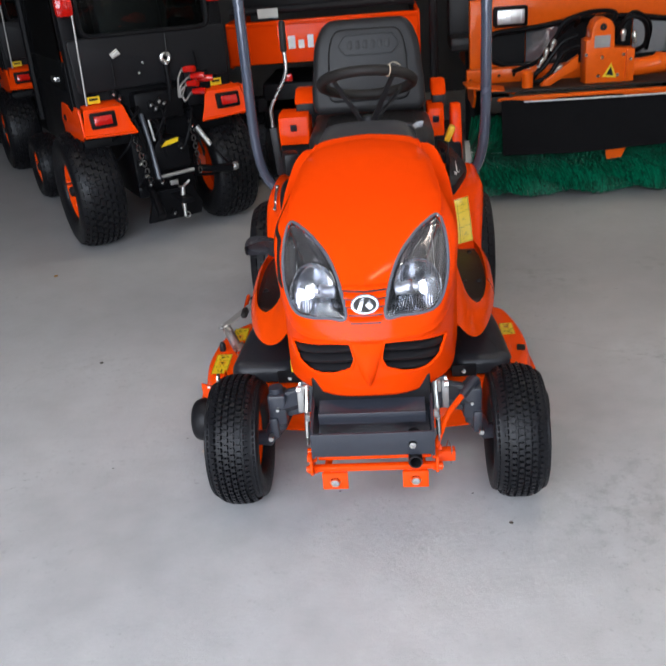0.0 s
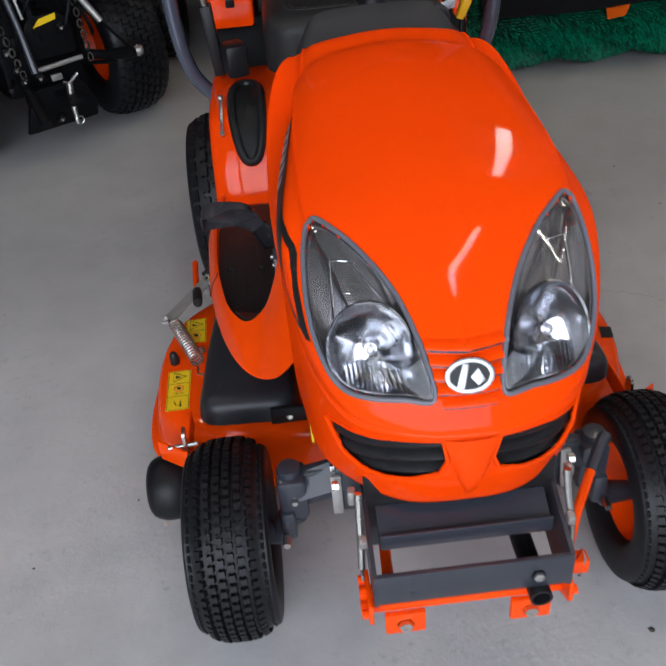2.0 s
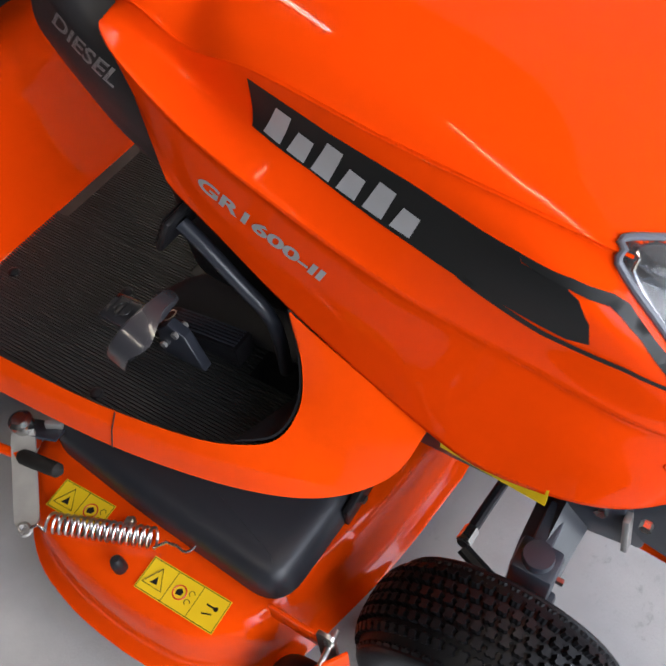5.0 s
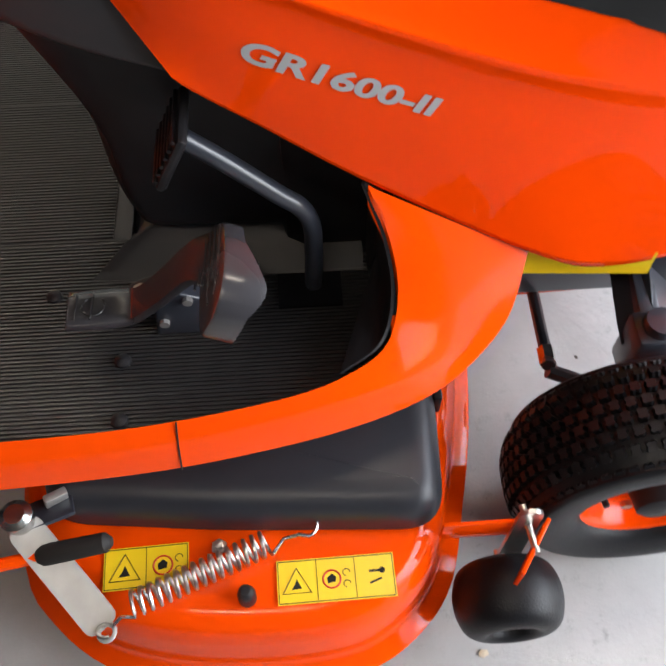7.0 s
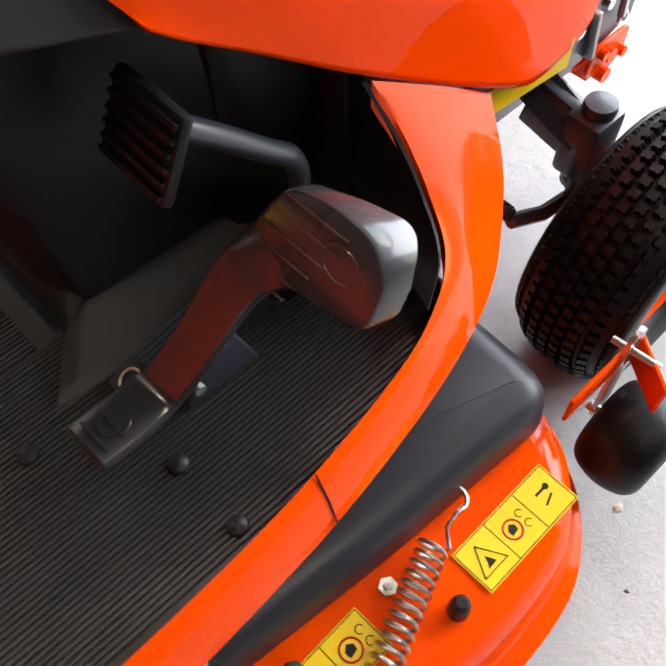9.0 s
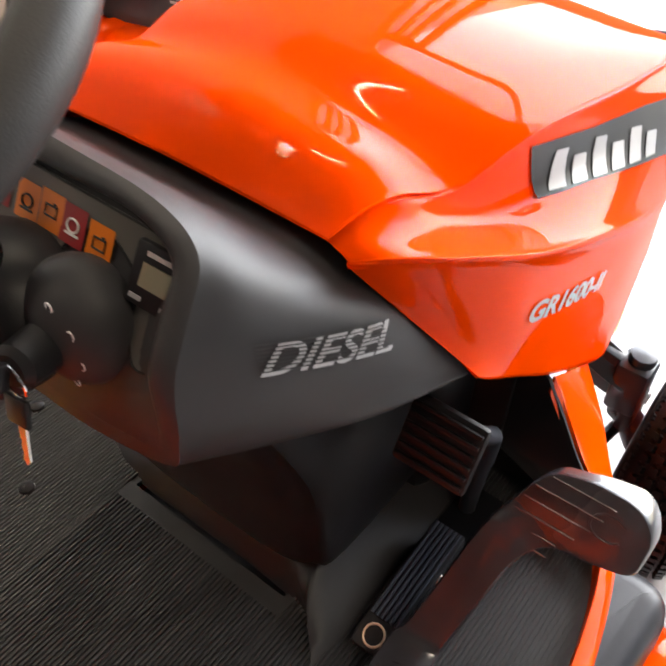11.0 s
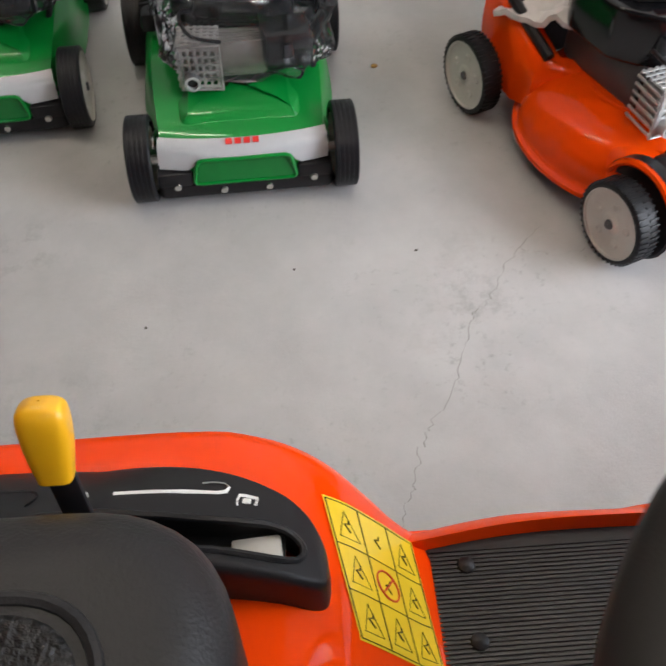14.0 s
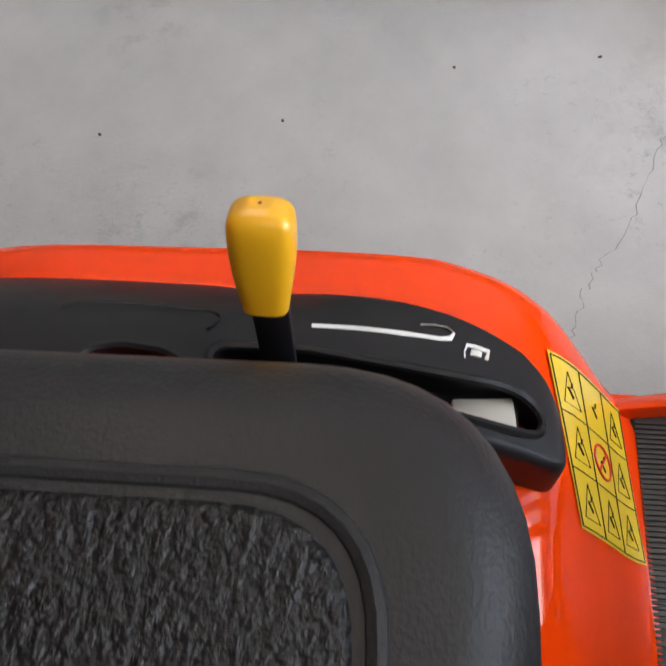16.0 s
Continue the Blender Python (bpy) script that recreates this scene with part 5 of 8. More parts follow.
# ---- pedals on the right
brake = new("brake_pedal")
brake.parent = tractor
tagged(brake, "black brake pedal with ribbed pad")
BP = frame_m((-.243, .612, .703), (1, 0, 0), (0, -.45, .89))
part("pad", in_plane(box((.085, .078, .012), bevel=.005), BP), PLASTIC, brake)
for k in range(6):
    part("pad_rib", in_plane(box((.078, .005, .006), (0, -.03 + k * .012, -.007), bevel=.001), BP), RUBBER, brake)
part("arm", tube([tuple(p) for p in curve_points([(-.252, .600, .712), (-.252, .560, .675), (-.251, .505, .618), (-.250, .483, .596), (-.246, .470, .560), (-.240, .468, .50), (-.236, .47, .41)], 5)], .0115, 12), DARKGREY, brake, "bent dark steel arm")
part("arm_slot", box((.055, .085, .003), (-.245, .475, .4235)), BLACKIRON, brake, "", False)
drive = new("drive_pedal")
drive.parent = tractor
tagged(drive, "dark rocker drive pedal with front and rear pads")
# one pressed strip: rear pad, rising arm and wide front pad with a turned-down edge
INNER = [(-.272, .774, .486), (-.270, .735, .486), (-.271, .703, .488), (-.279, .688, .499), (-.289, .655, .540), (-.301, .612, .602), (-.312, .592, .630), (-.322, .578, .646)]
OUTER = [(-.328, .772, .489), (-.328, .735, .488), (-.325, .700, .489), (-.328, .684, .501), (-.337, .650, .542), (-.349, .614, .592), (-.366, .596, .614), (-.384, .590, .626)]
inner, outer = curve_points(INNER, 4), curve_points(OUTER, 4)
rows = []
for i in range(len(inner)):
    a, b = Vector(inner[i]), Vector(outer[i])
    k = min(i + 1, len(inner) - 1)
    along = (Vector(inner[k]) + Vector(outer[k]) - Vector(inner[k - 1]) - Vector(outer[k - 1])) / 2
    nrm = (b - a).cross(along).normalized()
    if nrm.z < 0:
        nrm = -nrm
    rows.append([a - nrm * .009, a - nrm * .003, a.lerp(b, .05) + nrm * .0005, a.lerp(b, .3) + nrm * .001, a.lerp(b, .7) + nrm * .001, a.lerp(b, .95) + nrm * .0005, b - nrm * .003, b - nrm * .009])
end = [p + Vector((0, .004, 0)) for p in rows[0]]
rows.insert(0, [p - Vector((0, 0, .007)) if 0 < n < 7 else p for n, p in enumerate(end)])
strip = part("rocker", thicken(grid(rows), .003), DARKSATIN, drive, "dark satin pressed pedal strip", angle=50)
# wide front pad, with a turned-down flange on its outer end and front edge
PAD = frame_m((-.362, .594, .6185), (-1, 0, .11), (0, -.42, .91))
outline = rounded([(-.052, .010), (-.028, .056), (-.010, .080), (.030, .089), (.078, .084), (.099, .060), (.094, .012), (.046, .004), (.014, .003), (-.020, -.022)], [.010, .02, .018, .04, .022, .022, .016, .03, .014, .008], 6)
if PAD.col[2][2] < 0:
    PAD = PAD @ Matrix.Diagonal((1, 1, -1, 1))


def flange(a, b):
    return .005 + .023 * min(1, max(0, (a - .02) / .05)) * min(1, max(0, (b + .004) / .02)) + .012 * min(1, max(0, (b - .06) / .02))


ring_in = shrink(outline, .0045)
centre = np.mean(outline, 0)
if np.linalg.norm(np.array(ring_in[0]) - centre) > np.linalg.norm(np.array(outline[0]) - centre):
    ring_in = shrink(outline, -.0045)
rows = [[(a, b, 0) for a, b in ring_in], [(x * .35 + a * .65, y * .35 + b * .65, -.0012) for (x, y), (a, b) in zip(ring_in, outline)], [(a, b, -.0045) for a, b in outline], [(a, b, -.0045 - flange(a, b)) for a, b in outline]]
bm = grid(rows, closed_v=True)
bm.verts.ensure_lookup_table()
bm.faces.new(bm.verts[:len(outline)])
pad = part("front_pad", in_plane(thicken(bm, .002), PAD), DARKSATIN, drive, "dark satin ribbed front pad with a turned-down flange", angle=40)
for b, a0, a1 in ((-.006, -.034, .010), (.010, -.046, .016), (.026, -.038, .030), (.042, -.030, .042), (.058, -.022, .050), (.074, -.008, .058)):
    part("pad_rib", in_plane(tube([(a0, b, .0004), (a1, b - .004, .0004)], .0014, 6), PAD), DARKSATIN, pad)
part("pad_emblem", in_plane(tube([(.056 + .018 * math.cos(q), .050 + .014 * math.sin(q), .0003) for q in np.linspace(.6, 5.6, 12)], .0013, 6), PAD), DARKSATIN, pad)
part("rear_pad_emblem", tube([(-.300 + .014 * math.cos(q), .742 + .014 * math.sin(q), .4895) for q in np.linspace(0, 5.4, 12)], .0012, 6), DARKSATIN, strip)
for f in (.05, .11):
    i = int(f * (len(inner) - 1))
    part("pad_rib", tube([Vector(inner[i]).lerp(Vector(outer[i]), t) + Vector((0, 0, .0026)) for t in (.15, .85)], .0014, 6), DARKSATIN, strip)
part("pivot_bracket", prism([(.585, .425), (.675, .425), (.668, .485), (.640, .515), (.610, .50)], -.305, -.285, axis=0, bevel=.003), DARKGREY, drive)
for z, y in ((.455, .67), (.50, .635)):
    part("pivot_bolt", rod((-.311, y - .01, z), (-.280, y - .01, z), .0065, 8), GALV, drive)
lock = part("lock_plate", prism([(.540, .4255), (.715, .4255), (.715, .432), (.690, .446), (.540, .470)], -.270, -.226, axis=0, bevel=.002), PLASTIC, drive, "black ribbed pedal lock")
for k in range(6):
    part("lock_rib", tube([(-.264 + k * .0064, .682, .4525), (-.264 + k * .0064, .612, .4655), (-.264 + k * .0064, .545, .4745)], .0021, 6), DARKGREY, lock)
part("lock_ring", tube([(-.248 + .0125 * math.cos(a), .700 + .0115 * math.sin(a), .4425 - .006 * math.sin(a)) for a in np.linspace(0, math.tau, 20)[:-1]], .0014, 6, closed=True), STRING, lock)

# ---- front frame, axle
def nut(p, axis, r=.012, parent=None):
    o = part("bolt", lathe([(-.004, r * 1.35), (0, r * 1.35), (.0, r), (.008, r), (.009, .0005)], axis=axis, seg=6), STEEL, parent or fr)
    o.location = p
    return o


fr = new("front_frame")
fr.parent = tractor
tagged(fr, "dark grey front weight bracket and orange deck link")
part("front_plate", box((.345, .010, .074), (0, -.282, .355), bevel=.002), DARKGREY, fr)
for s in (-1, 1):
    part("side_plate", prism([(-.285, .392), (-.285, .312), (-.21, .290), (-.12, .315), (-.06, .375), (-.06, .44), (-.12, .45)], s * .166, s * .174, axis=0), DARKGREY, fr)
    part("link_cheek", prism(rounded([(-.278, .300), (-.190, .300), (-.178, .250), (-.235, .222), (-.280, .250)], .010), s * .176, s * .184, axis=0, bevel=.002), ORANGE_PLAIN, fr, "orange link cheek plate")
    for y, z in ((-.262, .262), (-.205, .285)):
        part("cheek_bolt", rod((s * .183, y, z), (s * .196, y, z), .009, 8), ORANGE_PLAIN, fr)
    part("axle_bracket", box((.050, .085, .095), (s * .190, -.045, .395), (-10, 0, 0), bevel=.003), DARKGREY, fr, "boxed axle bracket")
    part("bracket_angle", box((.020, .010, .085), (s * .216, -.092, .398), (-10, 0, 0), bevel=.002), GALV, fr)
    for y, z in ((-.050, .425), (-.110, .440)):
        part("bracket_bolt", rod((s * .212, y, z), (s * .224, y, z), .009, 6), STEEL, fr)
    part("toggle_link", tube([(s * .188, -.225, .345), (s * .186, -.222, .40), (s * .184, -.20, .45), (s * .182, -.185, .495)], .007, 8), STEEL, fr)
    part("toggle_clip", box((.014, .018, .022), (s * .182, -.225, .415), (10, 0, 0), bevel=.003), GALV, fr)
    part("toggle_catch", box((.014, .018, .034), (s * .192, -.165, .468), (0, 0, s * 12), bevel=.004), GALV, fr)
    part("toggle_eye", tube([(s * .188, -.232 + .010 * math.cos(a), .338 + .010 * math.sin(a)) for a in np.linspace(0, math.tau, 14)[:-1]], .003, 6, closed=True), STEEL, fr)
    part("link_plate", box((.075, .012, .056), (s * .117, -.252, .212), bevel=.003), ORANGE_PLAIN, fr)
    o = nut((s * .117, -.258, .210), "y", .013)
    o.scale = (1, -1, 1)
    part("link_arm", tube([(s * .14, -.23, .235), (s * .13, -.02, .245), (s * .12, .25, .215)], .011, 8), ORANGE_PLAIN, fr)
    for z in (.340, .372):
        part("hole", lathe([(-.2875, .0055), (-.2868, .0055), (-.2868, .0002)], (s * .105, 0, z), "y", 10), BLACKPRINT, fr)
part("link_bar", box((.36, .020, .018), (0, -.236, .246), bevel=.004), ORANGE_PLAIN, fr, "orange front link bar")
part("link_bar_top", box((.33, .014, .012), (0, -.215, .268), bevel=.003), ORANGE_PLAIN, fr)
for s in (-1, 1):
    for z in (.235, .275):
        part("link_pin", tube([(s * .168, -.225, z), (s * .196, -.225, z)], .013, 10), ORANGE_PLAIN, fr)
part("bracket_right", box((.060, .03, .035), (.205, -.205, .262), bevel=.004), ORANGE_PLAIN, fr)
part("r_pin", tube([(.222, -.215, .235), (.224, -.220, .29), (.214, -.220, .32), (.208, -.218, .29)], .0022, 6), STEEL, fr)
part("deflector_plate", box((.305, .008, .070), (0, -.190, .412), (-62, 0, 0), bevel=.002), DARKGREY, fr)
part("deflector_lip", box((.305, .006, .035), (0, -.223, .405), bevel=.002), DARKGREY, fr)
part("recess", box((.34, .12, .10), (0, -.10, .455), bevel=.006), PLASTIC, fr, "black recess under the bonnet")
o = nut((.112, -.287, .352), "y", .010)
o.scale = (1, -1, 1)
part("exhaust_pipe", lathe([(-.300, .016), (-.300, .020), (-.15, .020), (-.15, .017), (-.300, .016)], (.118, 0, .300), "y", 20), PLASTIC, fr, "short black pipe")
part("brake_rod", tube([tuple(p) for p in curve_points([(.175, -.215, .28), (.190, -.215, .330), (.215, -.175, .372), (.265, -.10, .395), (.30, -.05, .41)], 4)], .009, 10), ORANGE_PLAIN, fr, "orange bent rod")
part("rod_sleeve", tube([(.262, -.105, .394), (.30, -.05, .41), (.312, -.035, .413)], .0125, 10), DARKGREY, fr)

axle = new("front_axle")
axle.parent = tractor
tagged(axle, "dark grey cast front axle with kingpins")
for s in (-1, 1):
    part("beam", tube([(s * .02, -.01, .385), (s * .16, -.005, .375), (s * .27, 0, .335), (s * .30, 0, .325)], [.045, .043, .038, .036], 4, up=(0, 0, 1)), DARKGREY, axle)
    part("kingpin", tube([(s * .303, 0, .245), (s * .305, 0, .375), (s * .305, 0, .382), (s * .305, 0, .392), (s * .305, 0, .394)], [.022, .022, .024, .022, .008], 20), DARKGREY, axle)
    part("spindle", tube([(s * .300, 0, .262), (s * .325, .0, .240), (s * .345, 0, .206), (s * .43, 0, .206)], [.024, .026, .028, .018], 12), DARKGREY, axle)
    part("kingpin_housing", box((.058, .066, .105), (s * .303, 0, .323), bevel=.010), DARKGREY, axle)
    part("housing_web", box((.10, .030, .085), (s * .255, .004, .335), (0, s * 12, 0), bevel=.004), DARKGREY, axle)
    part("grease_nipple", rod((s * .300, -.033, .330), (s * .300, -.044, .330), .006, 6), STEEL, axle)
    part("knuckle", box((.030, .070, .075), (s * .318, -.008, .262), bevel=.008), DARKGREY, axle)
    part("steering_arm", tube([(s * .312, .0, .225), (s * .300, .06, .215), (s * .284, .118, .232)], .012, 8), DARKGREY, axle)
    part("tie_rod", tube([(s * .284, .119, .245), (s * .21, .115, .236), (s * .11, .108, .222)], .0100, 10), DARKGREY, axle)
    part("tie_nut", rod((s * .280, .119, .2445), (s * .250, .117, .241), .0135, 6), STEEL, axle)
    part("stop_bolt", rod((s * .326, -.05, .245), (s * .326, -.075, .245), .008, 6), STEEL, axle)

# ---- seat
def soft_slab(out, lo, hi, r):
    """A cushion: an outline with a broad quarter-round along its top."""
    rows = [[(x, y, lo) for x, y in out]]
    for k in range(9):
        a = k / 8 * math.pi / 2
        rows.append([(x, y, hi - r + r * math.sin(a)) for x, y in shrink(out, r * (1 - math.cos(a)))])
    cxm, cym = sum(p[0] for p in out) / len(out), sum(p[1] for p in out) / len(out)
    rows.append([(cxm + (x - cxm) * .72, cym + (y - cym) * .72, hi + .003) for x, y in out])
    bm = grid(rows, closed_v=True)
    bm.verts.ensure_lookup_table()
    bm.faces.new(bm.verts[-len(out):])
    return bm


seat = new("seat")
seat.parent = tractor
tagged(seat, "black vinyl operator seat with moulded back")
part("cushion", soft_slab(rounded([(-.275, 1.268), (.275, 1.268), (.272, 1.74), (-.272, 1.74)], [.115, .115, .04, .04], 10), SEAT_Z - .16, SEAT_Z, .055), VINYL, seat, "black grained vinyl cushion")
panel_o = rounded([(-.190, 1.350), (.190, 1.350), (.190, 1.66), (-.190, 1.66)], .06, 8)
part("cushion_panel", soft_slab(panel_o, SEAT_Z - .02, SEAT_Z + .007, .008), material("pebbled_vinyl", (.012, .011, .011), .32, vary=.18, bump=1.0, bump_scale=170, spec=.4, deep=.007), seat, "pebbled inset panel", angle=60)
part("piping", tube([(x, y, SEAT_Z + .001) for x, y in rounded([(-.1985, 1.3415), (.1985, 1.3415), (.1985, 1.67), (-.1985, 1.67)], .065, 8)], .0055, 8, closed=True), VINYL, seat)
back_o = rounded([(-.265, -.02), (.250, -.02), (.252, .08), (.228, .30), (.180, .392), (-.190, .392), (-.245, .30), (-.270, .08)], [.05, .05, .1, .10, .10, .10, .10, .1], 6)
BK = Matrix.Translation((0, 1.665, SEAT_Z + .03)) @ pose(0, 0, 0, 90 - 12, 0, 0)
part("backrest", in_plane(prism(back_o, -.06, .05, bevel=.032), BK), VINYL, seat, "curved black vinyl backrest", angle=60)
part("back_panel", in_plane(prism(rounded([(-.19, .03), (.18, .03), (.172, .26), (.142, .345), (-.152, .345), (-.182, .26)], .04, 5), .048, .062, bevel=.010), BK), VINYL, seat, angle=60)
emb = rounded([(-.105, .232), (.110, .232), (.142, .274), (.110, .318), (-.105, .318), (-.137, .274)], .012)
part("emboss_frame", in_plane(tube([(x, y, .063) for x, y in emb], .003, 6, closed=True), BK), VINYL, seat, "raised outline on the backrest")
for k in range(6):
    part("emboss_mark", in_plane(box((.020, .034, .005), (-.082 + k * .034, .275, .063), bevel=.0015), BK), VINYL, seat)
part("seat_base", box((.42, .36, .16), (0, 1.53, .655), bevel=.02), PLASTIC, tractor, "black seat base")

# ---- left control console with the yellow lever
OUT = [(.428, 1.75), (.424, 1.62), (.420, 1.47), (.408, 1.37), (.392, 1.30), (.372, 1.250), (.352, 1.222), (.326, 1.207), (.308, 1.203)]
INN = [(.304, 1.75), (.302, 1.62), (.295, 1.47), (.291, 1.37), (.286, 1.30), (.282, 1.250), (.280, 1.222), (.286, 1.208), (.300, 1.203)]
TOPZ = [.742, .744, .742, .732, .716, .696, .680, .664, .640]
SLOT = [tuple(p) for p in rounded([(.307, 1.448), (.325, 1.463), (.338, 1.457), (.342, 1.40), (.337, 1.361), (.333, 1.30), (.333, 1.254), (.326, 1.234), (.313, 1.225), (.301, 1.229), (.298, 1.245), (.302, 1.300), (.304, 1.36)], .008, 4)]
SLOT2 = [tuple(p) for p in rounded([(.303, 1.556), (.318, 1.549), (.328, 1.540), (.333, 1.520), (.329, 1.490), (.320, 1.475), (.303, 1.468)], .006, 4)]


def edge_z(y, zt):
    """Height of the console's outer edge: on the mudguard behind, a wall of its own at the nose."""
    u = min(1, max(0, (1.42 - y) / .18))
    return (guard_z(y) + .004) * (1 - u) + (zt - .012) * u


o_, i_, t_ = curve_points(OUT, 10), curve_points(INN, 10), curve_points([(z, 0) for z in TOPZ], 10)[:, 0]
rows = []
for k in range(len(o_)):
    (xo, yo), (xi, yi), zt = o_[k], i_[k], t_[k]
    zo = edge_z(yo, zt)
    row = [(xo, yo, guard_z(yo) - .012), (xo + .001, yo, zo - .006), (xo, yo, zo)]
    for f in np.linspace(.04, .96, 22):
        bow = zo + (zt - zo) * (1 - (1 - f) ** 1.7)
        row.append((xo + (xi - xo) * f, yo + (yi - yo) * f, bow))
    row += [(xi, yi, zt - .004), (xi - .002, yi, zt - .012), (xi - .004, yi, .60)]
    rows.append(row)
bm = grid(rows, keep=lambda c: not (c.z > .66 and (inside((c.x, c.y), SLOT) or inside((c.x, c.y), SLOT2))))
console = part("control_console", bm, PLASTIC, tractor, "black moulded control console", angle=50)


def console_z(x, y):
    ys = o_[:, 1]
    k = int(np.argmin(np.abs(ys - y)))
    f = (o_[k, 0] - x) / (o_[k, 0] - i_[k, 0])
    zo = edge_z(float(ys[k]), float(t_[k]))
    return zo + (t_[k] - zo) * (1 - (1 - min(max(f, 0), 1)) ** 1.7)


for hole, dark in ((SLOT, PLASTIC), (SLOT2, PLASTIC)):
    wall = [[(x, y, console_z(x, y) + .0005 - d) for x, y in hole] for d in (0, .010, .045)]
    part("slot_wall", grid(wall, closed_v=True), dark, console)
    part("slot_lip", tube([(x, y, console_z(x, y)) for x, y in hole], .0035, 6, closed=True), PLASTIC, console)
# black sheet under the slot stands in for its shaded depth
part("slot_shade_floor", box((.046, .235, .004), (.322, 1.36, .672)), BLACKPRINT, console, "", False)
part("pocket_floor", box((.05, .11, .004), (.316, 1.512, .694), (0, 8, 0)), ORANGE_PLAIN, console, "orange body seen in the pocket", False)
part("slot_bracket", box((.030, .045, .022), (.312, 1.268, .672), (0, 10, 4), bevel=.003), WHITEPLASTIC, console, "pale bracket in the slot")
lever = new("pto_lever")
lever.parent = tractor
tagged(lever, "black steel lever with yellow knob")
part("stem", box((.007, .024, .145), (.333, 1.414, .742), (0, 4, 0), bevel=.002), PLASTIC, lever)
kn = curve_points([(.0, .001, .001), (.0005, .0125, .0105), (.006, .0142, .0120), (.032, .0182, .0145), (.056, .0192, .0155), (.067, .0168, .013), (.072, .008, .007), (.0722, .001, .001)], 4)
kax = Vector((.028, 0, .068)).normalized()
rows = []
for h, a, b in kn:
    c = Vector((.330, 1.414, .806)) + kax * h
    rows.append([c + Vector((0, 1, 0)) * a * np.sign(math.cos(t)) * abs(math.cos(t)) ** .55 + Vector((.92, 0, -.38)) * b * np.sign(math.sin(t)) * abs(math.sin(t)) ** .55 for t in np.linspace(0, math.tau, 33)[:-1]])
bm = grid(rows, closed_v=True)
part("knob", bm, KNOB_Y, lever, "worn yellow plastic knob", angle=60)
# printed symbols on the console
def on_console(name, pts, r=.0024, closed=False):
    return part(name, tube([(x, y, console_z(x, y) + .0006) for x, y in pts], r, 6, closed=closed, flat=.25), WHITEPRINT, console)


on_console("printed_bar", [(.366, 1.395), (.366, 1.36), (.365, 1.33), (.364, 1.302), (.366, 1.294), (.3715, 1.291), (.3765, 1.296), (.3775, 1.306), (.376, 1.316)], .0021)
on_console("printed_icon", [(.352, 1.268), (.360, 1.266), (.362, 1.277), (.362, 1.282), (.356, 1.284), (.350, 1.284)], .0016)
on_console("printed_icon", [(.353, 1.276), (.358, 1.275)], .004)
on_console("printed_icon", [(.364, 1.418), (.370, 1.420), (.368, 1.432)], .0016)
on_console("moulded_edge", [tuple(p) for p in curve_points([(.369, 1.58), (.378, 1.570), (.380, 1.544), (.381, 1.506), (.377, 1.500), (.376, 1.473), (.369, 1.463), (.357, 1.465), (.353, 1.468)], 4)], .0015).data.materials[0] = PLASTIC

# yellow sheet of pictograms on the left riser
def guard_place(x, y, out):
    z = guard_z(y)
    dz = (guard_z(y + .004) - guard_z(y - .004)) / .008
    n = Vector((0, -dz, 1)).normalized()
    return Vector((x, y, z)) + n * out


def on_guard(name, quad, mat, out, parent, n=8):
    (x0, y0), (x1, y1), (x2, y2), (x3, y3) = quad
    rows = []
    for i in range(n + 1):
        u = i / n
        row = []
        for j in range(n + 1):
            v = j / n
            x = (x0 * (1 - u) + x1 * u) * (1 - v) + (x3 * (1 - u) + x2 * u) * v
            y = (y0 * (1 - u) + y1 * u) * (1 - v) + (y3 * (1 - u) + y2 * u) * v
            row.append(guard_place(x, y, out))
        rows.append(row)
    return part(name, grid(rows), mat, parent, "", False)


LQ = [(.262, 1.178), (.402, 1.206), (.414, 1.100), (.265, 1.078)]
sheet = on_guard("pictogram_label", LQ, YELLOW, .0012, tractor)
tagged(sheet, "yellow label with rows of black pictograms")


def lq(u, v):
    a = np.array(LQ)
    p = (a[0] * (1 - u) + a[1] * u) * (1 - v) + (a[3] * (1 - u) + a[2] * u) * v
    return float(p[0]), float(p[1])


for k in range(4):
    v = .02 + .32 * k
    part("print_line", tube([guard_place(*lq(u, v), .0016) for u in np.linspace(.02, .98, 8)], .0006, 4), BLACKPRINT, sheet)
    u = .02 + .32 * k
    part("print_line", tube([guard_place(*lq(u, w), .0016) for w in np.linspace(.02, .98, 8)], .0006, 4), BLACKPRINT, sheet)
for i in range(3):
    for j in range(3):
        u, v = .18 + .32 * i, .18 + .32 * j
        if (i, j) == (1, 1):
            part("ring", tube([guard_place(*lq(u + .10 * math.cos(a), v + .12 * math.sin(a)), .0018) for a in np.linspace(0, math.tau, 18)[:-1]], .0012, 5, closed=True), REDPRINT, sheet)
            part("ring_bar", tube([guard_place(*lq(u - .07, v - .08), .0018), guard_place(*lq(u + .07, v + .08), .0018)], .0012, 5), REDPRINT, sheet)
        elif j != 1 or i == 0:
            part("pictogram", tube([guard_place(*lq(u + a, v + b), .0015) for a, b in ((-.10, -.10), (.10, 0), (-.10, .10))], .0005, 4, closed=True), BLACKPRINT, sheet)
        part("pictogram", tube([guard_place(*lq(u + a, v + b), .0017) for a, b in ((-.05, .02), (.0, -.03), (.01, .02), (.04, .03))], .0009, 5), BLACKPRINT, sheet)

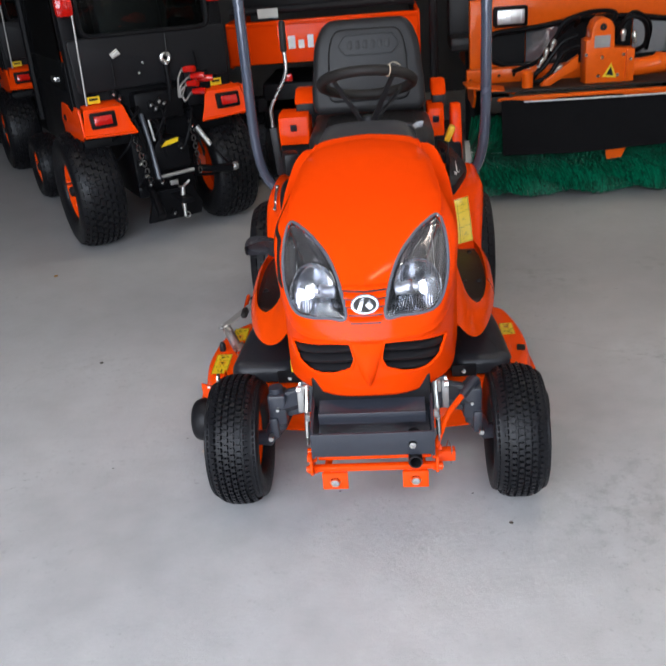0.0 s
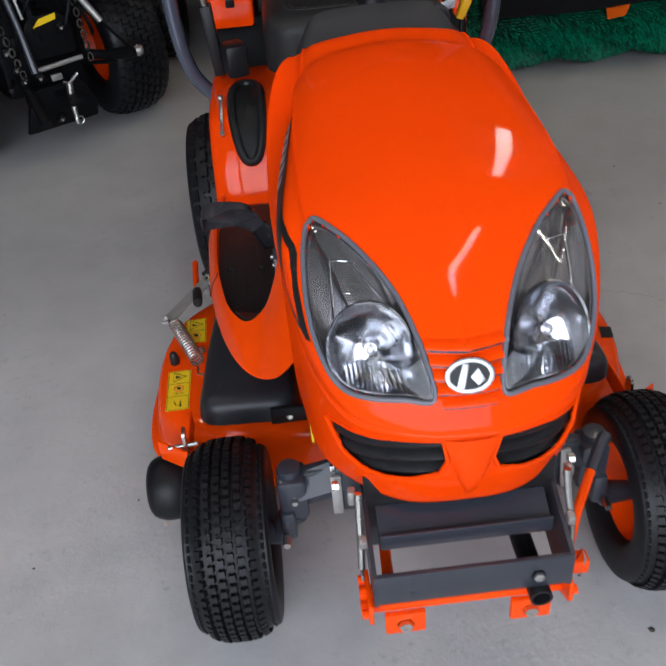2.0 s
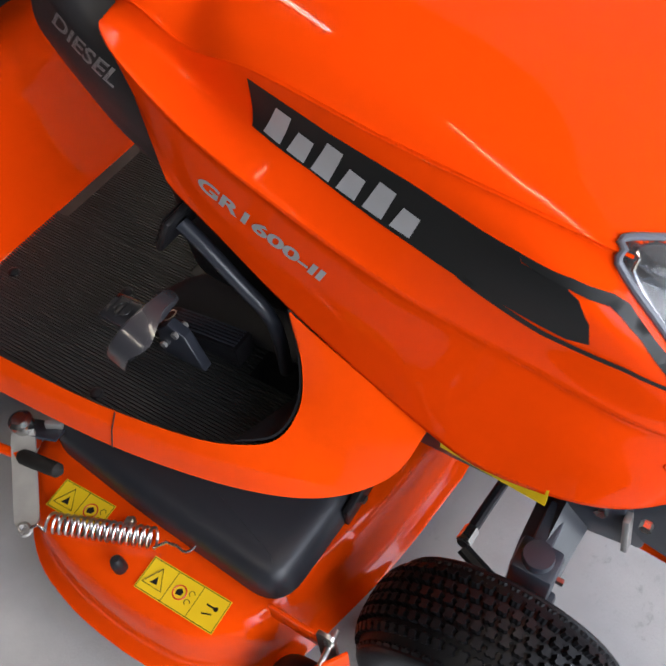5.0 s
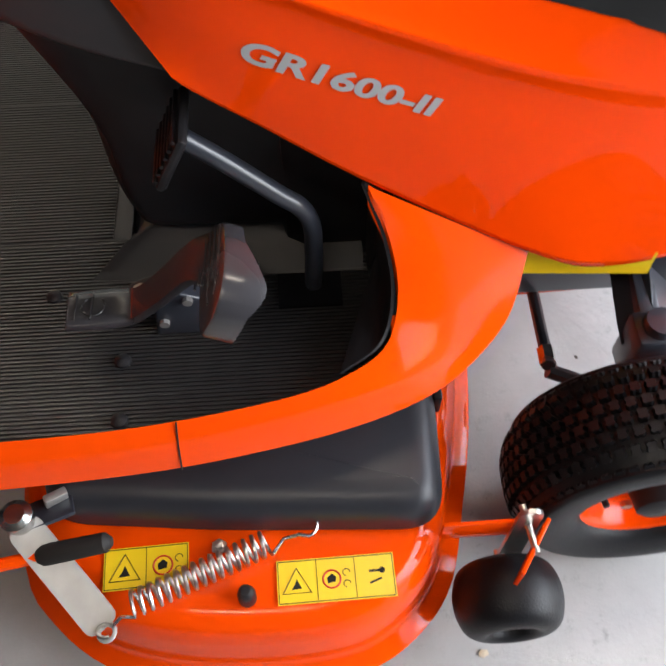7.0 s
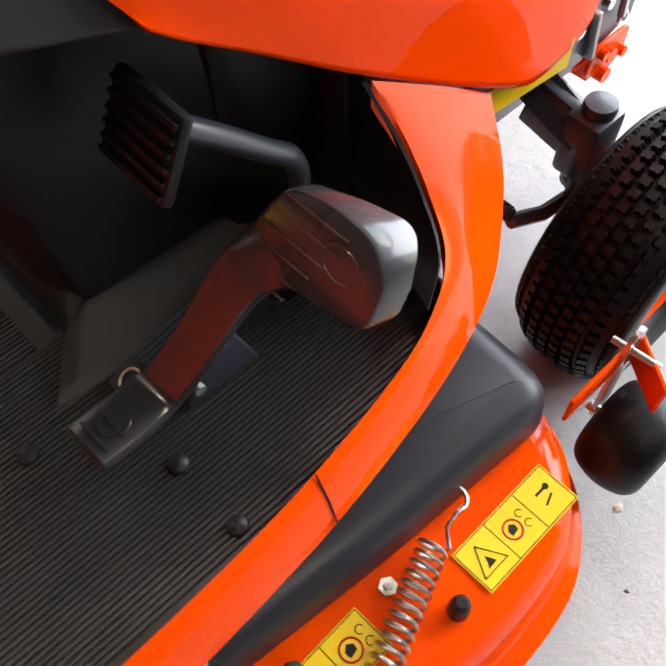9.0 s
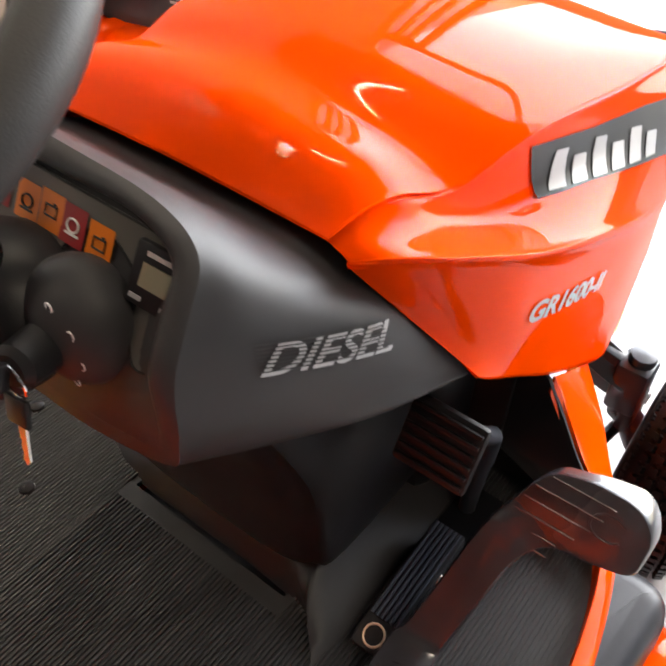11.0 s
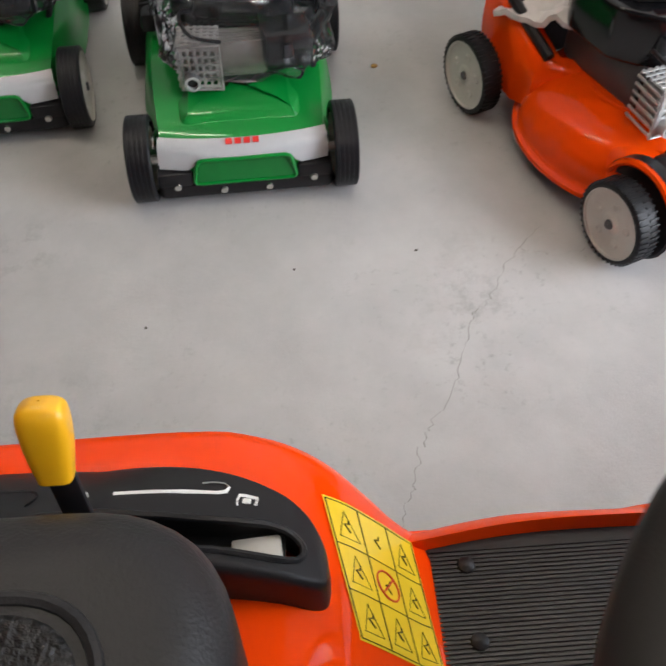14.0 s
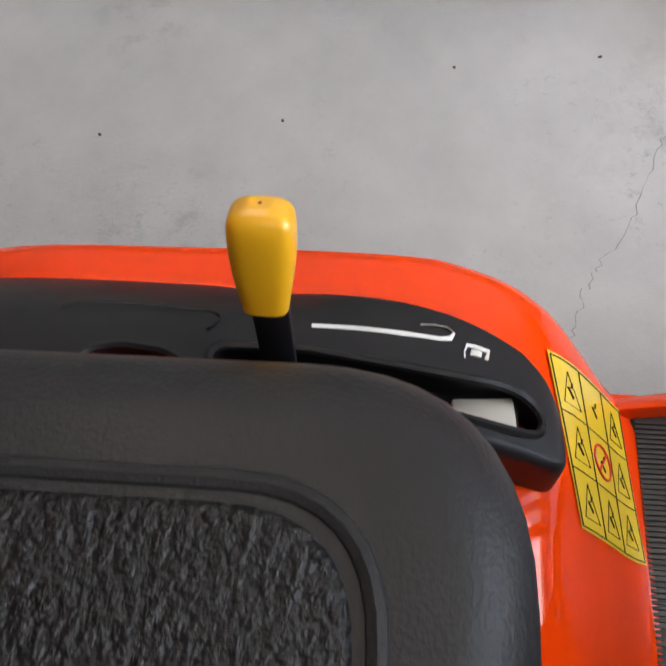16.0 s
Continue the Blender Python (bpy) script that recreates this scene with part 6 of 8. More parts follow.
# ---- right-hand lift slot
oval = []
for a in np.linspace(0, math.tau, 41)[:-1]:
    x, y = -.350 + .046 * np.sign(math.cos(a)) * abs(math.cos(a)) ** .8, 1.290 + .145 * np.sign(math.sin(a)) * abs(math.sin(a)) ** .7
    oval.append((x, y))
gait = part("lift_slot_ring", tube([guard_place(x, y, .008) for x, y in oval], .013, 10, closed=True), PLASTIC, tractor, "black rubber ring round the lift slot")
# flat black sheet paints the shade of a deep slot
rows = [[guard_place(-.350 + (x + .350) * k, 1.290 + (y - 1.290) * k, h) for x, y in oval] for k, h in ((1, .006), (.75, .006), (.5, .006), (.001, .006))]
part("slot_shade", grid(rows, closed_v=True), BLACKPRINT, gait)
part("latch_bar", tube([guard_place(-.428, y, .010) for y in (1.19, 1.23, 1.28, 1.325)], .0055, 8), STEEL, tractor, "zinc plated latch bar")
for y in (1.195, 1.32):
    part("latch_bolt", tube([guard_place(-.428, y, .0), guard_place(-.428, y, .020)], .008, 6), STEEL, tractor)
lift = new("lift_lever")
lift.parent = tractor
tagged(lift, "bent steel lift lever with black grip")
part("lever_bracket", box((.035, .06, .22), (-.440, 1.545, .78), (0, -4, 0), bevel=.006), PLASTIC, lift)
part("rod", tube([tuple(p) for p in curve_points([(-.450, 1.54, .85), (-.449, 1.53, .93), (-.442, 1.52, .99), (-.374, 1.52, 1.105), (-.363, 1.52, 1.16), (-.365, 1.52, 1.24)], 5)], .0085, 10), STEEL, lift)
part("grip", tube([(-.365, 1.52, 1.215), (-.365, 1.52, 1.225), (-.363, 1.52, 1.335), (-.363, 1.52, 1.345)], [.010, .0145, .014, .008], 12), GRIP, lift)
part("side_switch_box", box((.07, .09, .10), (-.375, 1.475, .735), (0, 0, 15), bevel=.012), PLASTIC, tractor, "black lever gate")

# ---- roll bar, rear body
RB_Y = 1.80
ROLLBAR = material("blue_grey_roll_bar_paint", (.10, .115, .16), .26, metal=.35, coat=1.0, vary=.08)
for s in (-1, 1):
    o = -.022
    path = [(o + s * .41, RB_Y, .46), (o + s * .48, RB_Y, .53), (o + s * .535, RB_Y, .62), (o + s * .562, RB_Y, .80), (o + s * .566, RB_Y, 1.2), (o + s * .566, RB_Y, 1.55)]
    part("roll_bar_post", tube([tuple(p) for p in curve_points(path, 6)], .031, 12, flat=.85), ROLLBAR, tractor, "blue-grey steel roll bar post")
part("roll_bar_top", tube([tuple(p) for p in curve_points([(-.588, RB_Y, 1.55), (-.575, RB_Y, 1.70), (-.49, RB_Y, 1.79), (-.02, RB_Y, 1.80), (.45, RB_Y, 1.79), (.53, RB_Y, 1.70), (.544, RB_Y, 1.55)], 6)], .031, 12, flat=.85), ROLLBAR, tractor, "blue-grey steel roll bar hoop")
for side, x0, x1, x2, x3 in ((-1, -.455, -.305, -.372, -.276), (1, .262, .342, .286, .356)):
    cover = part("rear_cover", prism([(1.72, .765), (1.92, .765), (1.92, .90), (1.80, .905), (1.76, .885), (1.735, .785)], x0, x1, axis=0, bevel=.012), ORANGE, tractor, "orange stepped cover beside the seat", angle=40)
    part("cover_gap", box((abs(x3 - x2) * .9, .08, .06), ((x2 + x3) / 2, 1.85, .915), bevel=.006), PLASTIC, cover)
    part("upper_cover", prism([(1.80, .940), (1.97, .945), (1.97, .995), (1.90, 1.0), (1.83, .975)], x2, x3, axis=0, bevel=.010), ORANGE, tractor, "small orange upper cover", angle=40)
    part("cover_latch", box((.030, .014, .030), ((x0 + x1) / 2, 1.736, .84), (10, 0, 0), bevel=.004), PLASTIC, cover)
part("cover_flank", prism([(1.70, .62), (1.90, .62), (1.90, .885), (1.78, .900), (1.735, .80)], .376, .424, axis=0, bevel=.010), ORANGE, tractor, "orange flank by the console", angle=40)
# added black blocks darken the see-through gap below the covers
for x0, x1 in ((-.46, -.24), (.22, .42)):
    part("black_fill", prism([(1.66, .42), (2.0, .42), (2.0, .78), (1.76, .78), (1.70, .70)], x0, x1, axis=0, bevel=.01), BLACKIRON, tractor, "added black fill that darkens the gap behind the seat")
part("tank_shoulder", box((.56, .24, .22), (-.02, 1.93, .74), bevel=.04), PLASTIC, tractor, "black tank shoulder")
part("rear_axle", tube([(-.44, REAR_Y, REAR_R), (.44, REAR_Y, REAR_R)], .05, 14), DARKGREY, tractor)
part("gear_case", box((.34, .45, .30), (0, REAR_Y, .38), bevel=.03), DARKGREY, tractor)
part("fuel_tank", box((.40, .30, .26), (0, 1.84, .66), bevel=.04), PLASTIC, tractor)


# ---------------------------------------------------------------- walk-behind mowers
def mower_wheel(parent, x, y, r, w, s, disc, lugs=0):
    wh = new("wheel")
    wh.parent = parent
    wh.location = (x, y, r)
    part("tyre", lathe([tuple(p) for p in curve_points([(-w / 2, r * .84), (-w / 2, r * .93), (-w * .40, r * .985), (0, r * .99), (w * .40, r * .985), (w / 2, r * .93), (w / 2, r * .84)], 3)], seg=48), RUBBER, wh, "black ribbed tyre")
    if lugs:
        bm = bmesh.new()
        for k in range(lugs):
            a = k / lugs * math.tau
            for side in (-1, 1):
                box((w * .40, r * .045, r * .05), (side * w * .27, r * .985 * math.cos(a + side * .03), r * .985 * math.sin(a + side * .03)), (math.degrees(a) - 90, 0, 0), bm=bm)
        tagged(part("tread", bm, RUBBER, wh, smooth=False), kind="stuff")
    else:
        for k in range(5):
            c = -w * .38 + k * w * .19
            part("tread_rib", lathe([(c - .0042, r * .98), (c - .003, r * 1.0), (c + .003, r * 1.0), (c + .0042, r * .98)], seg=48), RUBBER, wh)
    part("disc", lathe([tuple(p) for p in curve_points([(s * w * .50, r * .87), (s * w * .50, r * .83), (s * w * .36, r * .77), (s * w * .38, r * .30), (s * w * .46, r * .20), (s * w * .46, .001)], 3)], seg=40), disc, wh, "pale plastic wheel disc")
    part("disc_back", lathe([(-s * w * .45, r * .74), (-s * w * .2, r * .3), (-s * w * .2, .001)], seg=24), disc, wh)
    for k in range(5):
        a = k * math.tau / 5 + .3
        part("disc_pip", lathe([(s * w * .36, .0), (s * w * .43, .008), (s * w * .36, .012)], (0, r * .48 * math.cos(a), r * .48 * math.sin(a)), "x", 10), disc, wh)
    part("hub_cap", lathe([(s * w * .45, .013), (s * w * .56, .010), (s * w * .57, .0005)], seg=14), GREYPLASTIC, wh)


def engine(parent, y0, z0, k=1.2, wrapped=False, x0=0.0):
    """A small upright petrol engine with its shroud, muffler guard and filter box."""
    en = new("engine")
    en.parent = parent
    en.location, en.scale = (x0, y0, z0), (k, k, k)
    part("block", box((.24, .24, .11), (0, 0, .055), bevel=.02), GREYPLASTIC, en)
    shape = rounded([(-.14, -.15), (.10, -.15), (.155, -.08), (.155, .05), (.10, .125), (-.10, .135), (-.16, .04), (-.16, -.09)], .018, 4)
    part("shroud", in_plane(prism(shape, 0, .105, bevel=.008), pose(0, 0, .095)), GLOSSBLACK, en, "glossy black engine shroud", angle=40)
    lid = rounded([(-.115, -.12), (.085, -.12), (.125, -.05), (.115, .055), (.03, .095), (-.10, .085)], .010, 3)
    part("shroud_lid", in_plane(prism(lid, 0, .040, bevel=.007), pose(0, -.005, .186, 7, -4, 0)), PLASTIC, en, angle=40)
    part("lid_vent", in_plane(prism([(x * .55 - .01, y * .55) for x, y in lid], 0, .008, bevel=.003), pose(0, -.005, .2245, 7, -4, 0)), PLASTIC, en, angle=40)
    part("shroud_side", box((.05, .20, .07), (-.165, -.01, .125), (0, 8, 4), bevel=.014), GLOSSBLACK, en, angle=40)
    part("shroud_badge", box((.075, .050, .003), (.050, .070, .2225), (-8, -4, -14), bevel=.001), REDPRINT, en, "red badge", False)
    part("badge_stripe", box((.055, .012, .003), (.075, .108, .1955), (-6, 8, -24), bevel=.001), WHITEPRINT, en, "", False)
    for q in range(6):
        part("cooling_fin", box((.13, .005, .080), (.03, .128 + q * .010, .060), bevel=.001), GALV, en)
    muff = part("muffler", box((.078, .060, .082), (.098, .166, .056), (0, 0, -6), bevel=.012), GALV, en, "dull steel muffler")
    part("guard_edge", tube([(.056, .208, .008), (.142, .200, .008), (.142, .200, .108), (.056, .208, .108)], .004, 8, closed=True), CAGE, muff, "pressed steel guard edge")
    for q in range(6):
        f = (q + .5) / 6
        part("guard_bar", box((.0065, .003, .098), (.056 + .086 * f, .208 - .008 * f, .058), (0, 0, -6), bevel=.001), CAGE, muff, "", False)
        part("guard_bar", box((.0065, .078, .003), (.056 + .086 * f, .170 - .008 * f, .109), (0, 0, -6), bevel=.001), CAGE, muff, "", False)
        part("guard_bar", box((.088, .004, .0065), (.099, .204, .016 + q * .017), (0, 0, -6), bevel=.001), CAGE, muff, "", False)
        part("guard_bar", box((.003, .078, .0065), (.143, .162, .016 + q * .017), (0, 0, -6), bevel=.001), CAGE, muff, "", False)
        part("guard_bar", box((.088, .0065, .004), (.097, .136 + q * .013, .110), (0, 0, -6), bevel=.001), CAGE, muff, "", False)
    outlet = part("outlet", lathe([(.190, .017), (.222, .017), (.222, .012), (.20, .011)], (.118, 0, .032), "y", 16), CAGE, muff)
    part("outlet_dark", lathe([(.214, .0115), (.214, .0005)], (.118, 0, .032), "y", 14), BLACKPRINT, outlet)
    part("air_filter", box((.105, .085, .085), (-.085, .170, .085), (0, 0, 6), bevel=.014), GLOSSBLACK, en, "black air filter box")
    part("filter_clip", box((.02, .006, .03), (-.085, .214, .09), (0, 0, 6), bevel=.002), PLASTIC, en)
    part("carburettor", box((.07, .06, .05), (-.03, .145, .045), bevel=.01), GALV, en)
    part("oil_filler", tube([(-.145, .10, .05), (-.175, .13, .13), (-.178, .133, .15)], [.013, .013, .020], 12), PLASTIC, en)
    part("fuel_cap", lathe([(.20, .030), (.240, .032), (.252, .024), (.254, .001)], (-.085, -.085, 0), "z", 18), PLASTIC, en)
    part("warning_tag", tube([tuple(p) for p in curve_points([(-.125, -.06, .235), (-.09, -.045, .246), (-.05, -.07, .242), (-.03, -.11, .226)], 4)], .010, 6, flat=.3), YELLOW, en, "yellow tag")
    part("ignition_lead", tube([tuple(p) for p in curve_points([(.10, .10, .13), (.13, .15, .15), (.11, .20, .13), (.05, .205, .115)], 5)], .004, 6), PLASTIC, en)
    if wrapped:
        bm = bmesh.new()
        bmesh.ops.create_icosphere(bm, subdivisions=5, radius=1.0)
        for v in bm.verts:
            c = v.co.copy()
            b = Vector([math.copysign(abs(q) ** .55, q) for q in c])
            j = abs(noise.noise(c * 2.6)) * .10 + abs(noise.noise(c * 6.3 + Vector((3, 1, 2)))) * .07
            v.co = Vector((b.x * .185, b.y * .205 + .03, max(b.z, -.55) * .140 + .118)) + c * (j - .04) * .35
        part("dust_film", bm, WRAP, en, "crumpled clear dust film", angle=12)
    return en


def deck_shell(parent, mat, outline, levels, label):
    rows = [[(x, y, z) for x, y in shrink(outline, -d)] for d, z in levels]
    bm = grid(rows, closed_v=True)
    bm.verts.ensure_lookup_table()
    bm.faces.new(bm.verts[-len(outline):])
    return part("deck", bm, mat, parent, label, angle=50)


def handle(parent, mat, y0, z0, spread=.22, rise=.50, back=.52):
    for s in (-1, 1):
        bar = part("handle_tube", tube([tuple(p) for p in curve_points([(s * spread, y0, z0), (s * spread, y0 - back * .55, z0 + rise * .55), (s * spread * .98, y0 - back, z0 + rise)], 5)], .013, 10), mat, parent, "painted handle tube")
        part("handle_knob", lathe([(s * spread, .022), (s * (spread + .03), .020), (s * (spread + .035), .001)], (0, y0 - back * .42, z0 + rise * .42), "x", 12), PLASTIC, bar)
        part("handle_bracket", box((.02, .09, .07), (s * (spread - .012), y0 + .01, z0 - .005), (35, 0, 0), bevel=.006), PLASTIC, bar)
    part("handle_bar", tube([(-spread * .98, y0 - back, z0 + rise), (-spread * .7, y0 - back - .05, z0 + rise + .04), (spread * .7, y0 - back - .05, z0 + rise + .04), (spread * .98, y0 - back, z0 + rise)], .013, 10), mat, parent)
    for q, x1 in enumerate((.1, -.02)):
        part("cable", tube([tuple(p) for p in curve_points([(spread, y0 - back * .9, z0 + rise * .9), (spread * .8, y0 - back * .35 + q * .03, z0 + rise * .42), (spread * .5, y0 + .10, z0 + .13 + q * .03), (x1, y0 + .22, z0 + .10)], 5)], .0035, 6), PLASTIC, parent)


def dome(parent, mat, label):
    """Round bulging mower deck with a raised crown and a lip."""
    rows = []
    for k in range(64):
        a = k / 64 * math.tau
        lobe = 1 + .05 * math.cos(a) + .03 * max(0, math.sin(a))
        prof = curve_points([(.302, .052), (.303, .066), (.287, .074), (.285, .110), (.270, .150), (.238, .182), (.190, .202), (.150, .212), (.14, .216), (.02, .217)], 3)
        rows.append([(r * lobe * math.cos(a) * .98, -.285 + r * lobe * math.sin(a) * 1.04, z) for r, z in prof])
    return part("deck", grid(rows, closed_u=True), mat, parent, label, angle=50)


CAGE = material("bright_pressed_steel", (.50, .50, .495), .42, metal=.55, vary=.12)
FILMPACK = material("pale_film_pack", (.62, .59, .57), .35, vary=.15, bump=.8, bump_scale=40)


def orange_mower(m, bagged=False):
    t = thing("orange_push_mower", "orange walk-behind petrol mower with hard grass catcher" if bagged else "orange walk-behind petrol mower with black front cowl, on the concrete floor", "lawn mower", "orange mowers", m)
    deck = dome(t, ORANGE_PLAIN, "orange pressed deck")
    part("deck_skirt", lathe([(.036, .285), (.036, .296), (.056, .300), (.056, .288)], (0, -.285, 0), "z", 48), PLASTIC, deck)
    # orange shoulders that carry the front wheels
    sh = rounded([(-.245, .045), (.245, .045), (.245, -.16), (.17, -.26), (-.17, -.26), (-.245, -.16)], .04, 5)
    rows = [[(x, y, z) for x, y in shrink(sh, -d)] for d, z in ((-.002, .075), (0, .12), (.006, .155), (.022, .176), (.05, .184), (.09, .186))]
    bm = grid(rows, closed_v=True)
    bm.verts.ensure_lookup_table()
    bm.faces.new(bm.verts[-len(sh):])
    part("front_shoulder", bm, ORANGE_PLAIN, deck, angle=50)
    # black cowl over the nose
    nose = rounded([(-.225, -.03), (-.205, .080), (-.13, .122), (.13, .122), (.205, .080), (.225, -.03), (.19, -.10), (-.19, -.10)], .05, 6)
    rows = [[(x, y, z) for x, y in shrink(nose, -d)] for d, z in ((.020, .078), (.004, .084), (.0, .105), (.004, .138), (.014, .168), (.034, .190), (.052, .198), (.060, .198))]
    bm = grid(rows, closed_v=True)
    bm.verts.ensure_lookup_table()
    bm.faces.new(bm.verts[-len(nose):])
    cowl = part("front_cowl", bm, PLASTIC, t, "dark grey moulded front cowl", angle=50)
    step = rounded([(-.14, -.055), (.14, -.055), (.155, .02), (.08, .066), (-.08, .066), (-.155, .02)], .035, 6)
    part("cowl_step", prism(step, .194, .207, bevel=.006), COWL, cowl)
    part("cowl_step_inner", prism([(x * .74, y * .70) for x, y in step], .204, .213, bevel=.004), COWL, cowl)
    stick = part("cowl_sticker", box((.092, .040, .002), (0, .004, .2142)), WHITEPRINT, cowl, "white sticker with a red print", False)
    part("sticker_print", box((.074, .024, .001), (0, .004, .2157)), REDPRINT, stick, "", False)
    for x in (-.15, .15):
        part("cowl_hole", lathe([(.100, .008), (.110, .007), (.1085, .0005)], (x, 0, .105), "y", 10), BLACKPRINT, cowl)
    for s in (-1, 1):
        mower_wheel(t, s * .292, 0, .100, .055, s, WHITEPLASTIC, 44)
        mower_wheel(t, s * .285, -.63, .105, .055, s, WHITEPLASTIC, 44)
        arc = [(.128 * math.cos(a), .10 + .128 * math.sin(a)) for a in np.linspace(.15, 2.75, 16)]
        rows = [[(s * x, y - .004, z) for y, z in arc] for x in (.212, .240)]
        arch = part("wheel_arch", grid(rows), PLASTIC, deck, "black plastic wheel arch", angle=40)
        part("arch_lip", tube([(s * .244, y * .93 - .004, .10 + (z - .10) * .93) for y, z in arc], .008, 6), ORANGE_PLAIN, arch, "orange inner lip")
        part("arch_liner", lathe([(s * .232, .001), (s * .240, .106), (s * .236, .112)], (0, -.004, .10), "x", 24), PLASTIC, deck)
        part("axle", rod((s * .20, 0, .10), (s * .29, 0, .10), .008), STEEL, deck)
        rows = []
        for y, x, z0, z1 in ((-.36, .10, .15, .21), (-.44, .235, .10, .225), (-.52, .236, .08, .255), (-.62, .225, .08, .30), (-.70, .215, .09, .315), (-.72, .205, .10, .31)):
            rows.append([(s * x, y, z0), (s * (x + .006), y, (z0 + z1) / 2), (s * x, y, z1 - .015), (s * (x - .02), y, z1), (s * (x - .07), y, z1 + .002), (s * (x - .085), y, z1 - .02)])
        part("rear_flank", grid(rows), ORANGE_PLAIN, deck, "", angle=50)
        part("flank_trim", tube([tuple(p) for p in curve_points([(s * .20, -.44, .235), (s * .205, -.56, .285), (s * .20, -.68, .33)], 4)], .014, 8), PLASTIC, deck)
    engine(t, -.335, .208, 1.18)
    handle(t, ORANGE_PLAIN, -.66, .31, spread=.20)
    part("rear_flap", box((.34, .05, .22), (0, -.70, .18), (20, 0, 0), bevel=.012), PLASTIC, t)
    part("discharge_cover", box((.30, .24, .014), (0, -.58, .275), (16, 0, 0), bevel=.005), GREYPLASTIC, t)
    if bagged:
        cat = part("catcher", box((.46, .52, .36), (0, -.92, .40), (8, 0, 0), bevel=.10, seg=5), ORANGE_PLAIN, t, "orange hard-shell grass catcher")
        part("catcher_band", box((.475, .44, .09), (0, -.90, .36), (8, 0, 0), bevel=.04, seg=3), GREYPLASTIC, cat, "grey waist band")
    else:
        bm = bmesh.new()
        bmesh.ops.create_grid(bm, x_segments=18, y_segments=14, size=.5)
        for v in bm.verts:
            x, y = v.co.x, v.co.y
            v.co = Vector((x * .27, y * .24, .016 * noise.noise(Vector((x * 4, y * 4, 2))) + .010 * noise.noise(Vector((x * 11, y * 9, 5)))))
        thicken(bm, .010)
        part("film_pack", in_plane(bm, pose(.05, -.555, .335, 14, 8, 22) @ Matrix.Diagonal((1.25, 1.2, 1.5, 1))), FILMPACK, t, "pale film pack of papers", angle=30)
    return t


def green_mower(m):
    t = thing("green_push_mower", "green walk-behind petrol mower with pale front handle, engine wrapped in film", "lawn mower", "green mowers", m)
    out = rounded([(-.150, .005), (.150, .005), (.205, -.10), (.245, -.24), (.250, -.50), (.20, -.70), (-.20, -.70), (-.250, -.50), (-.245, -.24), (-.205, -.10)], [.03, .03, .05, .08, .12, .06, .06, .12, .08, .05], 5)
    deck = deck_shell(t, GREEN, out, ((-.006, .05), (-.006, .062), (.002, .070), (.006, .12), (.014, .165), (.026, .184), (.046, .196), (.085, .208), (.13, .219), (.16, .222)), "green cast deck")
    skirt = part("lower_skirt", prism(rounded([(-.212, .070), (.212, .070), (.215, .0), (-.215, .0)], .02), .030, .068, bevel=.006), PLASTIC, t, "black front skirt")
    for s in (-1, 1):
        part("skirt_end", box((.085, .05, .040), (s * .168, .046, .084), bevel=.008), PLASTIC, skirt)
        for x in (.055, .165):
            part("skirt_bolt", lathe([(.070, .0095), (.0755, .008), (.076, .0005)], (s * x, 0, .048 if x < .1 else .066), "y", 12), STEEL, skirt)
    # front panel with the grip opening, and the pale band over it

    def bow(x):
        return .022 * (abs(x) / .2) ** 2.2

    rows = []
    for y, z, k in ((.060, .062, 1), (.070, .082, 1), (.064, .100, 1), (.052, .146, .98), (.030, .168, .97), (-.02, .182, .99), (-.10, .203, 1.02), (-.20, .221, 1.04), (-.32, .226, 1.03)):
        rows.append([(x * k, y - bow(x), z) for x in np.linspace(-.200, .200, 25)])
    panel = part("front_panel", grid(rows), GREEN, t, "", angle=60)
    # flat plate in darker green puts the grip opening's shade into colour
    part("grip_hollow", in_plane(prism(rounded([(-.118, -.030), (.118, -.030), (.104, .028), (-.104, .028)], .014), -.001, .003), frame_m((0, .067, .108), (1, 0, 0), (0, -.2, 1))), material("shaded_hollow_green", (.004, .15, .024), .40), panel)
    part("grip_rim", tube([(x, .071, .108 + y) for x, y in rounded([(-.124, -.036), (.124, -.036), (.110, .032), (-.110, .032)], .016)], .005, 6, closed=True), GREEN, panel)
    xs = np.linspace(-.202, .202, 31)
    drop = [0 if abs(x) < .105 else min(1, (abs(x) - .105) / .025) for x in xs]
    rows = [[(x, .072 - bow(x) + .002 * d, .140 - .030 * d) for x, d in zip(xs, drop)], [(x, .068 - bow(x), .150) for x in xs], [(x * .99, .056 - bow(x), .164) for x in xs], [(x * .98, .036 - bow(x), .174) for x in xs]]
    band = part("front_handle", thicken(grid(rows), .005), PALEGREY, t, "pale grey front handle", angle=60)
    for k in range(4):
        part("maker_mark", box((.015, .014, .002), (-.0315 + k * .021, .0470, .1722), (-33, 0, 0)), REDPRINT, band, "", False)
    for s in (-1, 1):
        mower_wheel(t, s * .244, 0, .104, .058, s, WHITEPLASTIC)
        mower_wheel(t, s * .268, -.60, .112, .062, s, WHITEPLASTIC)
        part("height_arm", box((.008, .10, .028), (s * .212, -.045, .125), (25, 0, 0), bevel=.003), STEEL, deck)
        part("axle", rod((s * .19, 0, .106), (s * .245, 0, .104), .007), STEEL, deck)
        part("arm_bolt", rod((s * .206, .012, .106), (s * .222, .012, .106), .011, 8), GALV, deck)
        part("side_rail", box((.045, .32, .05), (s * .205, -.48, .245), (8, 0, 0), bevel=.014), PLASTIC, deck)
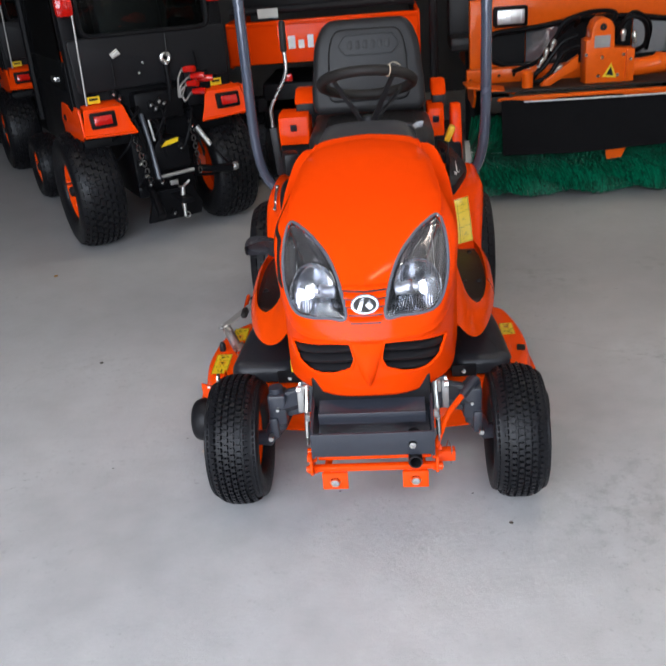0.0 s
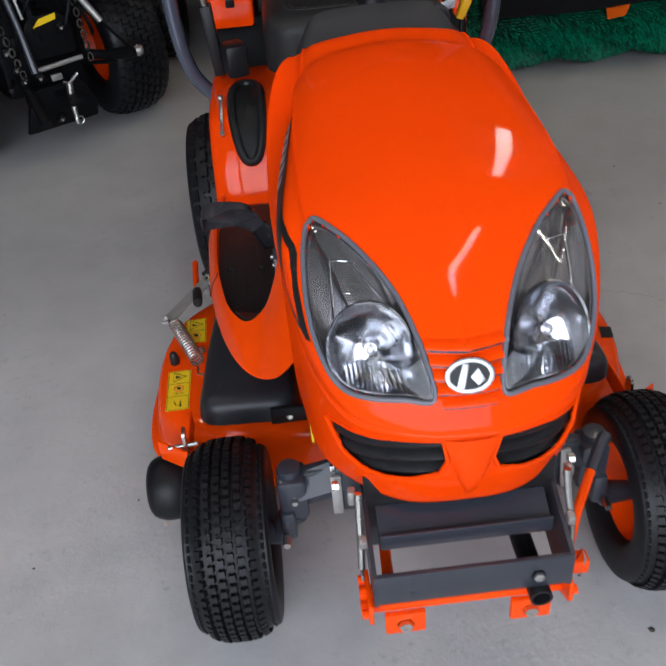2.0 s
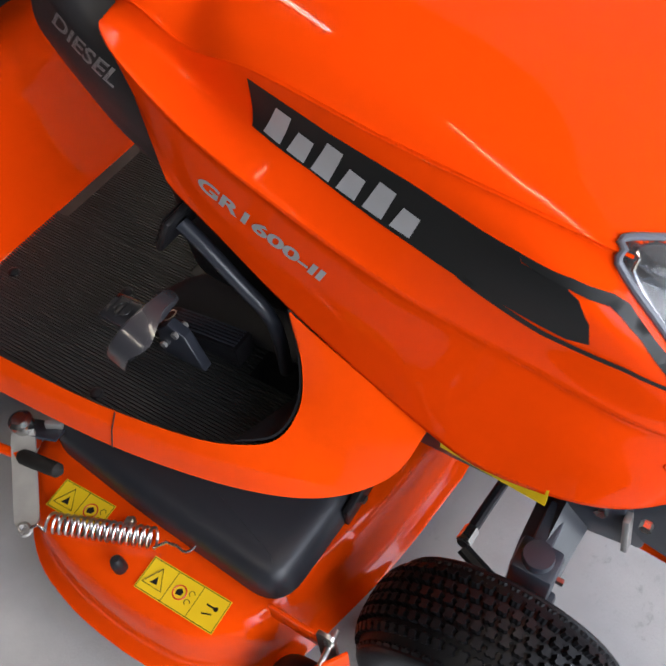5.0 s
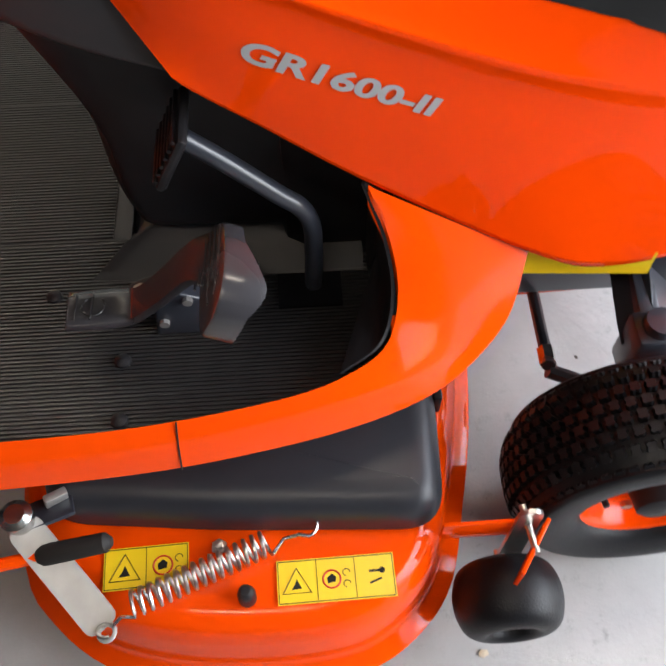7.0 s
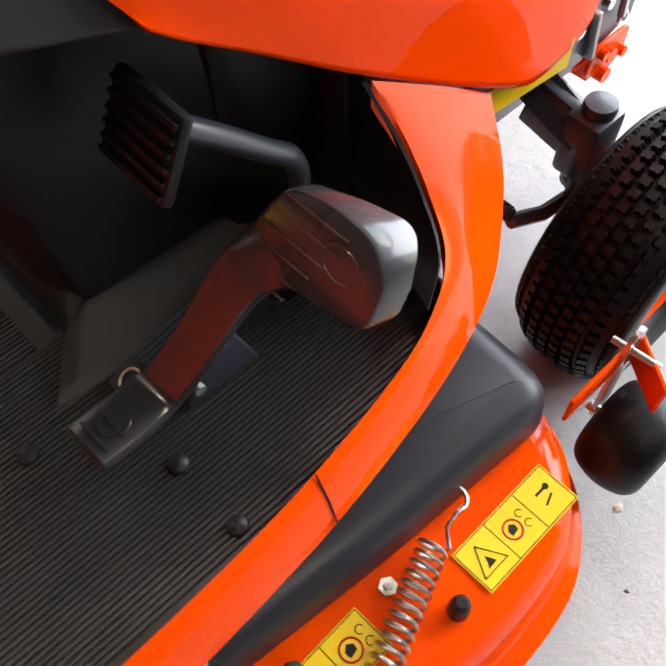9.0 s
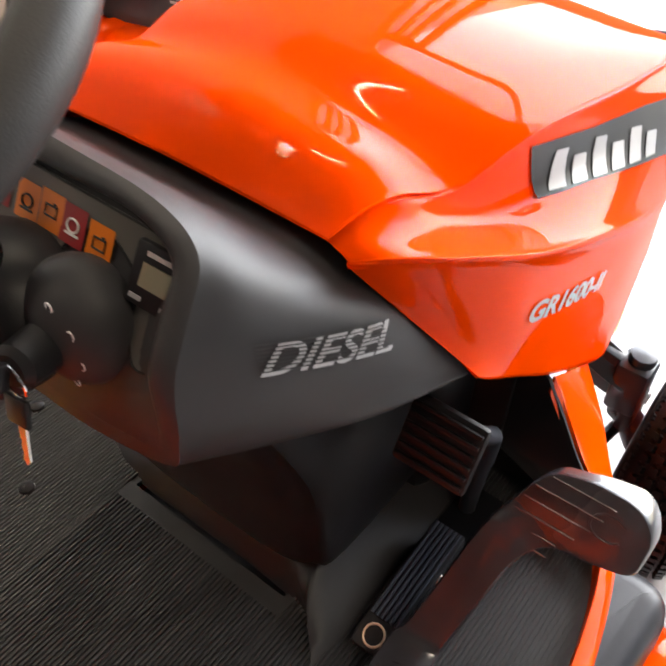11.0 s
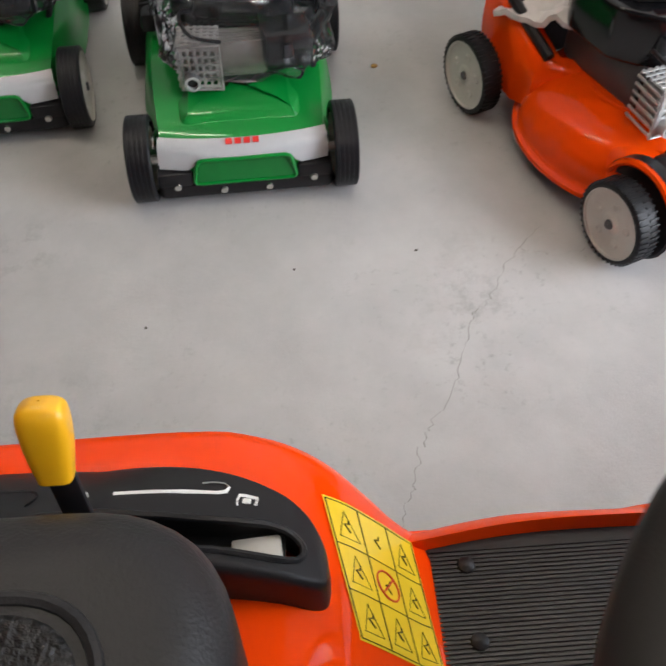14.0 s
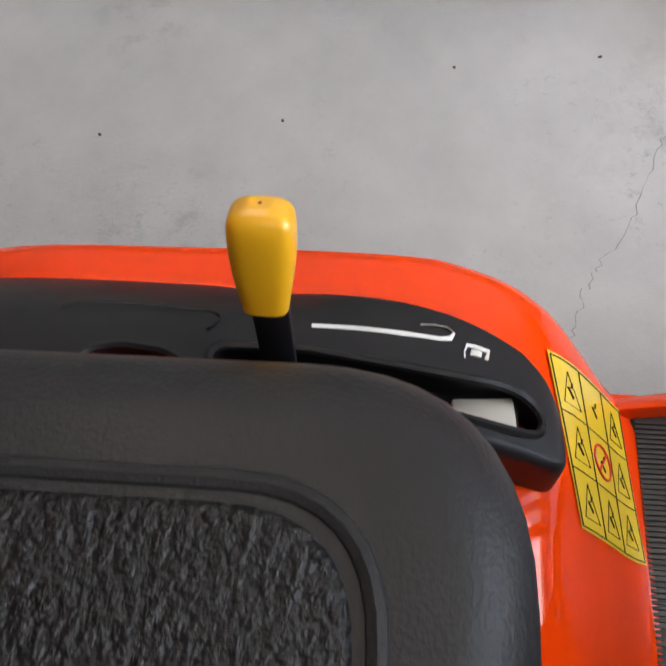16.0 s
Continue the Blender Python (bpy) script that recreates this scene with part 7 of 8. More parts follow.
        for q in range(9):
            part("rail_rib", box((.05, .008, .012), (s * .205, -.60 + q * .026, .268 - (q - 4) * -.003), bevel=.002), PLASTIC, deck)
    part("deck_lever", tube([(-.185, -.165, .195), (-.195, -.18, .222), (-.200, -.21, .232)], .008, 8), PLASTIC, deck)
    engine(t, -.315, .218, 1.12, True, -.03)
    handle(t, GREEN, -.66, .26, spread=.19, rise=.62, back=.10)
    return t


green_mower(pose(1.608, 1.326, 0, 0, 0, 92.9))
green_mower(pose(1.885, 2.01, 0, 0, 0, 95))
orange_mower(pose(1.408, .214, 0, 0, 0, 111.7))
orange_mower(pose(1.300, -.806, 0, 0, 0, 104.8))
orange_mower(pose(1.62, -1.78, 0, 0, 0, 100), True)

carton = thing("carton", "tall brown cardboard carton with dark printed bars, against the wall", "box", "", pose(2.42, -.30, 0, 0, 0, 4))
part("body", box((.34, 1.0, .80), (0, 0, .40), bevel=.004), CARD, carton, "", False)
part("flap_seam", box((.03, 1.002, .002), (0, 0, .8005)), STRING, carton, "", False)
for k in range(4):
    part("print_bar", box((.002, .05, .085), (-.1712, .12 - k * .075, .52)), GREYPLASTIC, carton, "", False)

# ---------------------------------------------------------------- cab tractor seen from behind
def cab_tractor(m):
    t = thing("cab_tractor", "compact orange tractor with black cab, seen from its three-point hitch", "tractor", "cab tractors", m)
    for s in (-1, 1):
        tyre(t, (s * .445, 0, .355), .355, .290, .175, s, 8, 42, ORANGE_PLAIN, block=.016, gap=.74, lean=.36)
        tyre(t, (s * .42, 1.42, .245), .245, .20, .125, s, 6, 34, ORANGE_PLAIN, block=.012, gap=.76)
        # rear fender: a sloping face with the lamp, a flat top and an outer wing with an ear
        face = [[(.262, -.335, .884), (.480, -.335, .888)], [(.256, -.352, .876), (.487, -.352, .880)], [(.232, -.372, .790), (.500, -.372, .800)], [(.205, -.385, .722), (.512, -.385, .735)]]
        rows = [[(.02 + s * (a[0] + (b[0] - a[0]) * f), a[1], a[2] + (b[2] - a[2]) * f) for f in np.linspace(0, 1, 7)] for a, b in face]
        fender = part("fender", thicken(grid([[(x, -.18, z + .012) for x, y, z in rows[0]]] + rows), .007), ORANGE_ENAMEL, t, "orange rear fender", angle=30)
        part("fender_lip", tube([(.02 + s * .205, -.388, .722), (.02 + s * .512, -.388, .735)], .009, 8), ORANGE_ENAMEL, fender)
        wing = [(-.382, .735), (-.340, .885), (-.26, .890), (-.17, .850), (-.08, .885), (.06, .890), (.13, .80), (.10, .66), (.02, .585), (-.03, .66), (-.15, .70), (-.30, .70)]
        part("fender_wing", prism(wing, .02 + s * .498, .02 + s * .516, axis=0, bevel=.006), ORANGE_ENAMEL, fender, "orange outer wing", angle=40)
        part("wing_bolt", lathe([(.02 + s * .516, .020), (.02 + s * .523, .016), (.02 + s * .524, .001)], (0, .02, .80), "x", 12), BLACKIRON, fender)
        lamp = part("tail_lamp", box((.150, .030, .092), (.02 + s * .388, -.372, .815), (-10, 0, 0), bevel=.010), BLACKIRON, t, "tail lamp in a black frame")
        part("lamp_lens", box((.105, .016, .052), (.02 + s * .392, -.388, .816), (-10, 0, 0), bevel=.006), LAMPRED, lamp, "red lens")
        part("label_film", box((.072, .003, .040), (s * .38, -.283, .918)), YELLOW, t, "small yellow label", False)
        part("label_print", box((.050, .002, .012), (s * .38, -.286, .922)), BLACKPRINT, t, "", False)
        part("cab_post", prism([(-.27, .88), (-.20, .88), (-.16, 1.30), (-.12, 2.02), (-.17, 2.02), (-.25, 1.30)], s * .395, s * .485, axis=0, bevel=.012), BLACKIRON, t, "black cab corner post")
        part("cab_post_front", tube([(s * .50, .75, .70), (s * .49, .70, 2.02)], .026, 8), BLACKIRON, t)
        part("side_glass", box((.008, .84, 1.02), (s * .488, .28, 1.48)), CABGLASS, t, "", False).visible_shadow = False
        part("side_panel", box((.02, .94, .52), (s * .48, .26, .87), bevel=.006), BLACKIRON, t)
        upper = part("work_lamp", box((.10, .06, .11), (s * .44, -.26, 1.425), bevel=.024), LAMPRED, t, "red upper lamp")
        part("lamp_bracket", box((.03, .05, .05), (s * .40, -.235, 1.37), bevel=.006), BLACKIRON, upper)
        part("check_chain", tube([(s * .16, -.20, .36), (s * .25, -.46, .40)], .010, 6), BLACKIRON, t)
        for k in range(7):
            part("chain_link", tube([(s * (.185 - .004 * k) + .012 * math.cos(a), -.27 - k * .02, .70 - k * .045 + .019 * math.sin(a)) for a in np.linspace(0, math.tau, 9)[:-1]], .005, 5, closed=True), STEEL, t)
    part("edge_rail", tube([(-.425, -.286, .89), (-.405, -.276, 1.40)], .006, 8), GALV, t, "bare steel rail")
    part("lower_bulkhead", box((.86, .02, .34), (0, -.19, .80), bevel=.006), BLACKIRON, t)
    # rear wall of the cab with its window
    waist = rounded([(-.455, .955), (.475, .955), (.485, 1.25), (-.47, 1.25)], .03)
    part("cab_rear_panel", prism(waist, -.270, -.240, axis=1, bevel=.008), CABPANEL, t, "dark grey rear cab panel", angle=40)
    part("panel_rib", tube([(.10, -.274, .97), (.105, -.274, 1.225)], .006, 6), CABPANEL, t)
    fr_o = rounded([(-.375, 1.255), (.385, 1.240), (.40, 1.95), (-.38, 1.95)], .06)
    part("rear_window_seal", tube([(x, -.262 + (z - 1.24) * .10, z) for x, z in fr_o], .016, 6, closed=True), BLACKIRON, t)
    part("rear_window", box((.76, .008, .70), (0, -.222, 1.60), (6, 0, 0)), CABGLASS, t, "tinted rear window", False).visible_shadow = False
    part("roof", box((1.10, 1.25, .12), (0, .28, 2.08), bevel=.04), BLACKIRON, t, "black cab roof")
    part("wiper_cover", tube([(-.235, -.285, 1.14), (-.190, -.292, 1.165)], [.016, .020], 10), WHITEPLASTIC, t, "white wiper cap")
    part("wiper_arm", tube([(-.235, -.288, 1.13), (-.237, -.288, .98)], .004, 6), BLACKIRON, t)
    for x, z in ((-.055, 1.085), (-.085, 1.03)):
        part("panel_bolt", lathe([(-.276, .008), (-.271, .008), (-.276, .001)], (x, 0, z), "y", 8), STEEL, t)
    part("cab_seat", box((.42, .14, .50), (.02, .15, 1.25), (-8, 0, 0), bevel=.05), VINYL, t, "black cab seat")
    part("headrest", box((.20, .08, .14), (.02, .19, 1.58), (-8, 0, 0), bevel=.035), VINYL, t)
    part("cab_column", box((.50, .10, .45), (0, .68, 1.15), bevel=.04), BLACKIRON, t)
    part("cab_floor", box((.94, 1.0, .06), (0, .28, .66), bevel=.01), BLACKIRON, t)
    # gear case and three-point hitch
    part("gear_case", box((.40, .60, .50), (0, .08, .52), bevel=.03), BLACKIRON, t)
    part("rocker_case", box((.30, .16, .17), (0, -.22, .835), bevel=.02), BLACKIRON, t)
    part("pto_guard", prism(rounded([(-.10, .46), (.12, .46), (.12, .60), (.07, .645), (-.06, .645), (-.10, .60)], .02), -.36, -.22, axis=1, bevel=.008), BLACKIRON, t, "black shaft guard")
    part("pto_label", prism([(-.055, .600), (.055, .618), (.060, .645), (-.02, .632)], -.366, -.362, axis=1), YELLOW, t, "yellow label on the guard", False)
    part("hitch_plate", box((.30, .04, .32), (.01, -.25, .40), bevel=.01), BLACKIRON, t)
    part("drawbar", box((.08, .34, .03), (0, -.38, .30), bevel=.006), BLACKIRON, t)
    part("hitch_foot", prism([(-.20, .15), (.14, .15), (.16, .22), (.10, .34), (-.14, .34)], -.36, -.32, axis=1, bevel=.006), BLACKIRON, t)
    part("cross_bar", tube([(-.105, -.41, .436), (.115, -.41, .446)], .011, 8), GALV, t, "bare steel cross bar")
    part("link_plate", box((.05, .02, .028), (-.03, -.43, .395), bevel=.004), GALV, t)
    pin = part("drawbar_pin", tube([(.0, -.46, .175), (.002, -.455, .22), (.004, -.45, .30), (.012, -.45, .365)], [.009, .011, .017, .014], 10), STEEL, t, "plated steel drawbar pin")
    part("pin_handle", tube([(-.015, -.455, .372), (.012, -.455, .362), (.058, -.455, .395)], .008, 8), STEEL, pin)
    part("pin_ring", tube([(.012 + .018 * math.cos(a), -.466, .19 + .018 * math.sin(a)) for a in np.linspace(0, math.tau, 13)[:-1]], .003, 6, closed=True), STEEL, pin)
    part("lift_rod", tube([(-.125, -.30, .80), (-.12, -.38, .62), (-.115, -.42, .43)], [.016, .013, .018], 8), DARKGREY, t, "grey lift rod")
    part("lift_rod", tube([(-.085, -.30, .76), (-.08, -.34, .64)], .008, 8), GALV, t)
    part("lift_arm", tube([(.19, -.16, .80), (.205, -.31, .675)], [.030, .022], 8), BLACKIRON, t)
    strut = part("lift_strut", tube([(.205, -.31, .675), (.262, -.36, .560)], [.017, .015], 10), GALV, t, "bare steel lift strut")
    part("strut_rod", tube([(.262, -.36, .56), (.285, -.52, .49), (.30, -.58, .465)], .007, 8), BLACKIRON, strut)
    part("lower_link", tube([(.12, -.20, .42), (.22, -.45, .435), (.30, -.62, .465)], [.026, .022, .026], 8), BLACKIRON, t, "black lower link")
    part("lower_link", tube([(-.13, -.20, .40), (-.16, -.42, .34), (-.17, -.55, .24)], [.026, .022, .026], 8), BLACKIRON, t)
    part("link_ball", lathe([(.284, .020), (.30, .026), (.318, .020)], (0, -.62, .468), "x", 14), GALV, t)
    part("top_link", tube([(.07, -.27, .80), (.075, -.31, .92), (.077, -.30, 1.06)], .016, 10), BLACKIRON, t, "raised top link")
    part("top_link_eye", tube([(.077 + .024 * math.cos(a), -.302, 1.098 + .024 * math.sin(a)) for a in np.linspace(0, math.tau, 16)[:-1]], .013, 8, closed=True), STEEL, t)
    part("eye_neck", tube([(.077, -.302, 1.04), (.077, -.302, 1.075)], [.012, .015], 8), STEEL, t)
    part("valve_block", box((.16, .06, .20), (.26, -.265, .90), bevel=.01), BLACKIRON, t)
    for k, (x, z, dx) in enumerate(((.205, 1.020, 0), (.245, .975, .02), (.285, .955, .03), (.215, .935, 0), (.245, .885, .01))):
        v = part("hydraulic_coupler", tube([(x - .02, -.30, z - .004), (x + .005, -.34, z), (x + .02 + dx, -.362, z)], [.017, .021, .019], 12), LAMPRED, t, "red capped coupler")
        part("collar", tube([(x - .03, -.288, z - .006), (x - .012, -.312, z - .003)], .013, 10), STEEL, v)
        part("hose", tube([tuple(p) for p in curve_points([(x - .03, -.29, z), (.135 + k * .006, -.31, z - .05), (.125 + k * .007, -.30, .86)], 4)], .0055, 6), GALV, v)
    part("stub_lever", tube([(.275, -.285, 1.02), (.262, -.29, 1.115)], .006, 6), BLACKIRON, t)
    part("bonnet", box((.46, .85, .46), (0, 1.35, .80), bevel=.06), ORANGE, t, "orange bonnet")
    part("chassis", box((.30, 1.1, .22), (0, 1.0, .46), bevel=.02), BLACKIRON, t)
    part("door_handle", box((.03, .10, .03), (-.495, .10, 1.02), bevel=.008), STEEL, t)
    rng = random.Random(12)
    for k in range(12):
        x0, z0 = rng.uniform(-.24, .20), rng.uniform(.60, .92)
        x1, z1 = x0 + rng.uniform(-.15, .15), z0 - rng.uniform(.12, .34)
        pts = [(x0, -.20, z0), (x0 + .03, -.31, z0 + .02), ((x0 + x1) / 2, -.36, (z0 + z1) / 2), (x1, -.24, z1)]
        part("hitch_hose", tube([tuple(p) for p in curve_points(pts, 4)], rng.uniform(.005, .010), 7), BLACKIRON, t, "black hydraulic hose")
    for x, y, z in ((-.06, -.31, .845), (-.035, -.32, .825), (-.01, -.315, .86), (.02, -.31, .845), (-.19, -.33, .52), (-.175, -.36, .45), (-.16, -.38, .40), (-.10, -.42, .41), (.17, -.32, .69), (-.25, -.25, .93), (-.22, -.25, .90), (-.05, -.40, .20), (.07, -.36, .58)):
        b = part("hitch_bracket", box((.034, .03, .045), (x, y, z), (0, 40 * math.sin(31 * x + 17 * z), 0), bevel=.006), BLACKIRON, t)
        part("bracket_pin", tube([(x - .008, y - .03, z), (x + .006, y - .01, z + .004)], [.007, .009], 8), STEEL, b)
    return t


ct = cab_tractor(pose(-1.45, 2.96, 0, 0, 0, 33))
copy_thing(ct, pose(-2.86, 5.22, 0, 0, 0, 33))

# ---------------------------------------------------------------- utility vehicle behind the seat
uv = thing("utility_vehicle", "orange utility vehicle with a tipping cargo box and black cage", "utility vehicle", "", pose(-.36, 3.75, 0))
part("tailgate", box((1.32, .03, .275), (0, 0, 1.035), bevel=.008), ORANGE, uv, "orange tailgate")
part("tailgate_fold", box((1.32, .05, .03), (0, -.01, 1.165), bevel=.008), ORANGE, uv)
part("box_floor", box((1.32, 1.0, .03), (0, .52, .905), bevel=.006), BLACKIRON, uv)
for s in (-1, 1):
    part("box_side", box((.03, 1.0, .30), (s * .66, .52, 1.03), bevel=.008), ORANGE, uv)
    part("cage_post", tube([(s * .64, .10, .95), (s * .63, .70, 1.25), (s * .60, 1.2, 2.0)], .028, 8), PLASTIC, uv)
    tyre(uv, (s * .56, .35, .31), .31, .26, .155, s, 5, 24, ORANGE_PLAIN, block=.014)
    part("tail_lamp", box((.06, .03, .05), (s * .26, -.03, .80), bevel=.008), LAMPRED, uv, "red tail lamp")
part("cage_bar", tube([(-.64, .06, 1.245), (.64, .06, 1.245)], .026, 8), PLASTIC, uv)
part("rear_screen", box((1.24, .02, .62), (0, .20, 1.56), bevel=.004), PLASTIC, uv, "dark rear screen")
part("under_frame", box((.90, .80, .30), (0, .35, .62), bevel=.02), BLACKIRON, uv)
part("rear_bumper", box((1.0, .06, .10), (0, -.02, .62), bevel=.015), PLASTIC, uv)
for k, (w, h) in enumerate(((.050, .085), (.042, .056), (.042, .085), (.042, .056))):
    part("maker_mark", box((w, .004, h), (-.215 + k * .066, -.0175, .990 + h / 2), bevel=.001), WHITEPRINT, uv, "", False)
part("plate_holder", box((.14, .004, .06), (-.36, -.035, 1.232), (0, 0, 0)), WHITEPLASTIC, uv, "", False)
part("canopy_edge", box((1.5, .9, .05), (.0, .80, 2.02), bevel=.02), PLASTIC, uv, "black canopy")

seat2 = thing("cage_seat", "black seat of a parked machine inside a dark cage", "seat", "", pose(.72, 4.35, 0))
part("back", box((.36, .12, .55), (0, 0, 1.20), (-6, 0, 0), bevel=.04), VINYL, seat2)
part("base", box((.36, .36, .10), (0, -.14, .90), bevel=.03), VINYL, seat2)
part("pedestal", tube([(0, -.12, 0), (0, -.12, .86)], .06, 12), PLASTIC, seat2)
part("side_post", tube([(-.30, -.3, 0), (-.30, -.3, 1.9)], .03, 8), PLASTIC, seat2)

# ---------------------------------------------------------------- municipal sweeper
sw = thing("road_sweeper", "orange municipal carrier with a front sweeping brush and black flap", "sweeper", "", pose(1.52, 3.27, 0))
bm = bmesh.new()
rng = random.Random(5)
L = 1.85
for i in range(240):
    for j in range(56):
        x = -L / 2 + (i + rng.random() * .6) / 240 * L
        a = (j + .5 * (i % 2)) / 56 * math.tau
        wave = 0.5 + 0.5 * math.sin(6 * (a - x * 2.5))
        r = .272 * (.58 + .42 * wave ** .45) * (.97 + .05 * rng.random())
        er, et = Vector((0, math.cos(a), math.sin(a))), Vector((0, -math.sin(a), math.cos(a)))
        tip = er * r + et * .035 + Vector((x + rng.uniform(-.008, .008) + .03, 0, 0))
        tip.z = max(tip.z, -.256 + rng.uniform(-.003, .004))
        base = er * .11 + Vector((x, 0, 0))
        w = .0052
        vs = [bm.verts.new(tip + Vector((w * u, 0, 0)) + et * w * v) for u, v in ((-1, -.6), (1, -.6), (0, 1))]
        b2 = [bm.verts.new(base + Vector((w * .6 * u, 0, 0)) + et * w * .6 * v) for u, v in ((-1, -.6), (1, -.6), (0, 1))]
        bm.faces.new(vs)
        for q in range(3):
            bm.faces.new((b2[q], b2[(q + 1) % 3], vs[(q + 1) % 3], vs[q]))
br = new("brush")
br.parent = sw
br.location = (0, -.02, .262)
tagged(part("bristles", bm, BRUSHGREEN, br, "green plastic bristles wound in spirals", smooth=False), kind="stuff")
part("core", tube([(-L / 2 - .03, 0, 0), (L / 2 + .03, 0, 0)], .12, 20), WHITEPLASTIC, br)
rows = []
for x in np.linspace(-.74, .90, 19):
    sag = .008 * math.sin(9 * x) + .004 * math.sin(23 * x)
    rows.append([(x, -.22 - .11 * t + sag, .665 - .315 * t + .012 * math.sin(4 * x) * t) for t in np.linspace(0, 1, 7)])
part("rubber_flap", thicken(grid(rows), .008), material("matt_flap_rubber", (.006, .006, .007), .8, spec=.08, vary=.2, bump=.2, bump_scale=60), sw, "hanging black rubber flap", angle=60)
part("flap_rail", tube([(-.76, -.19, .665), (-.74, -.20, .665), (-.3, -.228, .675), (.3, -.222, .672), (.92, -.225, .668)], .012, 8), ORANGE_DULL, sw)
part("hood_plate", box((1.75, .62, .012), (.05, .10, .690), (-4, 0, 0), bevel=.003), DARKPLATE, sw, "oily dark cover plate")
part("plate_edge", box((1.66, .016, .034), (.16, -.218, .668), (8, 0, -.4), bevel=.005), ORANGE_DULL, sw, "orange front edge of the cover")
part("edge_line", tube([(-.60, -.232, .650), (0, -.240, .648), (.95, -.236, .651)], .005, 6), WHITEPRINT, sw, "pale line under the cover's front edge")
part("plate_front", box((1.75, .012, .10), (.05, -.195, .635), bevel=.003), DARKPLATE, sw)
part("hood_side", prism([(-.05, .60), (.30, .60), (.36, .66), (.20, .74), (-.05, .74), (-.12, .68)], -.90, -.885, axis=0), ORANGE_DULL, sw, "orange side plate of the brush")
part("hood_top_edge", box((.30, .34, .015), (-.80, -.02, .715), (-3, 10, 0), bevel=.004), ORANGE_DULL, sw)
part("flap_bracket", prism([(-.09, .275), (.0, .285), (.03, .365), (-.11, .365)], -.30, -.285, axis=1, bevel=.003), ORANGE_DULL, sw, "small orange bracket under the flap")
part("front_beam", box((2.0, .08, .10), (.10, .42, .72), bevel=.01), ORANGE_DULL, sw, "orange front beam")
for x in (-.68, -.58, -.10, .38, .52):
    part("beam_bolt", lathe([(.372, .011), (.379, .011), (.372, .001)], (x, 0, .725), "y", 6), BLACKIRON, sw)
mast = part("mast", prism([(-.195, .675), (.105, .675), (.10, .90), (-.025, .912), (-.032, 1.035), (-.052, 1.072), (-.085, 1.092), (-.125, 1.092), (-.155, 1.072), (-.172, 1.03), (-.175, .975), (-.205, .965)], -.06, .09, axis=1, bevel=.010), ORANGE_DULL, sw, "orange hydraulic mast box")
part("mast_eye", lathe([(-.066, .021), (-.062, .021), (-.062, .001)], (-.103, 0, 1.040), "y", 16), BLACKPRINT, mast)
part("mast_plate", box((.095, .003, .070), (-.105, -.0625, .955)), GALV, mast, "plain steel rating plate", False)
tri_s = part("mast_triangle", prism([(-.092, .742), (-.005, .732), (-.042, .825)], -.0635, -.0605, axis=1), YELLOW, mast, "yellow triangle sticker", False)
part("triangle_print", prism([(-.072, .752), (-.024, .747), (-.044, .800)], -.0648, -.0632, axis=1), BLACKPRINT, tri_s, "", False)
part("mast_fold", box((.012, .02, .20), (.052, -.066, .80), bevel=.003), ORANGE_DULL, mast)
for x, z in ((-.20, .88), (.075, .84), (-.12, .75), (.0, .75), (-.10, .86), (.03, .87)):
    part("mast_bolt", lathe([(-.068, .010), (-.060, .010), (-.068, .001)], (x, 0, z), "y", 6), STEEL, mast)
part("mast_arm", prism([(-.24, .88), (-.24, .80), (-.44, .685), (-.47, .70), (-.45, .735)], -.04, .02, axis=1, bevel=.008), ORANGE_DULL, sw, "orange mast strut")
part("motor", tube([(.10, .0, .775), (.24, .0, .79), (.26, .0, .80), (.33, .0, .80)], [.05, .055, .065, .05], 18), ORANGE_DULL, sw, "orange drive motor")
part("post", tube([(-.56, -.08, .69), (-.56, -.08, .80), (-.56, -.08, .815)], [.035, .035, .018], 12), ORANGE_DULL, sw, "orange socket")
HOSES = ([(-.20, .30, 1.02), (-.22, .12, 1.085), (-.32, .10, 1.05), (-.40, .14, .86), (-.52, .05, .72)], [(.0, .06, .95), (.06, .0, 1.08), (.17, .02, 1.04), (.20, .10, .90), (.10, .16, .84)],
         [(-.62, .15, .78), (-.46, .05, .86), (-.36, .10, .98), (-.20, .25, 1.06)], [(-.58, .0, .74), (-.46, .02, .80), (-.34, .02, .95), (-.24, .02, .99)], [(-.54, .02, .71), (-.42, .0, .76), (-.32, .0, .90), (-.23, .0, .93)], [(.02, .10, .98), (.10, .05, 1.10), (.22, .10, 1.02), (.24, .2, .86)], [(-.03, .15, .99), (.03, .20, 1.09), (-.10, .30, 1.10), (-.25, .34, 1.06)])
for pts in HOSES:
    part("hydraulic_hose", tube([tuple(p) for p in curve_points(pts, 6)], .015, 8), BLACKIRON, sw, "black hydraulic hose")
for x, z, d in ((-.44, .90, 12), (-.40, .95, 20), (-.47, .85, 30), (.03, .98, 0), (.10, .96, -6), (-.36, .80, 40)):
    part("steel_fitting", in_plane(lathe([(-.035, .001), (-.035, .013), (.0, .013), (.0, .018), (.02, .018), (.035, .011), (.035, .001)], axis="z", seg=10), pose(x, -.02, z, 0, d, 0)), STEEL, sw, "bright hose fitting")
part("hose_clamp", box((.05, .04, .09), (.06, .03, 1.02), (0, 10, 0), bevel=.008), BLACKIRON, sw)
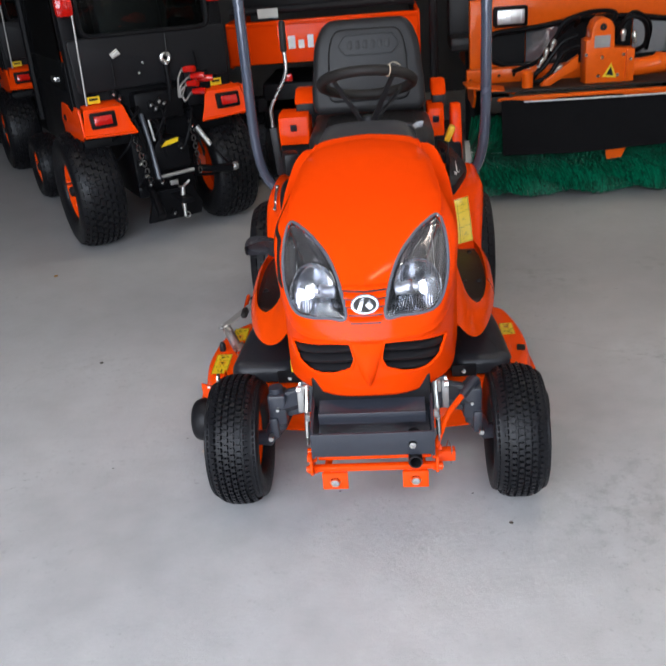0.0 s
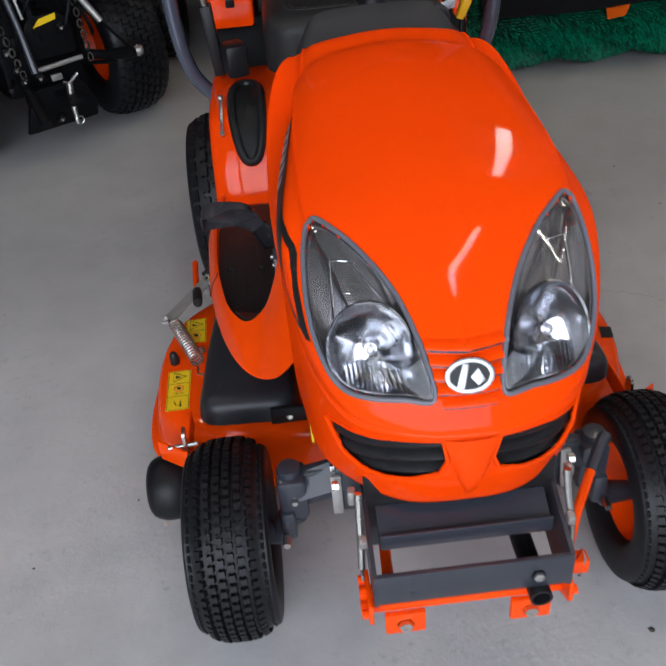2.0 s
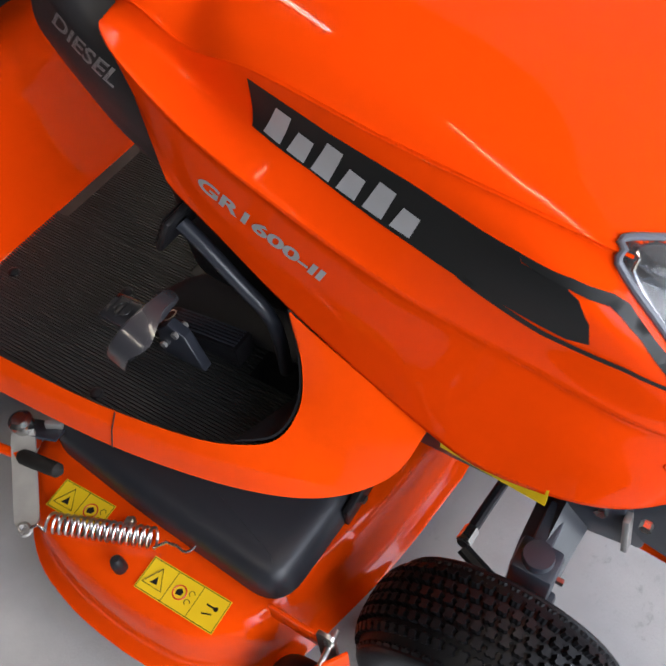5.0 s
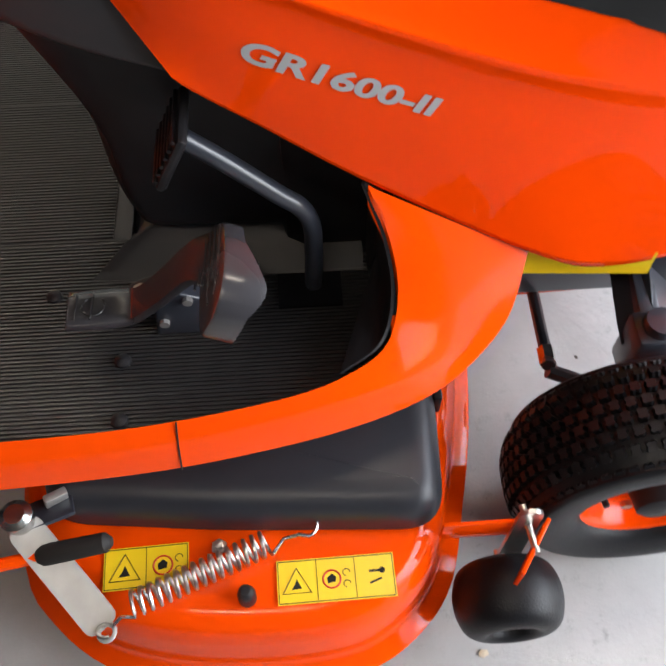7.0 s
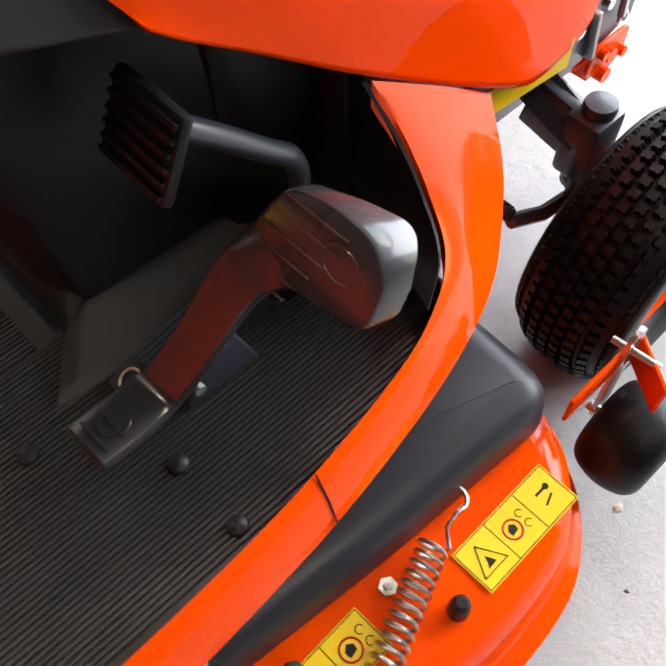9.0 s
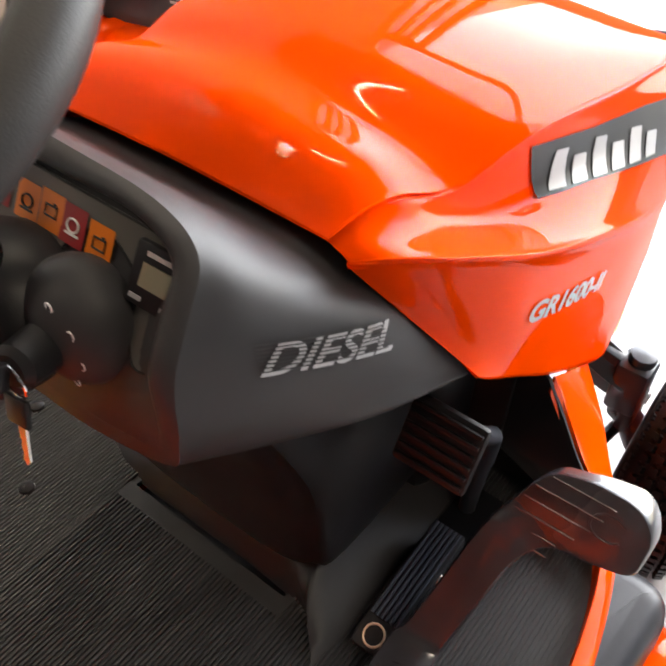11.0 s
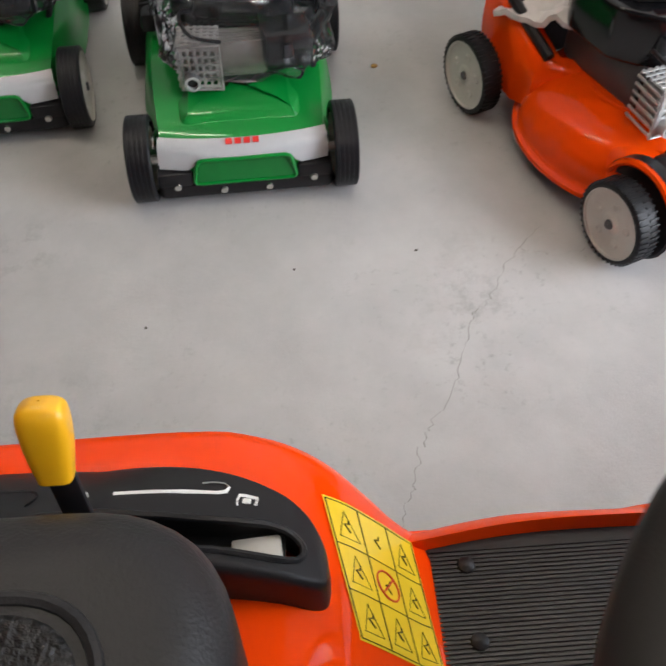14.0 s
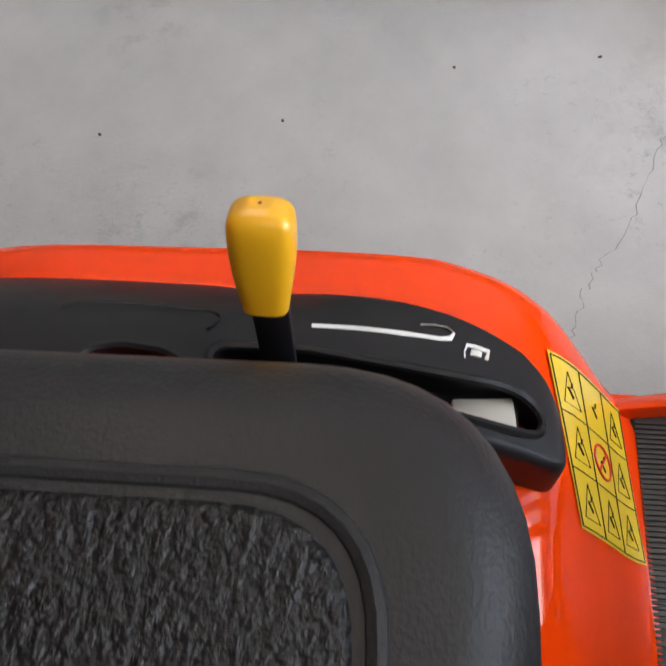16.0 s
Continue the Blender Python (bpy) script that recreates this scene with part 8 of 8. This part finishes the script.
# carrier front: orange band with lamps over a wide gasketed screen
part("carrier_face", prism([(-.86, .62), (1.15, .62), (1.15, .755), (-.62, .745), (-.74, .80), (-.76, .93), (-.70, .99), (-.40, 1.01), (-.10, 1.05), (.25, 1.04), (.45, 1.01), (1.15, .99), (1.15, 1.20), (-.86, 1.20)], .58, .66, axis=1, bevel=.012), ORANGE_DULL, sw, "orange carrier front", angle=40)
part("window_gasket", tube([(x, .578, z) for x, z in rounded([(-.60, .755), (1.10, .765), (1.10, .985), (.45, 1.0), (.25, 1.03), (-.10, 1.04), (-.40, 1.0), (-.69, .98), (-.745, .92), (-.73, .81)], .03)], .020, 8, closed=True), BLACKIRON, sw, "black rubber gasket")
for x0, x1, mt in ((-.73, -.47, BLACKIRON), (-.465, -.25, PALEGLASS), (-.245, -.02, BLACKIRON), (.0, .13, PALEGLASS), (.135, .26, BLACKIRON), (.265, 1.10, PALEGLASS)):
    part("screen_pane" if mt is PALEGLASS else "dark_bay", box((x1 - x0, .012, .285), ((x0 + x1) / 2, .628 if mt is PALEGLASS else .650, .895), (-3, 0, 0)), mt, sw, "pane with daylight put into its pale metallic colour" if mt is PALEGLASS else "", False)
for x in (-.585, .64):
    h = part("head_lamp", box((.235, .06, .135), (x, .565, 1.085), bevel=.016), BLACKIRON, sw, "rectangular head lamp")
    part("lamp_lens", box((.185, .02, .092), (x, .530, 1.085), bevel=.008), REFLECTOR, h)
    for q in range(5):
        part("lens_flute", box((.006, .006, .085), (x - .07 + q * .035, .520, 1.085), bevel=.002), REFLECTOR, h)
part("carrier_body", box((1.9, 1.5, .70), (.15, 1.45, .95), bevel=.04), ORANGE_DULL, sw)
part("windscreen", box((1.8, .05, .9), (.15, .72, 1.72), (-6, 0, 0), bevel=.02), material("dark_screen", (.015, .017, .018), .05, coat=1.0), sw, "dark windscreen")
part("wiper", tube([(-.2, .54, 1.20), (.1, .56, 1.24), (.5, .60, 1.34)], .010, 6), PLASTIC, sw)
for s in (-1, 1):
    tyre(sw, (.15 + s * .80, 1.3, .38), .38, .26, .20, s, 5, 22, DARKGREY, block=.014)

# ---------------------------------------------------------------- floor litter and cracks
def crumb(x, y, size, mat, label, seed):
    r = random.Random(seed)
    bm = bmesh.new()
    bmesh.ops.create_icosphere(bm, subdivisions=1, radius=size)
    for v in bm.verts:
        v.co = Vector((v.co.x * r.uniform(.6, 1.5), v.co.y * r.uniform(.5, 1.2), max(v.co.z, -size * .3) * .35 + size * .11))
    ob = part("debris", bm, mat, None, label, False)
    ob.location = (x, y, 0)
    ob.rotation_euler.z = r.uniform(0, 6)
    return tagged(ob, category="debris", group="floor litter")


DRYLEAF = material("dry_leaf", (.35, .20, .05), .7, vary=.2)
DIRT = material("dark_crumb", (.06, .05, .04), .8, vary=.2)
for k, (x, y, sz, mt) in enumerate(((-1.26, .98, .010, DIRT), (-1.90, 2.12, .016, DRYLEAF), (.40, -.20, .008, DIRT), (-.64, .24, .008, STRING), (1.34, .93, .005, DIRT), (.30, -.05, .004, DIRT), (-.13, -.02, .004, DIRT), (-.72, .33, .004, DIRT), (1.30, 1.22, .004, DIRT), (1.1, 1.9, .004, DIRT), (-.95, .15, .004, DIRT), (1.15, 1.55, .004, DIRT), (2.1, .95, .013, DRYLEAF))):
    crumb(x, y, sz, mt, "small dry leaf scrap on the concrete floor" if mt is DRYLEAF else "small dark crumb of dirt on the concrete floor", k)


CRACK = material("dark_crack_dirt", (.29, .28, .265), .9, vary=.3, grain=80)


def crack(points, seed):
    """A hairline crack: a thin wandering strip of dirt in the floor."""
    r = random.Random(seed)
    line = [np.array(p, float) for p in curve_points(points, 9)]
    bm = bmesh.new()
    left, right = [], []
    for p in line:
        q = p + np.array([r.uniform(-.006, .006), r.uniform(-.006, .006)])
        w = r.uniform(.0004, .0014)
        left.append(bm.verts.new((q[0], q[1] - w, .0008)))
        right.append(bm.verts.new((q[0], q[1] + w, .0008)))
    for k in range(len(line) - 1):
        bm.faces.new((left[k], left[k + 1], right[k + 1], right[k]))
    return tagged(part("trim_crack", bm, CRACK, None, "hairline crack in the concrete floor", False), kind="structure")


crack([(1.40, .62), (1.29, .72), (1.174, .788), (1.134, .834), (1.069, .857), (.926, .919), (.86, .967), (.797, .998), (.728, 1.017), (.654, 1.054), (.55, 1.10)], 3)
crack([(1.33, .70), (1.30, .58), (1.34, .46)], 5)
